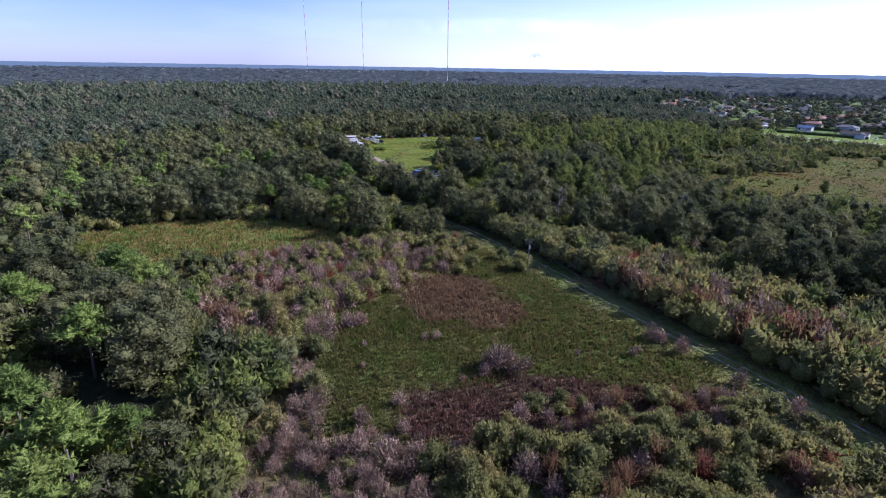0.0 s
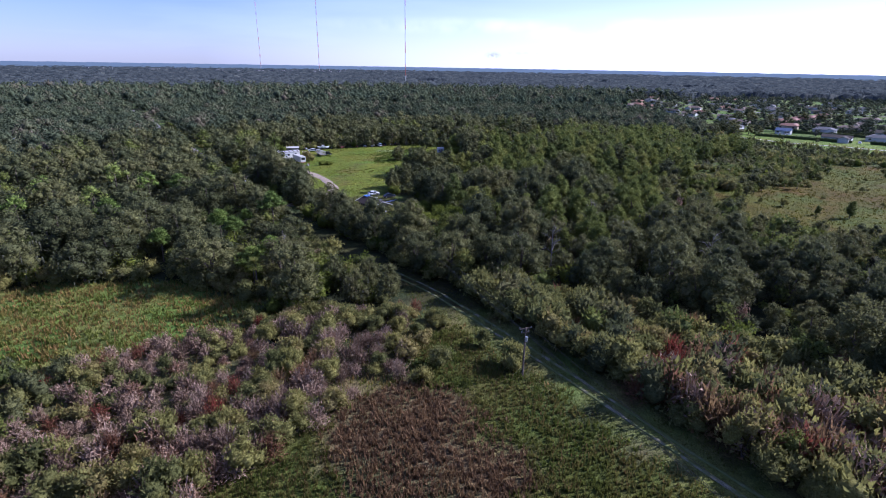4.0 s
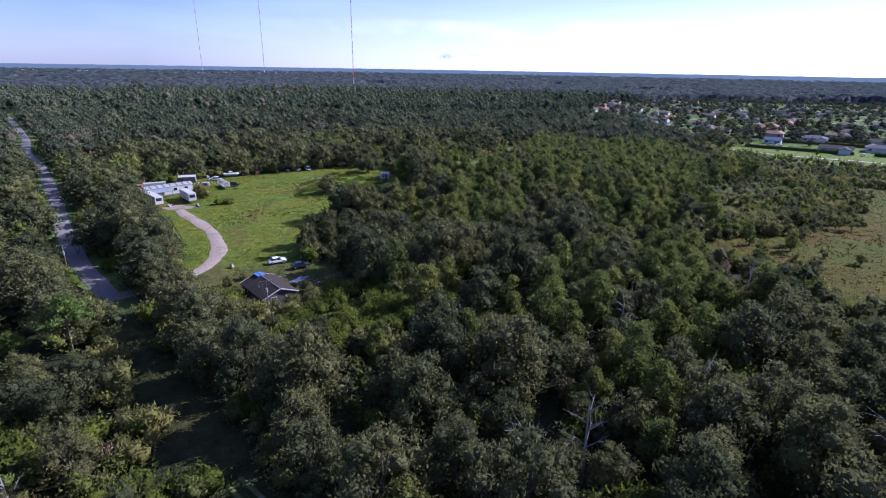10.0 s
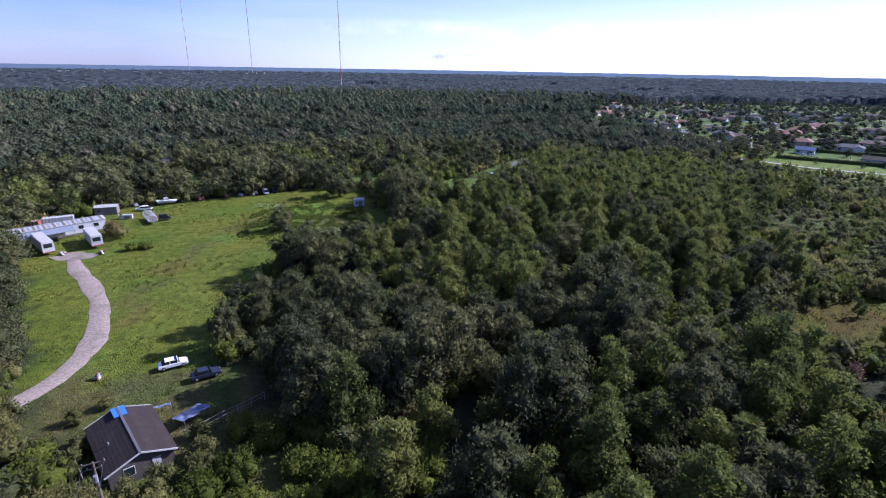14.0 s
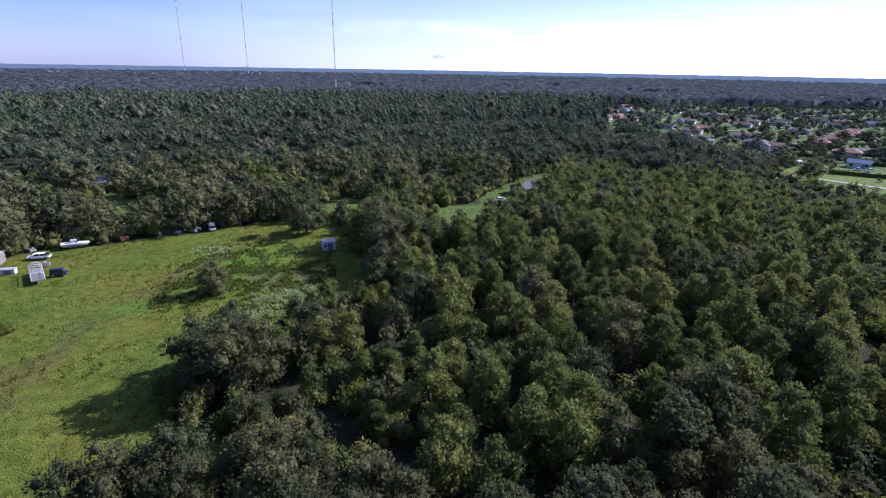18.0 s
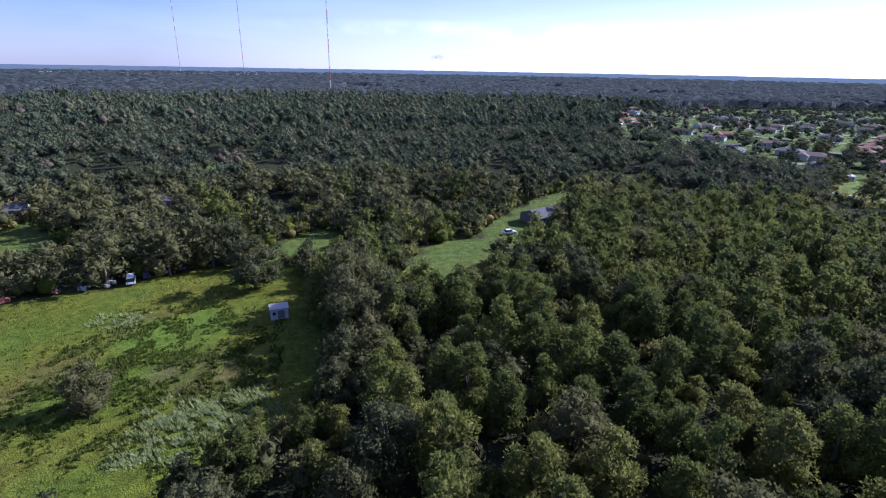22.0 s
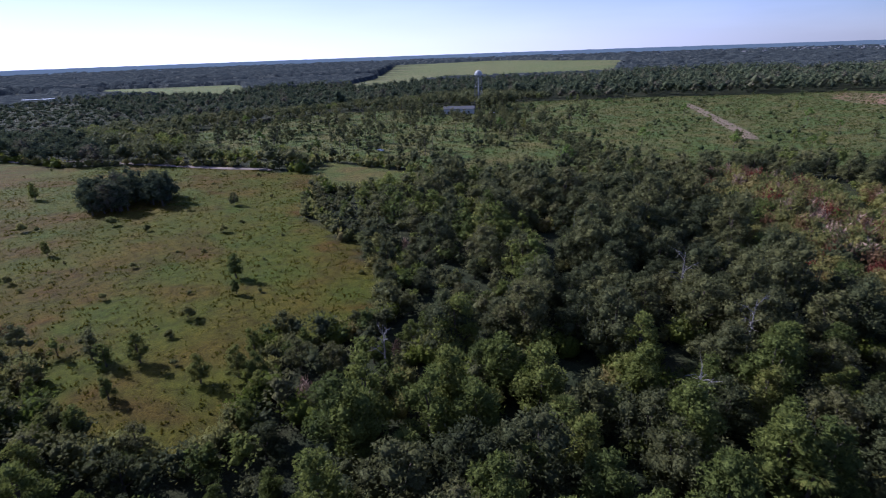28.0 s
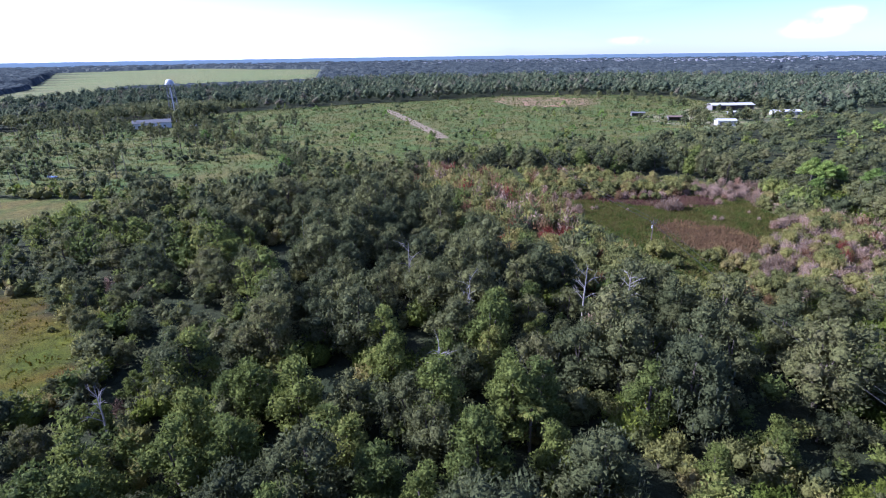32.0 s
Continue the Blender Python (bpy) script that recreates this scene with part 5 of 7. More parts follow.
def tufts(name, label, mat, poly, cell, seed, height, blades=3, keepif=None, thick=0.09, gap=2.6, comb=None):
    """Grass and sedge as bent blades in tufts."""
    px_, py_ = [p[0] for p in poly], [p[1] for p in poly]
    r = np.random.RandomState(seed)
    n = int((max(px_) - min(px_)) * (max(py_) - min(py_)) / cell ** 2)
    x, y, a, b = r.uniform(min(px_), max(px_), n), r.uniform(min(py_), max(py_), n), r.uniform(0, 1, n) ** 1.5, r.uniform(0, 1, n)
    wx, wy = wob(x, y, 2.0)
    keep = inside(poly, wx + r.normal(size=n) * 1.3, wy + r.normal(size=n) * 1.3) & (along(TRACK, x, y) > gap) & (along(DRIVE, x, y) > 2.6)
    if keepif is not None:
        keep &= keepif(x, y)
    x, y, a, b = x[keep], y[keep], a[keep], b[keep]
    r = np.random.RandomState(seed + 1)
    n = len(x)
    V, T = [], []
    for k in range(blades):
        ang = r.uniform(0, 6.28, n)
        h = height * (0.55 + 0.8 * a) * r.uniform(0.7, 1.2, n)
        lean = h * r.uniform(0.2, 0.75, n)
        if comb is not None:
            ang, lean = comb + r.normal(size=n) * 0.35, h * r.uniform(1.0, 2.2, n)
        c, s = np.cos(ang), np.sin(ang)
        w = thick * (1 + h)
        bx, by = x + r.uniform(-0.3, 0.3, n) * cell, y + r.uniform(-0.3, 0.3, n) * cell
        z0 = np.full(n, -0.25)
        V.append(np.stack([np.stack([bx - s * w, by + c * w, z0], 1), np.stack([bx + s * w, by - c * w, z0], 1), np.stack([bx + c * lean, by + s * lean, h], 1)], 1).reshape(-1, 3))
        T.append(np.repeat(np.clip(waves(bx, by, 12, seed + 3) + r.uniform(-0.2, 0.2, n), 0, 0.999), 3))
    V = np.concatenate(V)
    tagged(new(name, mesh_of(name, V, np.arange(len(V)).reshape(-1, 3), [mat], tint=np.concatenate(T))), label, "grass", kind="stuff")


def not_rust(x, y):
    return ~inside(RUSTPATCH, *wob(x, y)) & ~inside(DARKPATCH, *wob(x, y))


tufts("marsh_grass", "knee-high green sedge and grass of the open marsh", M_MARSH, MARSH, 0.40, 101, 0.5, 4, keepif=not_rust, thick=0.07)
tufts("rusty_sedge", "rust-brown withered sedge in the marsh", M_RUST, RUSTPATCH, 0.42, 111, 0.7, 4, thick=0.07)
tufts("rusty_sedge", "dark reddish withered sedge round the marsh pool", M_PURPLE, DARKPATCH, 0.42, 121, 0.65, 4, thick=0.07)
VERGE = [(70, 46), (40, 100), (18, 138), (0, 164), (-10, 156), (8, 130), (28, 96), (56, 42)]
tufts("verge_grass", "long grass between and beside the wheel ruts of the track", M_MARSH, VERGE, 0.55, 126, 0.3, 3, thick=0.07, gap=0.25, keepif=lambda x, y: (along(TRACK, x, y) < 6) & (np.abs(along(TRACK, x, y) - 0.9) > 0.35))
tufts("meadow_grass", "rank yellow-green meadow grass", M_GRASS, MEADOW, 0.7, 131, 0.65, 4)
tufts("rough_grass", "rough grass along the sandy track", M_GRASS, SCRUB, 1.5, 141, 0.7, 3, keepif=lambda x, y: ~inside(MARSH, x, y))
tufts("savanna_grass", "dry olive and russet bunch grass", M_SAVGRASS, SAVANNA, 2.0, 151, 0.24, 3, keepif=lambda x, y: x < 330, thick=0.16)
tufts("heath_grass", "rough green heath growth", M_HEATH, HEATH, 3.0, 161, 0.7, 3, thick=0.2)
WEEDS = [(-22, 316), (-12, 308), (2, 302), (14, 306), (17, 326), (12, 346), (0, 354), (-18, 350), (-22, 334)]
tufts("field_weeds", "tall lush weeds left standing in the mown field", M_WEED, WEEDS, 0.5, 171, 0.34, 4, thick=0.14, keepif=lambda x, y: waves(x, y, 7, 175) > 0.45)
tufts("plume_grass", "pale silvery plume grass laid over by the wind", M_PALE, [(-2, 304), (0, 316), (8, 318), (16, 321), (19, 316), (7, 305)], 0.36, 181, 0.42, 4, thick=0.06, comb=2.6, keepif=lambda x, y: waves(x, y, 5, 183) > 0.44)
tufts("plume_grass", "pale silvery plume grass laid over by the wind", M_PALE, [(-23, 345), (-22, 350), (-12, 351), (-13, 344)], 0.4, 191, 0.35, 4, thick=0.06, comb=2.6, keepif=lambda x, y: waves(x, y, 5, 193) > 0.42)
tufts("field_grass", "mown grass of the field with taller tufts", M_FIELD, FIELD, 0.7, 201, 0.05, 3, thick=0.09, keepif=lambda x, y: (waves(x, y, 3.1, 203) + 0.12 * np.sin((x - 0.42 * y + 4 * np.sin(y / 23)) * 4.2) > 0.5) & (waves(x, y, 19, 204) > 0.38))

# lone bush in the mown field, and the brush heap
for bx, by, bs in ((-56, 68, 1.0), (-43, 45, 1.0), (-61, 91, 0.95), (-54, 52, 0.95), (-40, 38, 0.9), (-69, 97, 0.95), (-48, 41, 0.85)):
    plant_thing("pine_tree", bx, by, -0.1, bs, bx, 0.85)
for bx, by, bs in ((-24, 214, 1.0), (-22, 208, 1.2), (-18, 205.5, 1.0), (-27, 220, 0.9), (-31, 224, 1.0), (-24.5, 227, 0.7), (-22, 230, 0.6), (-7.5, 208, 1.1), (-4.5, 214.5, 1.0), (-5, 218, 0.9), (-16.5, 210.8, 1.1), (-11.5, 211.2, 0.9), (-8.6, 213, 1.0), (-20.5, 216, 1.1), (-21, 220.5, 0.9), (-14, 207.5, 1.3), (-18.5, 209, 1.3), (-6.5, 222, 0.7)):
    plant_thing("willow_shrub", bx, by, -0.1, bs, bx, 1.0, None, "green bush growing close to the old house")
for bx, by, bs in ((6.5, 362, 1.45), (1.5, 374.5, 0.9), (92, 398, 0.95), (98, 403, 0.9), (103, 409, 1.0)):
    plant_thing("oak_tree", bx, by, -1.2, bs, bx, 0.9, None, "round dark-green oak tree at the edge of a clearing")
for bx, by, bs in ((-56, 316, 1.3), (-53.8, 313.8, 1.1), (-57.6, 318.6, 1.2), (-54.5, 317.5, 1.0)):
    plant_thing("willow_shrub", bx, by, -0.1, bs, bx, 1.1, None, "olive bush beside the parked trailers")
for bx, by, bs in ((-1.5, 281, 1.15), (3.5, 277.5, 1.2), (2.5, 285, 1.0), (8, 281, 1.1), (16, 304, 0.6), (11, 297, 0.7), (28, 319, 1.0), (31, 328, 1.3), (28, 336, 1.35), (27, 347, 1.35), (32, 341, 1.35), (30, 354, 1.3), (36, 333, 1.3), (-7, 253, 0.55), (-3, 251, 0.6), (-1, 256, 0.6), (2, 250, 0.65)):
    plant_thing("oak_tree", bx, by, -0.1, bs, bx * 2.3, 1.0, None, "rounded dark-green oak at the edge of the mown field")
plant_thing("oak_tree", -9.2, 318.5, -1.6, 1.0, 1.0, 0.85, 2, "dense dark-green round bush alone in the mown field")
for bx, by, bs in ((-46.5, 303, 0.75), (-44.5, 305, 0.6), (-42.8, 303.6, 0.7), (-3.4, 211, 1.2), (-6, 207, 1.1), (0, 214, 1.3), (2, 208, 1.0), (-9.5, 204, 1.1), (-1, 222, 1.1), (3, 219, 1.2), (-4, 203, 1.2), (6, 201, 1.2), (11, 200, 1.4), (15, 204, 1.5), (8, 207, 1.3), (12, 211, 1.4), (4, 204, 1.2), (8, 214, 1.2), (1, 201, 1.3), (15, 209, 1.2), (-8, 200, 1.3)):
    plant_thing("vine_thicket", bx, by, -0.1, bs, bx)

# ---------- trees and bushes of the dry savanna ----------
for bx, by, bs, kind in ((150, 210.3, 0.62, "sweetgum_tree"), (126, 237.3, 0.60, "sweetgum_tree"), (118, 243.8, 0.40, "sweetgum_tree"), (137, 225.6, 0.9, "willow_shrub"), (251.6, 292, 0.55, "oak_tree"), (231, 288.3, 0.9, "willow_shrub"), (222.4, 276.6, 0.45, "sweetgum_tree"),
                         (171.3, 260.3, 0.9, "willow_shrub"), (204.5, 240.1, 0.42, "sweetgum_tree"), (284.5, 233.3, 0.7, "sweetgum_tree"), (206.6, 270.5, 0.6, "willow_shrub"), (242, 253.6, 0.7, "willow_shrub"), (187.9, 250, 0.6, "willow_shrub"), (237.4, 242.4, 0.9, "willow_shrub"),
                         (222, 220.5, 0.9, "willow_shrub"), (207, 214.4, 0.6, "willow_shrub"), (214.3, 184, 0.45, "oak_tree"), (260.9, 143.2, 0.6, "oak_tree"), (186.9, 198.7, 0.7, "willow_shrub"), (307.6, 277, 0.5, "sweetgum_tree"), (283.9, 284.6, 1.3, "willow_shrub"), (141, 214, 0.35, "sweetgum_tree"),
                         (131, 231, 0.5, "willow_shrub"), (112, 232, 0.55, "sweetgum_tree"), (109, 227, 0.6, "sweetgum_tree"), (114, 222, 0.5, "sweetgum_tree"), (160, 236, 0.5, "willow_shrub"), (176, 226, 0.45, "willow_shrub"), (196, 262, 0.5, "willow_shrub"), (262, 262, 0.6, "willow_shrub")):
    plant_thing(kind, bx, by, -0.1, bs, bx * 1.7, 1.0, None, "small lone tree on the dry savanna" if "tree" in kind else "low round bush on the dry savanna")


def savanna():
    x, y, a, b = scatter(9.0, 100, 420, 140, 330, 211)
    keep = inside(SAVANNA, x, y) & (a > 0.80 - 0.3 * (waves(x, y, 30, 214) > 0.55))
    x, y, a, b = x[keep], y[keep], a[keep], b[keep]
    n = len(x)
    plant_stuff("willow_shrub", 1, x, y, np.full(n, -0.1), 0.22 + 0.35 * b ** 2, np.full(n, 0.9), ("savanna_bushes", "scattered dark low bushes on the savanna"))
    # scrubby belt between savanna and woods
    x, y, a, b = scatter(5.2, 130, 330, 240, 350, 212)
    d = along([(128, 256), (156, 268), (185, 292), (210, 330), (250, 330), (300, 318)], x, y)
    keep = (d < 16) & (a > 0.25)
    x, y, a, b = x[keep], y[keep], a[keep], b[keep]
    for k, name in enumerate(("willow_shrub", "oak_tree", "sweetgum_tree")):
        s = (b * 3).astype(int) == k
        plant_stuff(name, 1, x[s], y[s], np.full(s.sum(), -0.1), (1.0 + 0.5 * a[s]) if k == 0 else 0.35 + 0.25 * a[s], np.full(s.sum(), 1.0), ("savanna_bushes", "scattered dark low bushes on the savanna"))
    # dense stand of young pines
    r = np.random.RandomState(213)
    n = 46
    ang, d = r.uniform(0, 6.28, n), np.sqrt(r.uniform(0, 1, n))
    px_, py_ = 246 + 17 * d * np.cos(ang), 209 + 15 * d * np.sin(ang)
    plant_stuff("sweetgum_tree", 1, px_, py_, np.full(n, -0.1), r.uniform(0.85, 1.25, n), np.full(n, 0.95), ("tree_stand", "dense dark stand of young trees on the savanna"), M_CANOPY)


savanna()


def heath():
    where = ("heath_bushes", "green heath dotted with bushes and small trees")
    x, y, a, b = scatter(6.2, -80, 460, -430, 160, 221)
    g = waves(x, y, 42, 222)
    # open grass to the south and in drifts, close bushes elsewhere
    rate = np.clip(1.9 * (g - 0.42), 0.04, 0.8) * np.interp(y, [-260, -120, 0], [0.22, 0.6, 1.0])
    keep = inside(HEATH, *wob(x, y)) & (a < rate) & ~inside(HEATHBROWN, x, y) & (along(SANDPATH, x, y) > 6) & (along([(350, -62), (300, -12)], x, y) > 16)
    x, y, a, b, g = x[keep], y[keep], a[keep] / rate[keep], b[keep], g[keep]
    tall = b > 0.90
    for leaf, sel in ((M_OAK, ~tall & (a > 0.45)), (M_HEDGE, ~tall & (a <= 0.45))):
        plant_stuff("willow_shrub", 2, x[sel], y[sel], np.full(sel.sum(), -0.1), 0.5 + 1.1 * (b * g)[sel], np.full(sel.sum(), 0.95), where, leaf)
    for k, name in enumerate(("sweetgum_tree", "oak_tree", "pine_tree")):
        s = tall & ((a * 97).astype(int) % 3 == k)
        plant_stuff(name, 1, x[s], y[s], np.full(s.sum(), -0.1), 0.35 + 0.35 * g[s], np.full(s.sum(), 1.1), where)
    # thin tall pines and a few oaks on the wet east end
    x, y, a, b = scatter(9.0, 225, 455, -90, 150, 226)
    keep = inside(HEATH, x, y) & (a > 0.5) & (waves(x, y, 40, 227) > 0.44) & (along([(350, -62), (300, -12)], x, y) > 16)
    x, y, a, b = x[keep], y[keep], a[keep], b[keep]
    s = b > 0.4
    plant_stuff("pine_tree", 1, x[s], y[s], np.full(s.sum(), -0.1), 0.42 + 0.3 * a[s], np.full(s.sum(), 1.45), where, M_OAK)
    plant_stuff("oak_tree", 1, x[~s], y[~s], np.full((~s).sum(), -0.1), 0.3 + 0.45 * a[~s], np.full((~s).sum(), 1.0), where)
    # lone trees on the lawns by the farm, and groves round its buildings
    r = np.random.RandomState(228)
    px, py, ps = [], [], []
    for cx, cy, n, spread in ((22, -345, 4, 12), (-10, -325, 4, 12), (-24, -390, 4, 14), (-38, -300, 5, 11), (-40, -196, 6, 8), (-60, -176, 6, 8), (-34, -148, 5, 8), (-72, -196, 7, 9), (-92, -204, 7, 8), (-60, -240, 4, 7), (-90, -296, 9, 14), (-118, -262, 8, 10), (-70, -128, 7, 10), (60, -396, 6, 20), (12, -150, 3, 12)):
        for _ in range(n):
            px.append(cx + r.normal() * spread)
            py.append(cy + r.normal() * spread)
            ps.append(r.uniform(0.5, 0.95))
    px, py, ps = np.array(px), np.array(py), np.array(ps)
    clear = np.ones(len(px), bool)
    for bx, by, br in ((-73, -264, 20), (-49, -152, 9), (-20, -175, 9), (5, -201, 9), (-105, -230, 10), (-66, -218, 6)):
        clear &= np.hypot(px - bx, py - by) > br
    plant_stuff("oak_tree", 1, px[clear], py[clear], np.full(clear.sum(), -0.1), ps[clear], np.full(clear.sum(), 0.95), ("farm_trees", "dark round trees on the lawns and round the farm buildings"))
    # band of trees that crosses the heath
    x, y, a, b = scatter(6.5, 60, 420, -60, 140, 223)
    d = along([(140, 52), (205, 0), (262, -20), (330, -40), (390, -60)], x, y)
    keep = (d < 9 + 8 * waves(x, y, 30, 224)) & (a > 0.35)
    x, y, a, b = x[keep], y[keep], a[keep], b[keep]
    plant_stuff("oak_tree", 1, x, y, np.full(len(x), -0.1), 0.3 + 0.45 * b, np.full(len(x), 1.0), where)
    # reddish patch of shrubs beyond the woods
    x, y, a, b = scatter(3.0, 36, 106, 46, 118, 225)
    d = along([(100, 50), (78, 60), (60, 92), (44, 112)], x, y)
    keep = (d < 9) & (along(TRACK, x, y) > 5) & (a > 0.5)
    x, y, a, b = x[keep], y[keep], a[keep], b[keep]
    for k, name in enumerate(("dry_shrub", "red_shrub", "willow_shrub")):
        s = np.digitize(b, (0.35, 0.62)) == k
        plant_stuff(name, 1, x[s], y[s], np.full(s.sum(), -0.1), 1.45 + 0.6 * a[s], np.full(s.sum(), 1.2), ("red_scrub", "reddish and grey dying scrub among the trees"))


heath()
flush_stuff()
# bare dead trees that show pale among the woods
for bx, by, bs in ((69, 155, 1.0), (53, 168, 1.0), (33, 160, 1.05), (25, 158, 0.95), (-30, 160, 0.9), (52, 190, 0.85), (92, 210, 0.8)):
    c, w = snag(int(bx * 7) % 97)
    root = new("dead_tree")
    root.matrix_world = Matrix.LocRotScale((bx, by, -0.1), Euler((0, 0, bx)), (bs, bs, bs * 1.15))
    for nm, sh in (("branching", c), ("trunk", w)):
        v, f, m = sh.done()
        o = new(nm, mesh_of(nm, v, f, [M_DEADWOOD]))
        o.parent = root
    tagged(root, "bare grey dead tree with forking limbs", "tree", group="dead trees")


PALMS = [(61.5, 205.5, 7.5), (60, 214, 6.5), (38, 196, 7.0), (-34, 150, 6.5), (72, 222, 6.0)]


def palm(x, y, height, turn):
    """A cabbage palm: a straight trunk under a round head of fan leaves."""
    r = np.random.RandomState(int(abs(x * 13 + y)))
    root = new("palm_tree")
    root.matrix_world = Matrix.LocRotScale((x, y, -0.1), Euler((0, 0, turn)), None)
    wood = Shape()
    tube(wood, [(0, 0, -0.3), (0.1, 0, height * 0.5), (0, 0.1, height)], [0.24, 0.19, 0.17], 7, 0)
    v, f, m = wood.done()
    o = new("trunk", mesh_of("trunk", v, f, [M_BARK]))
    o.parent = root
    for k in range(30):
        a, el = 2.4 * k, 1.25 - 1.75 * k / 30
        d = np.array([math.cos(a) * math.cos(el), math.sin(a) * math.cos(el), math.sin(el)])
        side = unit(np.cross(d, (0.01, 0, 1.0)))
        hub = np.array([0, 0.1, height]) + d * 0.9
        sh = Shape()
        tube(sh, [(0, 0.1, height - 0.1), hub], [0.05, 0.03], 3, 0)
        for q in range(-4, 5):
            tip = hub + unit(d + side * q * 0.26 - np.array([0, 0, 0.05 * abs(q)])) * r.uniform(1.1, 1.5) - np.array([0, 0, 0.25])
            sh.add([hub - side * 0.03, hub + (tip - hub) * 0.5 + side * 0.09, tip, hub + (tip - hub) * 0.5 - side * 0.09], [(0, 1, 2), (0, 2, 3)], 0)
        v, f, m = sh.done()
        o = new("frond", mesh_of("frond", v, f, [M_GUM]))
        o.parent = root
    tagged(root, "cabbage palm with a round head of fan leaves among oaks", "palm", group="palm trees")


for bx, by, bh in PALMS:
    palm(bx, by, bh, bx)

# ---------- helpers for built things ----------


def part(name, bm, mat, parent=None, label=""):
    """Links a bmesh as one mesh object under a thing or under a part."""
    me = bpy.data.meshes.new(name)
    bmesh.ops.recalc_face_normals(bm, faces=bm.faces)
    bm.to_mesh(me)
    bm.free()
    me.materials.append(mat)
    o = new(name, me)
    if parent is not None:
        o.parent = parent
    return tagged(o, label)


def block(x, y, z, sx, sy, sz, bevel=0.0, turn=0.0, bm=None):
    """A box with its base centre at x, y, z; edges may be bevelled."""
    bm = bm or bmesh.new()
    m = Matrix.Translation((x, y, z + sz / 2)) @ Matrix.Rotation(turn, 4, "Z") @ Matrix.Diagonal((sx, sy, sz, 1))
    made = bmesh.ops.create_cube(bm, size=1.0, matrix=m)
    if bevel:
        edges = list({e for v in made["verts"] for e in v.link_edges})
        bmesh.ops.bevel(bm, geom=edges, offset=bevel, segments=2, affect="EDGES", profile=0.6)
    return bm


def rod(p, q, rad, sides=6, rad2=None, bm=None):
    bm = bm or bmesh.new()
    p, q = Vector(p), Vector(q)
    d = q - p
    m = Matrix.Translation((p + q) / 2) @ d.to_track_quat("Z", "Y").to_matrix().to_4x4()
    bmesh.ops.create_cone(bm, cap_ends=True, segments=sides, radius1=rad, radius2=rad if rad2 is None else rad2, depth=d.length, matrix=m)
    return bm


def thing(name, x, y, z=0.0, turn=0.0, label="", category="", group=""):
    o = new(name)
    o.empty_display_size = 0.5
    o.matrix_world = Matrix.LocRotScale((x, y, z), Euler((0, 0, turn)), None)
    return tagged(o, label, category, group)


def prism(profile, y0, y1, bm=None):
    """Sweep a closed x-z profile along y."""
    bm = bm or bmesh.new()
    a, b = [bm.verts.new((x, y0, z)) for x, z in profile], [bm.verts.new((x, y1, z)) for x, z in profile]
    n = len(profile)
    bm.faces.new(a), bm.faces.new(b[::-1])
    for k in range(n):
        bm.faces.new((a[k], b[k], b[(k + 1) % n], a[(k + 1) % n]))
    return bm


def hip_roof(w, d, z, rise, over=0.5, thick=0.16):
    """Hipped roof slab over a w by d box, ridge along x."""
    bm = bmesh.new()
    W, D = w / 2 + over, d / 2 + over
    rx = max(0.05, W - D)
    for dz in (0, thick):
        pts = [(-W, -D, z + dz), (W, -D, z + dz), (W, D, z + dz), (-W, D, z + dz), (-rx, 0, z + rise + dz), (rx, 0, z + rise + dz)]
        v = [bm.verts.new(p) for p in pts]
        for f in ((0, 1, 5, 4), (1, 2, 5), (2, 3, 4, 5), (3, 0, 4)):
            bm.faces.new([v[i] for i in f])
        if dz == 0:
            low = v
        else:
            for i in range(4):
                bm.faces.new((low[i], low[(i + 1) % 4], v[(i + 1) % 4], v[i]))
    return bm


def gable_roof(w, d, z, rise, over=0.4, thick=0.14):
    """Two pitched slabs, ridge along x."""
    D, e = d / 2 + over, rise * over / (d / 2)
    prof = [(-D, z - e), (0, z + rise), (D, z - e), (D, z - e + thick), (0, z + rise + thick * 1.1), (-D, z - e + thick)]
    bm = prism(prof, -w / 2 - over, w / 2 + over)
    bmesh.ops.rotate(bm, verts=bm.verts, cent=(0, 0, 0), matrix=Matrix.Rotation(math.pi / 2, 3, "Z"))
    return bm


def window(root, x, y, z, w, h, axis):
    """A framed pane set in a wall; axis says which way it faces."""
    t = 0.10
    sx, sy = (w + 0.16, t) if axis == "y" else (t, w + 0.16)
    fr = part("window", block(x, y, z, sx, sy, h + 0.16), M_WHITE, root, "white framed window")
    gx, gy = (w, t + 0.04) if axis == "y" else (t + 0.04, w)
    part("pane", block(x, y, z + 0.08, gx, gy, h), M_GLASS, fr)
    return fr


def plain_window(root, x, y, z, w, h, axis):
    sx, sy = (w, 0.12) if axis == "y" else (0.12, w)
    return part("window", block(x, y, z, sx, sy, h, 0.02), M_GLASS, root, "dark window")


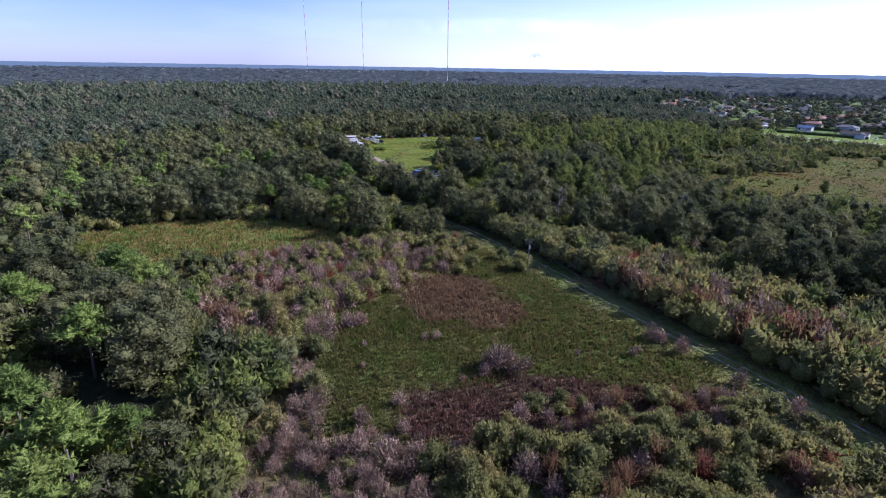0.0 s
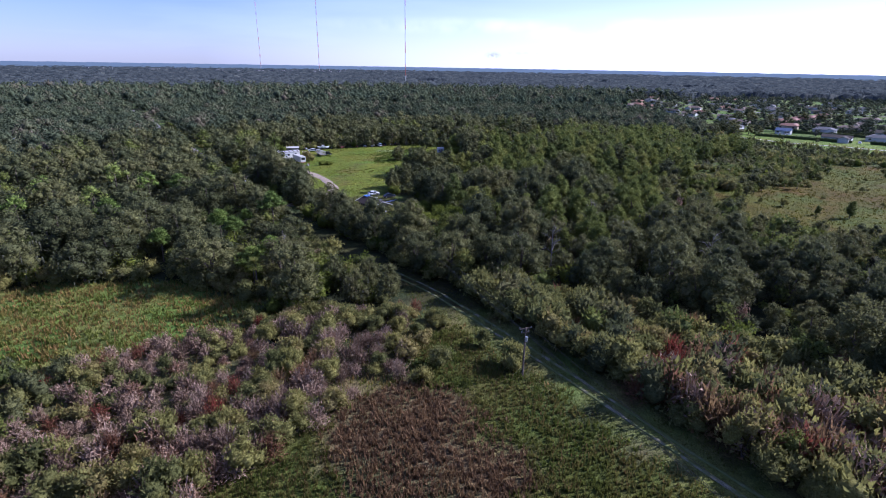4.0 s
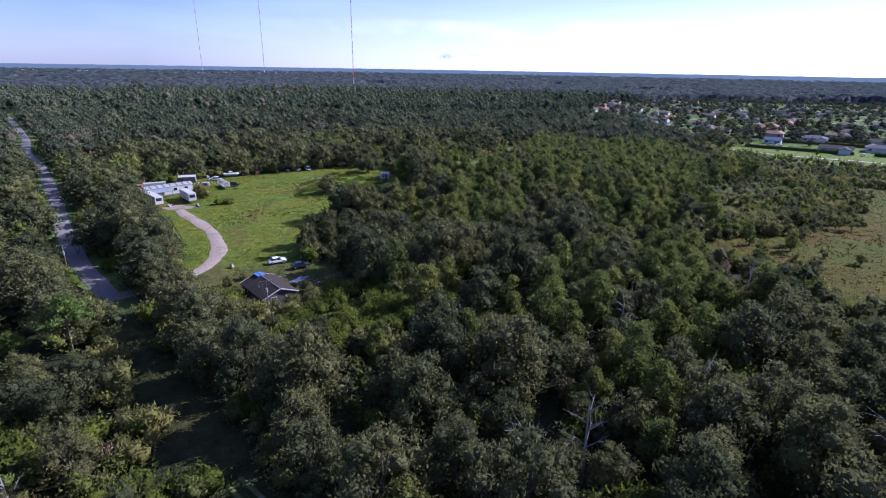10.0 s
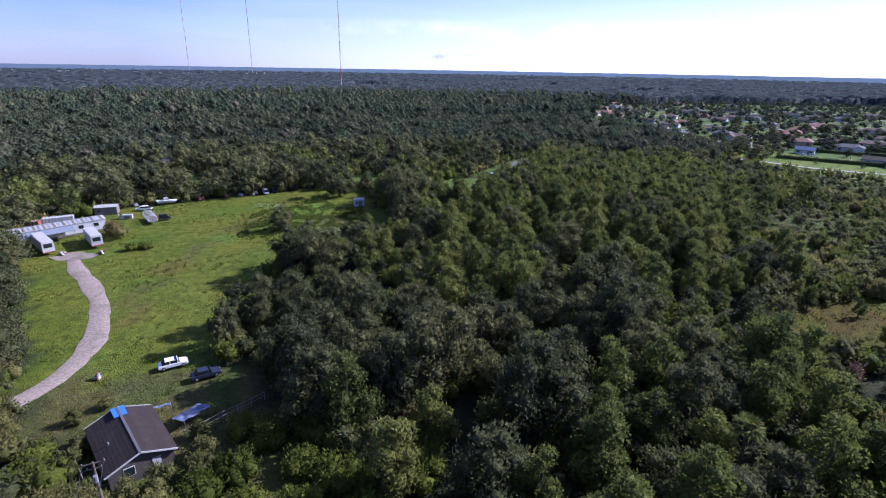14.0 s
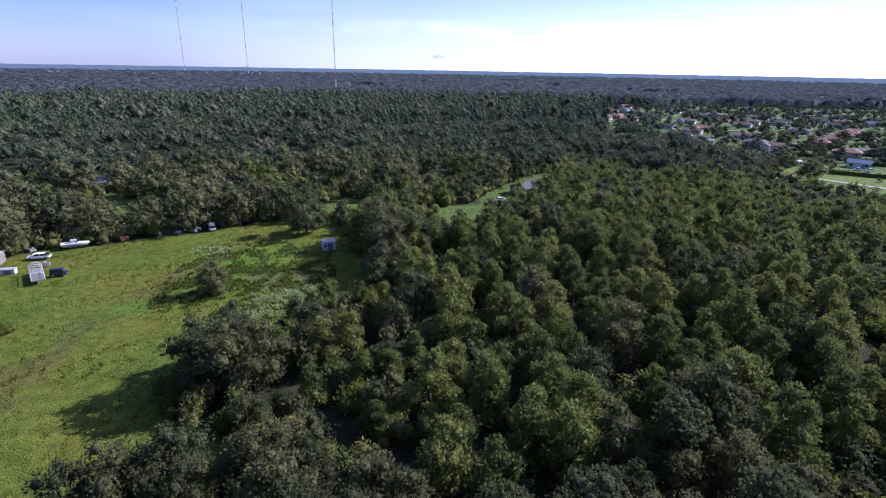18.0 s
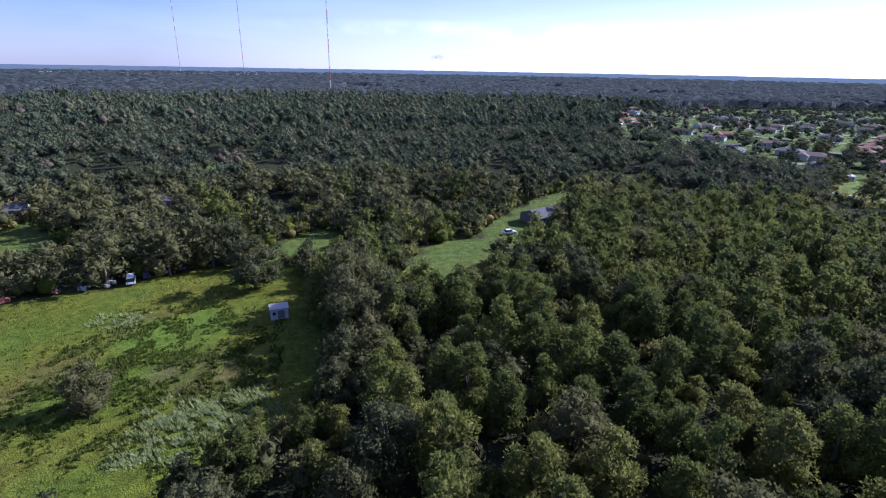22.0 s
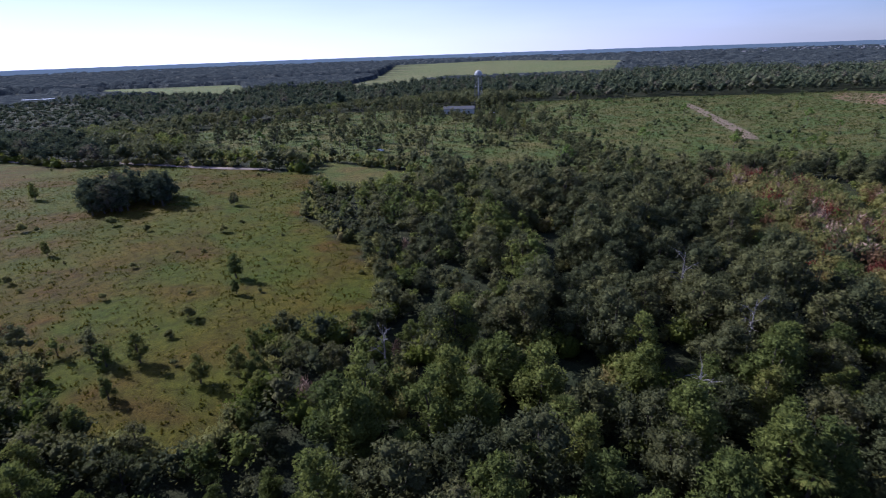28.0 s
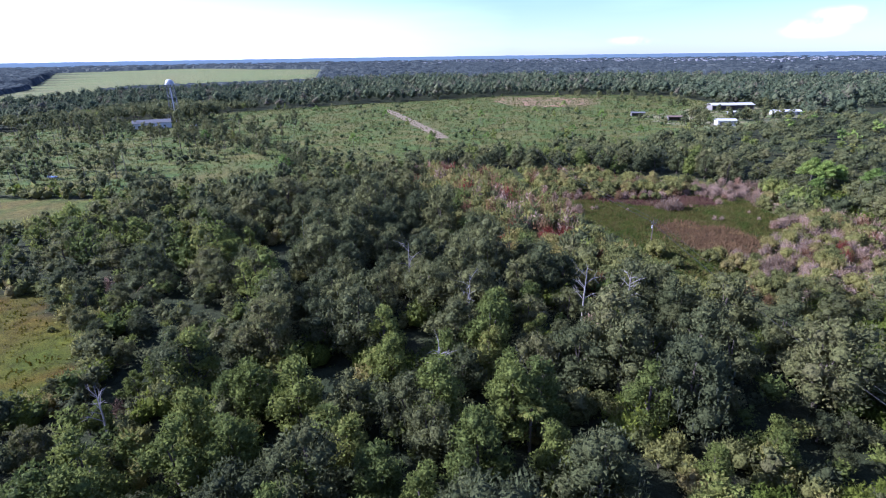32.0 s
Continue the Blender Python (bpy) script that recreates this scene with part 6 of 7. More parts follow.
def house(x, y, turn, w, d, h, rise, wall_mat, roof_mat, hip=True, wing=None, garage=True, label="", group="houses of the estate", name="house"):
    root = thing(name, x, y, 0, turn, label, "house", group)
    part("wall", block(0, 0, -0.3, w, d, h + 0.3), wall_mat, root)
    part("roof", (hip_roof if hip else gable_roof)(w, d, h, rise), roof_mat, root)
    if not hip:
        for s in (-1, 1):
            bm = bmesh.new()
            a = [bm.verts.new((s * (w / 2 - dx), yy, zz)) for dx in (0.0, 0.14) for yy, zz in ((-d / 2, h), (d / 2, h), (0, h + rise))]
            for f in ((0, 1, 2), (5, 4, 3), (0, 3, 4, 1), (1, 4, 5, 2), (2, 5, 3, 0)):
                bm.faces.new([a[i] for i in f])
            part("gable", bm, wall_mat, root)
    if wing:
        ww, wd, wx = wing
        part("wing_wall", block(wx, -d / 2 - wd / 2 + 0.05, -0.3, ww, wd, h + 0.3), wall_mat, root)
        bm = gable_roof(wd + d / 2, ww, h, rise * 0.8)
        bmesh.ops.rotate(bm, verts=bm.verts, cent=(0, 0, 0), matrix=Matrix.Rotation(math.pi / 2, 3, "Z"))
        bmesh.ops.translate(bm, verts=bm.verts, vec=(wx, -d / 2 - wd / 2 + d / 4, 0.06))
        part("wing_roof", bm, roof_mat, root)
        bm = bmesh.new()
        f = [bm.verts.new((wx + a, -d / 2 - wd + b, c)) for b in (0.06, 0.2) for a, c in ((-ww / 2, h), (ww / 2, h), (0, h + rise * 0.8))]
        for q in ((0, 1, 2), (5, 4, 3), (0, 3, 4, 1), (1, 4, 5, 2), (2, 5, 3, 0)):
            bm.faces.new([f[i] for i in q])
        part("gable", bm, wall_mat, root)
        if garage:
            g = part("garage_door", block(wx, -d / 2 - wd + 0.03, 0, min(4.8, ww - 1.2), 0.12, 2.2), M_WHITE, root)
    for s in (-1, 1):
        for k in (-0.32, 0.34):
            if s == -1 and wing and abs(k * w - wing[2]) < wing[0] / 2 + 0.6:
                continue
            plain_window(root, k * w, s * d / 2, 0.9, 1.5, 1.2, "y")
    part("door", block(0.2 * w, -d / 2, 0, 1.0, 0.14, 2.1), M_WEATHER, root)
    return root


# ---------- the housing estate ----------
U, V_ = Vector((0.70, -0.714, 0)), Vector((0.714, 0.70, 0))
BASE = math.atan2(U.y, U.x)
walls = (M_STUCCO, M_WHITE, worn("tan_stucco", (0.42, 0.34, 0.25), 0.9, 0.2, vary=0.1), worn("grey_stucco", (0.46, 0.46, 0.46), 0.9, 0.2, vary=0.1))
models = []
for k, (w, d, wing, wall_m, roof_m, hip, text) in enumerate((
        (17, 9, (6.4, 5, -4.5), walls[0], M_BROWNROOF, True, "single-storey cream house with a brown hipped roof"),
        (16, 9, (6.2, 4.5, 4.5), walls[1], M_GREYROOF, True, "single-storey white house with a grey hipped roof"),
        (15, 9.5, (6.4, 5, -4), walls[2], M_REDROOF, True, "single-storey tan house with a terracotta roof"),
        (18, 9, (6.4, 5.5, 5), walls[3], M_SHINGLE, False, "single-storey grey house with a dark gabled roof"),
        (15, 8.5, None, walls[1], M_BROWNROOF, False, "single-storey white house with a brown gabled roof"),
        (10.5, 6.5, None, walls[1], M_BLUEROOF, False, "small white house with a blue metal roof"))):
    models.append(house(0, 0, 0, w, d, 2.7, 1.9 if hip else 1.6, wall_m, roof_m, hip, wing, True, text))
spots = [(298, 523, 0), (343, 534, 2), (324, 493, 2), (294, 455, 5), (335, 464, 1), (306, 414, 3), (337, 412, 1), (403, 437, 1), (418, 410, 0), (417, 383, 0), (298, 540, 1), (381, 560, 2), (422, 587, 2), (488, 553, 1), (456, 560, 0),
         (596, 567, 1), (527, 483, 0), (619, 471, 1), (317, 630, 2), (316, 576, 4), (402, 756, 1), (544, 869, 1), (604, 960, 1), (362, 546, 2), (402, 576, 2), (441, 604, 2)]
town_rng = random.Random(17)
used = list(spots)
for i in range(-12, 16):
    for j in range(0, 15):
        p = Vector((322, 430, 0)) + U * (i * 25 + town_rng.uniform(-4, 4)) + V_ * (j * 34 + (9 if j % 2 else 0))
        if not inside(TOWN, np.array(p.x), np.array(p.y)) or inside(WESTLAWN, np.array(p.x), np.array(p.y)) or town_rng.random() < 0.66 or p.y > 800 and town_rng.random() < 0.4:
            continue
        if all(math.hypot(p.x - a, p.y - b) > 22 for a, b, _ in used):
            used.append((p.x, p.y, town_rng.choice((0, 0, 1, 1, 2, 3, 4))))
used.sort(key=lambda p: math.hypot(p[0] - 270, p[1] - 380))
first = set()
for a, b, k in used[:130]:
    turn = BASE + town_rng.choice((0, math.pi)) + town_rng.uniform(-0.06, 0.06)
    if k not in first:
        models[k].matrix_world = Matrix.LocRotScale((a, b, 0), Euler((0, 0, turn)), None)
        first.add(k)
    else:
        copy_thing(models[k], Matrix.LocRotScale((a, b, 0), Euler((0, 0, turn)), None))
for j in range(0, 14, 2):
    o = Vector((322, 430, 0)) + V_ * (j * 34 + 24)
    line = [tuple((o + U * s)[:2]) for s in range(-300, 380, 20)]
    line = [p for p in line if inside(TOWN, np.array(p[0]), np.array(p[1]))]
    if len(line) > 3:
        ribbon("street", line, 6.5, 0.10, M_ASPHALT, "grey residential street between the houses", "road", 0.05, seed=30 + j)
ribbon("footpath", [(222, 452), (242, 428), (257, 403), (283, 384), (302, 367), (330, 338), (350, 318)], 2.4, 0.09, M_CONCRETE, "pale path along the edge of the lawns", "path", 0.1, seed=50)
ribbon("lane", [(430, 236), (395, 228), (368, 203), (316, 176), (285, 161), (262, 146)], 4.0, 0.07, M_GRAVEL, "pale lane at the far edge of the savanna", "road", 0.4, seed=51)


def hedge(x0, y0, x1, y1, h=1.8, w=1.6):
    """A clipped hedge: a bevelled body with a skin of leaf sprays."""
    L, a = math.hypot(x1 - x0, y1 - y0), math.atan2(y1 - y0, x1 - x0)
    root = thing("hedge", (x0 + x1) / 2, (y0 + y1) / 2, 0, a, "long dark-green clipped hedge between lawns", "hedge", "hedges of the estate")
    part("body", block(0, 0, -0.1, L, w, h, 0.3), M_HEDGE, root)
    r, sh = np.random.RandomState(int(x0 + y0)), Shape()
    n = int(L * 5)
    at = np.stack([r.uniform(-L / 2, L / 2, n), r.uniform(-w / 2, w / 2, n), h - 0.1 + r.uniform(-0.1, 0.25, n)], 1)
    sprays(r, at, np.tile((0, 0, 1.0), (n, 1)), 0.7, 1.0, 0.2, 0.8, 0, sh)
    v, f, _ = sh.done()
    o = new("leaves", mesh_of("leaves", v, f, [M_HEDGE]))
    o.parent = root


for a, b, c, d in ((282, 424, 308, 402), (262, 441, 282, 424), (318, 398, 372, 344), (300, 470, 326, 444), (330, 448, 360, 418), (345, 462, 400, 408), (364, 410, 398, 376), (290, 497, 316, 470), (330, 500, 372, 458), (392, 470, 440, 424), (420, 486, 470, 440), (360, 500, 388, 474), (312, 545, 340, 517), (404, 396, 440, 360), (450, 500, 500, 452), (268, 452, 290, 476)):
    hedge(a, b, c, d)


def town_trees():
    x, y, a, b = scatter(12.5, 220, 860, 270, 960, 301)
    keep = inside(TOWN, x, y) & ~inside(WESTLAWN, x, y) & (a > 0.12 + 0.3 * (waves(x, y, 70, 303) > 0.6))
    for hx, hy, _ in used[:130]:
        keep &= np.hypot(x - hx, y - hy) > 9.5
    x, y, a, b = x[keep], y[keep], a[keep], b[keep]
    near = np.hypot(x - 300, y - 440) < 90
    for lod, s in ((1, near), (2, ~near)):
        plant_stuff("oak_tree", lod, x[s], y[s], np.full(s.sum(), -0.1), 0.55 + 0.85 * b[s] ** 1.2, np.full(s.sum(), 0.66), ("garden_trees", "round dark garden trees between the houses"), M_GARDEN)
    # thin pines on the open ground beyond
    x, y, a, b = scatter(24, 380, 720, 640, 940, 302)
    keep = inside(TOWN, x, y) & (a > 0.3)
    plant_stuff("pine_tree", 2, x[keep], y[keep], np.full(keep.sum(), -0.1), 0.4 + 0.35 * b[keep], np.full(keep.sum(), 1.0), ("garden_trees", "round dark garden trees between the houses"), M_GARDEN)


town_trees()
for bx, by, bs in ((262, 450, 1.0), (268, 446, 0.85), (350, 334, 1.2), (358, 328, 1.15), (366, 338, 1.25), (354, 346, 1.1), (374, 332, 1.15), (366, 350, 1.2), (344, 342, 0.8), (248, 462, 0.8), (236, 468, 0.9), (240, 480, 0.95), (228, 476, 0.9), (254, 478, 0.85), (410, 284, 0.45), (420, 288, 0.45), (404, 292, 0.45), (432, 296, 0.45), (284, 404, 0.35), (268, 418, 0.3)):
    plant_stuff("oak_tree", 1, np.array([bx]), np.array([by]), np.array([-0.3]), np.array([bs]), np.array([0.8]), ("garden_trees", "round dark garden trees between the houses"))
flush_stuff()

# broad old oaks that stand over the gardens
OLD_OAKS = [(234, 423, 1.6), (219, 444, 1.5), (232, 448, 1.35), (245, 456, 1.5), (256, 461, 1.3), (231, 484, 1.5), (226, 512, 1.4), (270, 484, 1.3), (320, 541, 1.5), (332, 530, 1.4), (312, 548, 1.5), (340, 518, 1.3), (348, 480, 1.2), (395, 548, 1.5), (408, 540, 1.4), (384, 556, 1.4), (440, 470, 1.3), (470, 520, 1.5), (500, 500, 1.4), (520, 440, 1.5), (360, 610, 1.6), (420, 640, 1.6), (460, 420, 1.3), (300, 585, 1.4)]
for bx, by, bs in OLD_OAKS:
    plant_thing("oak_tree", bx, by, -0.1, bs, bx, 0.62, None, "broad round dark oak shading the gardens")

# ---------- vehicles ----------


def car(x, y, turn, paint, label, name="car", length=4.6, width=1.8, van=False):
    root = thing(name, x, y, 0, turn, label, "car")
    L, h = length / 2, width / 2
    low = [(-L, 0.38), (-L + 0.05, 0.78), (-L + 0.5, 0.88), (L - 1.2, 0.88), (L - 0.12, 0.74), (L, 0.45), (L - 0.1, 0.3), (-L + 0.1, 0.3)]
    bm = prism(low, -h, h)
    bmesh.ops.bevel(bm, geom=list(bm.edges), offset=0.07, segments=2, affect="EDGES")
    part("body", bm, paint, root)
    if van:
        cab = [(-L + 0.1, 0.85), (-L + 0.2, 1.75), (L - 1.3, 1.75), (L - 0.6, 0.85)]
    else:
        cab = [(-L + 0.55, 0.85), (-L + 1.15, 1.40), (L - 2.1, 1.42), (L - 1.25, 0.85)]
    bm = prism(cab, -h + 0.12, h - 0.12)
    bmesh.ops.bevel(bm, geom=list(bm.edges), offset=0.06, segments=2, affect="EDGES")
    part("cabin", bm, M_GLASS, root, "dark car windows")
    (x0, z0), (x1, z1) = cab[1], cab[2]
    part("roof_panel", block((x0 + x1) / 2, 0, z1 - 0.03, x1 - x0 + 0.05, width - 0.4, 0.06, 0.02), paint, root)
    for px_ in (cab[0][0] + 0.3, (x0 + x1) / 2, cab[3][0] - 0.35):
        if van or px_ != cab[0][0] + 0.3:
            part("pillar", block(px_, 0, 0.85, 0.12, width - 0.2, z1 - 0.9, 0.0), paint, root)
    for sx in (-L + 0.8, L - 0.85):
        for sy in (-h + 0.1, h - 0.1):
            t = part("wheel", rod((sx, sy - 0.11, 0.32), (sx, sy + 0.11, 0.32), 0.32, 14), M_RUBBER, root)
            part("rim", rod((sx, sy - 0.12, 0.32), (sx, sy + 0.12, 0.32), 0.19, 10), M_STEEL, t)
    for sy in (-0.6, 0.6):
        part("headlight", block(L - 0.06, sy, 0.55, 0.08, 0.35, 0.14, 0.02), M_STEEL, root)
        part("tail_light", block(-L + 0.04, sy, 0.6, 0.08, 0.3, 0.14, 0.02), M_LAMP, root)
    return root


car(-16.0, 240.6, 0.42, M_CARWHITE, "white saloon car parked on the mown grass")
car(-9.8, 236.8, 0.42, M_CARDARK, "dark car in the shade beside the white one")
car(-119.4, 328.8, 2.10, M_CARDARK, "black car standing on the asphalt lane")
car(-22.4, 368, 1.9, M_CARWHITE, "old white van at the edge of the woods", "van", 4.9, 1.9, True)
car(-17.6, 373.6, 2.3, M_CARWHITE, "pale car parked at the edge of the woods")
car(-14.2, 375.4, 2.2, M_CARDARK, "dark car parked at the edge of the woods")
car(-20.2, 371.2, 2.0, M_CARDARK, "dark car between others under the trees")
car(76, 396.2, 0.2, M_CARWHITE, "white car beside a house among the trees")
for cx, cy, ct in ((352, 322, 0.4), (346, 330, 1.2), (312, 400, 0.8), (286, 447, 0.0), (290, 444, 0.0), (372, 308, 0.1)):
    car(cx, cy, ct, M_CARWHITE, "pale car parked near the estate houses")


def pickup(x, y, turn):
    root = car(x, y, turn, M_CARWHITE, "white pickup truck parked in the field", "pickup_truck", 5.2, 1.9)
    part("load_bed", block(-1.55, 0, 0.86, 1.9, 1.7, 0.10), M_RUBBER, root)


pickup(-59, 345.5, 3.3)


def trailer(x, y, turn, L, w, h, label, dark_end=True):
    """A box trailer on wheels with ribbed sides and a rear door."""
    root = thing("box_trailer", x, y, 0, turn, label, "trailer", "trailers in the yard")
    part("body", block(0, 0, 0.7, L, w, h, 0.08), M_WHITE, root)
    part("chassis", block(0, 0, 0.5, L * 0.96, w * 0.6, 0.2), M_RUBBER, root)
    part("roof_skin", block(0, 0, 0.7 + h - 0.02, L - 0.3, w - 0.3, 0.06), M_METALROOF, root)
    for k in range(int(L / 1.2)):
        part("rib", block(-L / 2 + 0.6 + 1.2 * k, 0, 0.8, 0.08, w + 0.06, h - 0.2), M_METALROOF, root)
    if dark_end:
        part("rear_window", block(L / 2, 0, 0.7 + h * 0.42, 0.08, w * 0.7, h * 0.4, 0.02), M_GLASS, root)
        part("bumper", block(L / 2 + 0.1, 0, 0.55, 0.2, w, 0.3, 0.04), M_RUSTSTEEL, root)
    for sx in (-L * 0.25, -L * 0.13):
        for sy in (-w / 2 + 0.12, w / 2 - 0.12):
            t = part("wheel", rod((sx, sy - 0.12, 0.45), (sx, sy + 0.12, 0.45), 0.45, 12), M_RUBBER, root)
            part("rim", rod((sx, sy - 0.13, 0.45), (sx, sy + 0.13, 0.45), 0.24, 8), M_STEEL, t)
    return root


trailer(-69.3, 305.2, math.atan2(-0.77, 0.64), 11.5, 2.7, 2.8, "long white box trailer with a dark end window")
trailer(-58.8, 309.5, math.atan2(-0.82, 0.57), 10.0, 2.7, 2.8, "white camper trailer with a dark end window")


def mobile_home(x, y, turn):
    root = thing("mobile_home", x, y, 0, turn, "long white mobile home with a ribbed metal roof", "mobile home")
    L, w, h = 24.0, 5.2, 2.9
    part("wall", block(0, 0, 0.4, L, w, h), M_WHITE, root)
    part("skirting", block(0, 0, -0.1, L - 0.2, w - 0.2, 0.6), M_WEATHER, root)
    part("roof", gable_roof(L, w, 0.4 + h, 0.5, 0.2), M_METALROOF, root)
    for k in range(20):
        bm = gable_roof(0.35, w, 0.4 + h + 0.07, 0.5, 0.18, 0.12)
        bmesh.ops.translate(bm, verts=bm.verts, vec=(-L / 2 + 0.9 + 1.17 * k, 0, 0))
        part("roof_strip", bm, M_WEATHER if k % 2 else M_STEEL, root)
    for k in range(6):
        window(root, -L / 2 + 2 + 3.9 * k, -w / 2, 1.5, 1.2, 1.0, "y")
    part("door", block(1.0, -w / 2, 0.5, 0.9, 0.12, 2.0), M_WEATHER, root)
    bm = block(-3.0, -w / 2 - 2.0, 2.9, 13.0, 4.2, 0.12)
    bmesh.ops.rotate(bm, verts=bm.verts, cent=(-3, -w / 2, 2.9), matrix=Matrix.Rotation(0.12, 3, "X"))
    part("porch_roof", bm, M_PORCH, root, "blue-grey metal porch roof")
    for px_ in (-9.0, -5.0, -1.0, 3.0):
        part("porch_post", rod((px_, -w / 2 - 3.9, 0), (px_, -w / 2 - 3.9, 2.6), 0.06), M_WEATHER, root)
    return root


mobile_home(-72.2, 317.6, math.atan2(13, 16))


def container(x, y, turn, L, mat, label):
    root = thing("shipping_container", x, y, 0, turn, label, "container", "containers in the yard")
    part("body", block(0, 0, 0.05, L, 2.4, 2.5, 0.05), mat, root)
    for k in range(int(L / 0.8)):
        part("rib", block(-L / 2 + 0.5 + 0.8 * k, 0, 0.15, 0.22, 2.5, 2.45), M_METALROOF if mat is M_RUSTSTEEL else mat, root)
    part("door", block(L / 2, 0, 0.2, 0.08, 2.2, 2.2), mat, root)


container(-85.5, 325.2, 0.12, 9.5, M_RUSTSTEEL, "rust-red container with pale ribs")
container(-77.6, 329.4, 0.42, 8.0, M_WHITE, "white container behind the mobile home")


def shed(x, y, turn, w, d, h, wall_mat, roof_mat, label, rise=0.5, name="shed"):
    root = thing(name, x, y, 0, turn, label, "shed")
    part("wall", block(0, 0, -0.1, w, d, h + 0.1), wall_mat, root)
    part("roof", gable_roof(w, d, h, rise, 0.18, 0.08), roof_mat, root)
    for s in (-1, 1):
        bm = bmesh.new()
        a = [bm.verts.new((s * (w / 2 - dx), yy, zz)) for dx in (0, 0.1) for yy, zz in ((-d / 2, h), (d / 2, h), (0, h + rise))]
        for f in ((0, 1, 2), (5, 4, 3), (0, 3, 4, 1), (1, 4, 5, 2), (2, 5, 3, 0)):
            bm.faces.new([a[i] for i in f])
        part("gable", bm, wall_mat, root)
    part("door", block(0.1 * w, -d / 2, 0, min(1.6, w * 0.4), 0.1, h * 0.8), M_WEATHER, root)
    part("window", block(-0.3 * w, -d / 2, 1.0, 0.6, 0.1, 0.6), M_GLASS, root)
    return root


shed(14.0, 346.0, 0.25, 3.4, 2.6, 2.3, M_WHITE, M_METALROOF, "small white shed at the edge of the field")
shed(-69.3, 342.6, 0.2, 6.5, 4.0, 2.4, M_WEATHER, M_METALROOF, "weathered open-fronted shed under the trees")
shed(-60.6, 335.2, 0.1, 3.8, 1.4, 1.2, M_WHITE, M_METALROOF, "low white box by the yard", 0.15, "storage_box")
shed(263.3, 463.5, 0.3, 4.5, 3.5, 2.4, M_WHITE, M_METALROOF, "white garden shed beside dark trees")


def boat(x, y, turn, label, L=6.5):
    root = thing("boat", x, y, 0, turn, label, "boat", "boats in the field")
    bm = bmesh.new()
    rows = []
    for u in (0, 0.25, 0.5, 0.75, 0.92, 1.0):
        w = 1.15 * (1 - max(0, (u - 0.45) / 0.55) ** 2) + 0.02
        rows.append([bm.verts.new((L * (u - 0.5), s * w * k, z)) for s, k, z in ((-1, 1, 1.45), (-1, 0.75, 0.85), (1, 0.75, 0.85), (1, 1, 1.45))])
    for a, b in zip(rows, rows[1:]):
        for k in range(3):
            bm.faces.new((a[k], a[k + 1], b[k + 1], b[k]))
        bm.faces.new((a[3], a[0], b[0], b[3]))
    bm.faces.new(rows[0])
    part("hull", bm, M_CARWHITE, root)
    part("console", block(-0.3, 0, 1.4, 1.6, 1.2, 0.9, 0.15), M_WHITE, root)
    part("windscreen", block(0.6, 0, 1.6, 0.1, 1.4, 0.6, 0.02), M_GLASS, root)
    part("trailer_frame", block(0, 0, 0.45, L * 0.9, 1.2, 0.15), M_STEEL, root)
    for sy in (-0.9, 0.9):
        part("wheel", rod((-0.6, sy - 0.1, 0.32), (-0.6, sy + 0.1, 0.32), 0.32, 12), M_RUBBER, root)




def hooped_trailer(x, y, turn):
    """A long farm trailer with pale hoops over a dark bed."""
    root = thing("hooped_trailer", x, y, 0, turn, "grey trailer frame with pale hoops over a dark bed", "trailer")
    L, w = 8.6, 2.5
    part("bed", block(0, 0, 0.75, L, w, 0.22, 0.02), M_WEATHER, root)
    for k in range(6):
        u = -L / 2 + 0.4 + (L - 0.8) * k / 5
        pts = [(u, -w / 2, 0.9), (u, -w / 2, 2.2), (u, -w / 4, 2.7), (u, w / 4, 2.7), (u, w / 2, 2.2), (u, w / 2, 0.9)]
        bm = bmesh.new()
        for p, q in zip(pts, pts[1:]):
            rod(p, q, 0.10, 6, bm=bm)
        part("hoop", bm, M_WHITE, root)
    for s in (-1, 1):
        part("side_rail", rod((-L / 2, s * w / 2, 1.5), (L / 2, s * w / 2, 1.5), 0.06), M_STEEL, root)
        for u in (-1.6, -0.6):
            part("wheel", rod((u, s * (w / 2 - 0.3), 0.42), (u, s * (w / 2 - 0.02), 0.42), 0.42, 14), M_RUBBER, root)
    part("drawbar", rod((L / 2, 0, 0.8), (L / 2 + 1.4, 0, 0.55), 0.07), M_STEEL, root)


hooped_trailer(-51.8, 331.2, -1.03)
boat(-54.2, 353.8, 0.4, "white boat hull lying by the tree line")
car(-48.0, 332.8, 0.3, M_CARDARK, "small dark jeep parked beside the hooped trailer", "jeep", 3.6, 1.7, True)


def junk(x, y, s, label):
    """A heap of discarded panels and bins."""
    root = thing("scrap_heap", x, y, 0, x, label, "scrap", "scrap along the tree line")
    r = random.Random(int(x * 10))
    for k in range(5):
        part("panel" if k % 2 else "drum", block(r.uniform(-s, s), r.uniform(-s, s), 0, r.uniform(0.5, 1.2), r.uniform(0.4, 0.9), r.uniform(0.3, 1.0), 0.04, r.uniform(0, 3)) if k % 2 else rod((r.uniform(-s, s), r.uniform(-s, s), 0), (r.uniform(-s, s), 0, 0.85), 0.3, 10), r.choice((M_WHITE, M_WEATHER, M_STEEL, M_RUSTSTEEL)), root)


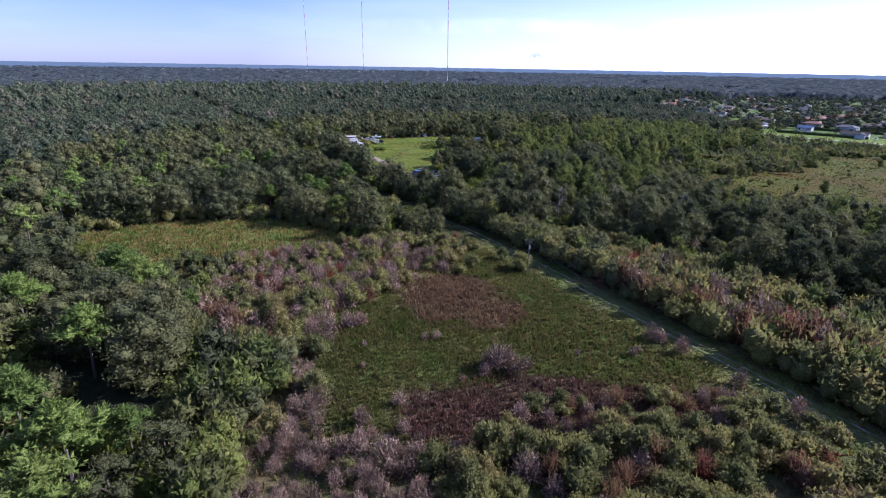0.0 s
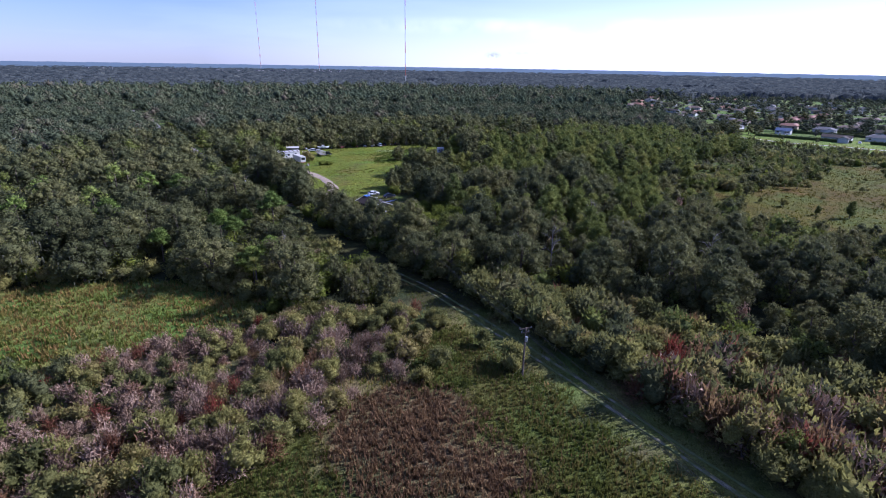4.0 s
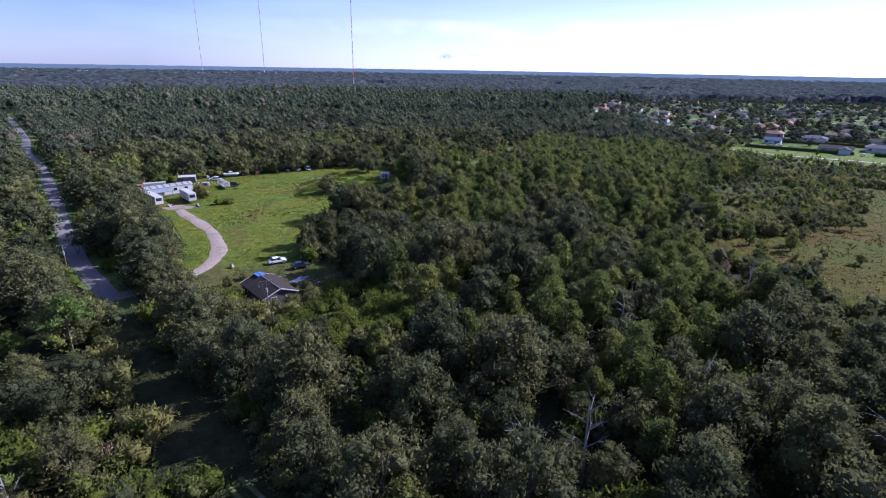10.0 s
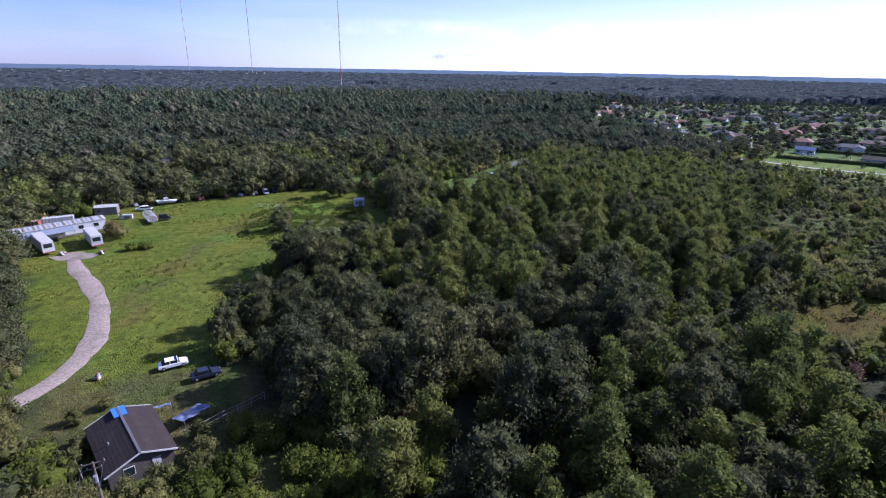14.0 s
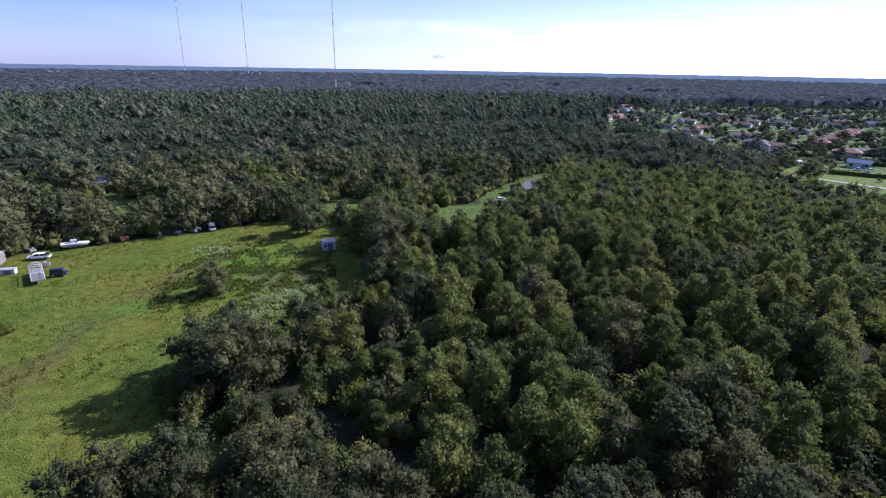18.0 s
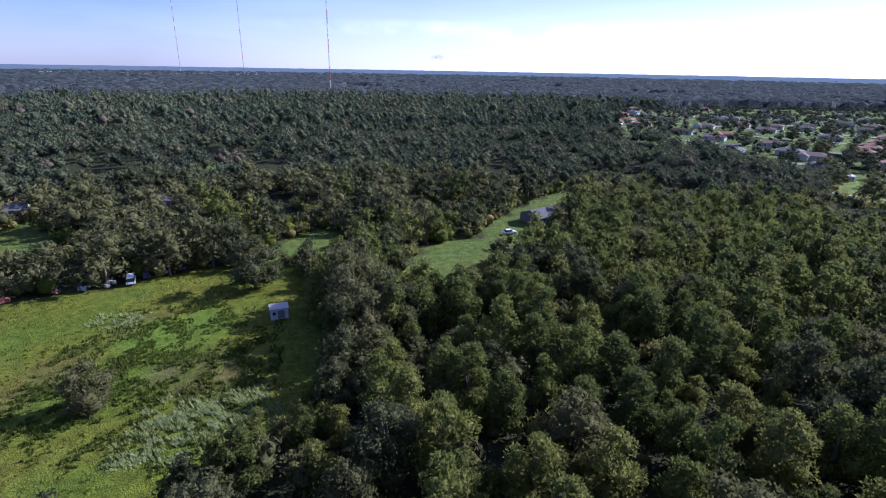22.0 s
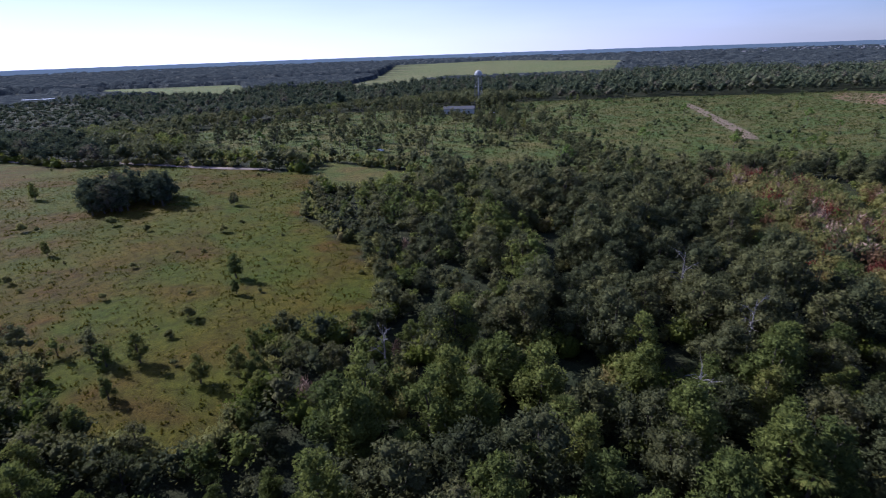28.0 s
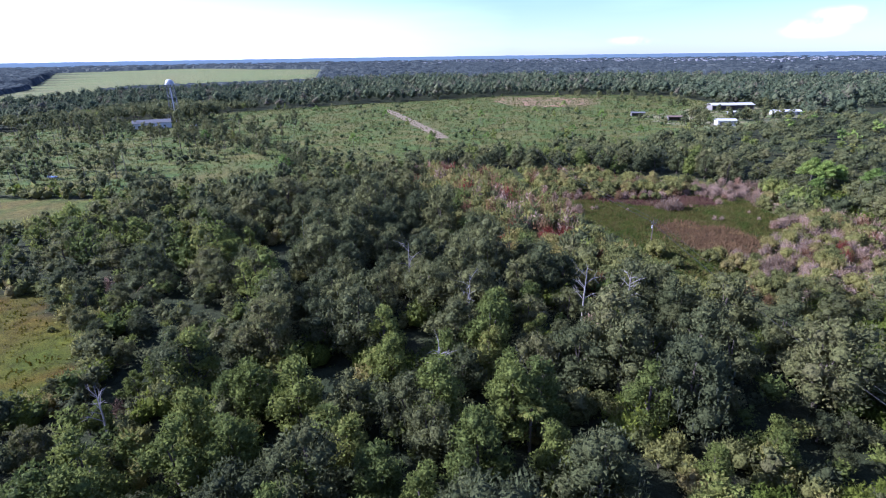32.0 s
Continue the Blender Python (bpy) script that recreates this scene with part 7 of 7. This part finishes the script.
for jx, jy in ((-49.2, 357.4), (-44.2, 359.1), (-36, 362.5), (-31, 364.5), (-27, 366.5), (-62, 300.5), (-52.6, 300.5), (-80, 306), (-85, 318), (-55, 340), (-64, 352)):
    junk(jx, jy, 1.0, "small heap of scrap and pale panels")
junk(-26.5, 238.1, 0.4, "pale scrap lying on the grass")

# ---------- the old house by the driveway ----------


def old_house(x, y, turn):
    root = thing("old_house", x, y, 0, turn, "run-down small house with a dark shingle roof and blue tarpaulin", "house")
    L, w, h, rise = 11.6, 8.0, 2.3, 1.4
    part("wall", block(0, 0, -0.2, L - 0.8, w - 0.8, h + 0.2), M_OLDWALL, root)
    roof = part("roof", gable_roof(L - 0.8, w - 0.8, h, rise, 0.45, 0.14), M_SHINGLE, root, "worn dark shingle roof")
    slope = math.atan2(rise, w / 2 - 0.4)
    # courses of shingle on each slope, slightly proud
    for s in (-1, 1):
        for k in range(9):
            u = (k + 0.5) / 9
            bm = block(0, 0, 0, L - 0.05, 0.50, 0.03)
            bmesh.ops.rotate(bm, verts=bm.verts, cent=(0, 0, 0), matrix=Matrix.Rotation(-s * (slope - 0.02), 3, "X"))
            d = (w / 2) * (1 - u)
            bmesh.ops.translate(bm, verts=bm.verts, vec=(0, s * d, h + rise - rise * d / (w / 2 - 0.4) + 0.155))
            part("shingle_course", bm, M_SHINGLE, roof)
    part("ridge_cap", block(0, 0, h + rise + 0.13, L, 0.3, 0.08, 0.02), M_GREYROOF, roof)
    for s in (-1, 1):
        bm = bmesh.new()
        a = [bm.verts.new((s * (L / 2 - 0.4 - dx), yy, zz)) for dx in (0.0, 0.14) for yy, zz in ((-w / 2 + 0.4, h), (w / 2 - 0.4, h), (0, h + rise))]
        for f in ((0, 1, 2), (5, 4, 3), (0, 3, 4, 1), (1, 4, 5, 2), (2, 5, 3, 0)):
            bm.faces.new([a[i] for i in f])
        part("gable", bm, M_OLDWALL, root)
        for t in (-1, 1):
            bm = block(0, 0, 0, 0.06, w / 2 + 0.25, 0.22)
            bmesh.ops.rotate(bm, verts=bm.verts, cent=(0, 0, 0), matrix=Matrix.Rotation(-t * slope, 3, "X"))
            bmesh.ops.translate(bm, verts=bm.verts, vec=(s * (L / 2 + 0.07), t * w / 4, h + rise / 2 - 0.06))
            part("barge_board", bm, M_WHITE, root)
    for k in (-3.5, 0.5, 3.8):
        window(root, k, -w / 2 + 0.4, 0.9, 1.1, 1.1, "y")
    window(root, L / 2 - 0.4, -1.4, 0.9, 1.1, 1.1, "x")
    part("door", block(L / 2 - 0.4, 1.6, 0, 0.14, 0.95, 2.05), M_WHITE, root)
    bm = block(-L / 2 + 1.1, 0, h + rise + 0.06, 2.4, 1.6, 0.10, 0.03)
    part("ridge_tarp", bm, M_TARP, root, "blue tarpaulin over the ridge")
    part("vent_pipe", rod((0.6, -2.4, h + 0.5), (0.6, -2.4, h + 1.1), 0.10, 8), M_STEEL, root)


old_house(-14.2, 219.4, math.atan2(-9.7, 6.6))


def tarp(x, y, w, d, turn):
    root = thing("tarpaulin_shelter", x, y, 0, turn, "sagging pale blue tarpaulin lean-to behind the old house", "tarpaulin")
    bm = bmesh.new()
    n = 7
    g = [[bm.verts.new(((i / (n - 1) - 0.5) * w, (j / (n - 1) - 0.5) * d, 1.7 - 0.6 * j / (n - 1) + 0.14 * math.sin(i * 1.9) * math.cos(j * 1.3))) for j in range(n)] for i in range(n)]
    for i in range(n - 1):
        for j in range(n - 1):
            bm.faces.new((g[i][j], g[i + 1][j], g[i + 1][j + 1], g[i][j + 1]))
    bmesh.ops.solidify(bm, geom=list(bm.faces), thickness=0.02)
    part("sheet", bm, M_PALETARP, root)
    for i in (-0.48, 0.48):
        for j, hh in ((-0.48, 1.7), (0.48, 1.1)):
            part("prop", rod((i * w, j * d, 0), (i * w, j * d, hh), 0.04), M_WEATHER, root)


tarp(-8.6, 225.4, 4.2, 2.8, 0.9)
tarp(-13.2, 227.4, 2.4, 1.5, 0.4)


def rail_fence(points, label):
    """Old posts with two rails between them, sagging and uneven."""
    (x0, y0), r = points[0], random.Random(int(points[0][0] * 7))
    root = thing("rail_fence", x0, y0, 0, 0, label, "fence", "fences by the old house")
    spots_ = []
    for (ax, ay), (bx, by) in zip(points, points[1:]):
        n = max(1, round(math.hypot(bx - ax, by - ay) / 2.2))
        spots_ += [(ax + (bx - ax) * k / n - x0, ay + (by - ay) * k / n - y0) for k in range(n)]
    spots_.append((points[-1][0] - x0, points[-1][1] - y0))
    tops = []
    for px_, py_ in spots_:
        top = (px_ + r.uniform(-0.12, 0.12), py_ + r.uniform(-0.12, 0.12), r.uniform(1.25, 1.5))
        part("post", rod((px_, py_, -0.3), top, 0.06, 6), M_DEADWOOD, root)
        tops.append(top)
    for a, b in zip(tops, tops[1:]):
        for f in (0.45, 0.92):
            part("rail", rod((a[0], a[1], a[2] * f), (b[0], b[1], b[2] * f), 0.045, 5), M_DEADWOOD, root)


for line_ in ([(-29.5, 221.5), (-22.8, 219.4)], [(-20.6, 218.2), (-16.4, 212.6), (-12.6, 214.6)], [(-18.2, 219.6), (-16.9, 216.9), (-19.4, 215.2)], [(-8.4, 221.6), (-4.4, 225.0), (0.6, 229.4)]):
    rail_fence(line_, "weathered grey rail fence round the old house")

# ---------- power line along the track ----------
POLES = [(58, 22), (17.9, 116.5), (-12.2, 207.7)]


def pole(x, y, turn, h=8.6):
    root = thing("utility_pole", x, y, 0, turn, "dark wooden utility pole with crossarms beside the track", "pole", "utility poles")
    part("post", rod((0, 0, -0.5), (0, 0, h), 0.16, 8, 0.11), M_POLE, root)
    for z, w in ((h - 0.35, 2.2), (h - 1.0, 1.4)):
        arm = part("crossarm", block(0, 0.14, z, w, 0.10, 0.13, 0.01), M_POLE, root)
        for s in (-0.45, 0.45):
            part("insulator", rod((s * w, 0.14, z + 0.12), (s * w, 0.14, z + 0.34), 0.05, 6), M_STEEL, arm)
    part("transformer", rod((0.0, -0.34, h - 2.3), (0.0, -0.34, h - 1.5), 0.22, 10), M_STEEL, root)


for k, (a, b) in enumerate(POLES):
    pole(a, b, math.atan2(30, 95))


def wire(p, q, sag, label):
    cu = bpy.data.curves.new("cable", "CURVE")
    cu.dimensions, cu.bevel_depth, cu.bevel_resolution = "3D", 0.03, 0
    sp = cu.splines.new("POLY")
    n = 14
    sp.points.add(n)
    for k in range(n + 1):
        u = k / n
        c = Vector(p).lerp(Vector(q), u)
        sp.points[k].co = (c.x, c.y, c.z - sag * 4 * u * (1 - u), 1)
    cu.materials.append(M_WIRE)
    tagged(new("power_cable", cu), label, "cable", "power cables")


for (a, b), (c, d) in zip(POLES, POLES[1:]):
    for s in (-0.95, 0.95, 0.0):
        wire((a + s * 0.95, b + s * 0.3, 8.5 if s else 7.9), (c + s * 0.95, d + s * 0.3, 8.5 if s else 7.9), 1.6, "thin black power cable along the track")
pole(300, 428, 0.4, 9)
pole(-62.3, 235.1, 0.5, 8)

# ---------- radio masts, water tower ----------


def mast(x, y, height, width, label, name="radio_mast", step=24.0):
    root = thing(name, x, y, 0, 0.3, label, "mast", "radio masts")
    n = int(height / step)
    for k in range(n):
        bm = bmesh.new()
        z0, z1 = k * step, (k + 1) * step
        legs = [(width * 0.58 * math.cos(a), width * 0.58 * math.sin(a)) for a in (0.3, 2.394, 4.489)]
        for (a, b), (c, d) in zip(legs, legs[1:] + legs[:1]):
            rod((a, b, z0), (a, b, z1), width * 0.13, 4, None, bm)
            for q in range(4):
                rod((a, b, z0 + q * step / 4), (c, d, z0 + (q + 1) * step / 4), width * 0.07, 3, None, bm)
        part("lattice_section", bm, M_REDSTEEL if k % 2 else M_WHITE, root, "red lattice section" if k % 2 else "white lattice section")
    part("beacon", rod((0, 0, n * step), (0, 0, n * step + 2), 0.5, 8), M_LAMP, root)
    part("footing", block(0, 0, -0.3, width * 2, width * 2, 1.0), M_CONCRETE, root)


mast(-26, 1291, 360, 1.5, "tall thin red and white guyed radio mast")
mast(-483, 2790, 640, 2.4, "tall thin red and white radio mast, far away")
mast(-960, 3480, 720, 2.6, "tall thin red and white radio mast, far away")
mast(978, 814, 264, 2.6, "tall lattice mast standing beyond the estate")


def water_tower(x, y, zc, rad):
    root = thing("water_tower", x, y, 0, 0.4, "white spherical water tank on tall lattice legs", "water tower")
    bm = bmesh.new()
    bmesh.ops.create_uvsphere(bm, u_segments=28, v_segments=16, radius=rad, matrix=Matrix.Translation((0, 0, zc)) @ Matrix.Diagonal((1, 1, 0.94, 1)))
    tank = part("tank", bm, M_WHITE, root)
    for f in tank.data.polygons:
        f.use_smooth = True
    part("walkway", rod((0, 0, zc - 0.9), (0, 0, zc - 0.65), rad + 0.8, 28), M_STEEL, tank)
    part("marking", block(rad * 0.92, 0, zc + 0.2, 0.5, rad * 0.9, 1.0, 0.1), M_GREYROOF, tank)
    part("riser", rod((0, 0, 0), (0, 0, zc - rad * 0.9), 0.4, 10), M_STEEL, root)
    tops = [(rad * 0.9 * math.cos(a), rad * 0.9 * math.sin(a)) for a in (k * math.pi / 3 for k in range(6))]
    for k, (a, b) in enumerate(tops):
        part("leg", rod((a * 1.5, b * 1.5, -0.3), (a, b, zc - 0.8), 0.2, 6), M_GREYROOF, root)
        c, d = tops[(k + 1) % 6]
        for q in range(3):
            z0, z1 = (zc - 1) * q / 3, (zc - 1) * (q + 1) / 3
            f0, f1 = 1.5 - 0.5 * q / 3, 1.5 - 0.5 * (q + 1) / 3
            part("brace", rod((a * f0, b * f0, z0), (c * f1, d * f1, z1), 0.07, 4), M_STEEL, root)
            part("strut", rod((a * f1, b * f1, z1), (c * f1, d * f1, z1), 0.10, 4), M_STEEL, root)


water_tower(361, -99.5, 29.5, 3.2)

# ---------- farm buildings beyond the heath, and houses among the trees ----------


def barn(x, y, turn, L, w, h, wall_mat, roof_mat, label, rise=1.4, openfront=True):
    root = thing("barn", x, y, 0, turn, label, "barn", "farm buildings")
    part("back_wall", block(0, w / 2 - 0.1, -0.1, L, 0.2, h + 0.1), wall_mat, root)
    for s in (-1, 1):
        part("end_wall", block(s * (L / 2 - 0.1), 0, -0.1, 0.2, w - 0.4, h + 0.1), wall_mat, root)
    if openfront:
        n = int(L / 4)
        for k in range(n + 1):
            part("post", block(-L / 2 + 0.3 + (L - 0.6) * k / n, -w / 2 + 0.15, -0.1, 0.25, 0.25, h + 0.1), M_WEATHER, root)
    else:
        part("front_wall", block(0, -w / 2 + 0.1, -0.1, L, 0.2, h + 0.1), wall_mat, root)
        for k in range(max(1, int(L / 5))):
            part("door", block(-L / 2 + 2.5 + 5 * k, -w / 2 + 0.02, 0, 2.4, 0.12, h * 0.75), M_GREYROOF, root)
    part("roof", gable_roof(L, w, h, rise, 0.5, 0.14), roof_mat, root)
    return root


barn(-73, -264, math.pi + 0.30, 36, 12, 4.2, M_WEATHER, M_METALROOF, "long open barn with a pale metal roof")
barn(-49, -152, math.pi + 0.15, 12, 7, 3.4, M_WHITE, M_METALROOF, "white metal farm building among trees", 1.0, False)
barn(-20, -175, math.pi + 0.1, 11, 6, 2.8, M_WEATHER, M_BROWNROOF, "low dark farm shed at the heath's edge", 0.7)
barn(5, -201, math.pi + 0.1, 10, 6, 2.6, M_WEATHER, M_GREYROOF, "low dark open shed on the heath", 0.6)
barn(-107, -231, math.pi + 0.25, 20, 9, 2.6, M_WHITE, M_METALROOF, "white roofed farm building among trees", 1.0, False)
barn(-66, -218, math.pi + 0.5, 6, 4, 2.6, M_WHITE, M_METALROOF, "small white farm hut", 0.6, False)
house(350, -64, 0.75, 25, 10, 4.0, 1.8, M_WHITE, M_GREYROOF, False, None, False, "white farmhouse with a grey roof beside the water tower", "", "farmhouse")
car(326, -78, 0.3, M_CARWHITE, "pale car parked by the farmhouse")
car(366, -42, 1.0, M_CARDARK, "dark vehicle parked by the farmhouse")
r_tw = np.random.RandomState(66)
plant_stuff("oak_tree", 2, r_tw.uniform(340, 400, 34), r_tw.uniform(-124, -88, 34), np.full(34, -0.2), r_tw.uniform(1.0, 1.75, 34), np.full(34, 1.0), ("tower_grove", "tall dark trees round the foot of the water tower"))
flush_stuff()
house(-243, 387, 0.6, 16, 8, 2.9, 1.5, M_WHITE, M_GREYROOF, False, None, False, "white house half hidden by woodland", "", "woodland_house")
house(-168, 343, 2.1, 13, 8, 2.9, 1.8, M_WHITE, M_METALROOF, False, None, False, "white house with a pale roof among trees", "", "woodland_house")
house(92, 410, 0.5, 14, 9, 2.8, 1.6, M_WEATHER, M_GREYROOF, False, None, False, "grey house with a dark roof under trees", "", "woodland_house")
house(-84, 430, 0.3, 12, 8, 2.8, 1.6, M_STUCCO, M_GREYROOF, False, None, False, "low house with a grey roof among trees", "", "woodland_house")
house(-40, 440, 0.3, 12, 8, 2.8, 1.6, M_STUCCO, M_GREYROOF, False, None, False, "low house with a grey roof among trees", "", "woodland_house")
house(77, -640, 0.2, 16, 10, 5.4, 2.2, M_WHITE, M_GREYROOF, False, None, False, "white two-storey house far behind the woods", "", "woodland_house")
house(262, -510, 0.2, 18, 9, 3.0, 1.8, M_WHITE, M_GREYROOF, False, None, False, "pale low house far behind the woods", "", "woodland_house")


def far_roofs():
    """Pale roofs of towns near the horizon, too small to tell apart."""
    r = np.random.RandomState(77)
    bm = bmesh.new()
    for cx, cy, sx, sy, n in ((-880, 2600, 260, 60, 40), (-420, 3050, 120, 50, 7), (-100, 3000, 120, 60, 9), (-200, -2500, 700, 260, 240), (-700, -2100, 400, 260, 110), (300, -2700, 300, 240, 90)):
        for _ in range(n):
            x, y, w = cx + r.normal() * sx, cy + r.normal() * sy, r.uniform(5, 11)
            block(x, y, 10.8, w * 1.3, w, r.uniform(1.5, 4.0), 0.0, r.uniform(0, 3), bm)
    o = part("far_town", bm, M_FARTOWN)
    tagged(o, "pale roofs of a far town near the horizon", "town", kind="stuff")


far_roofs()
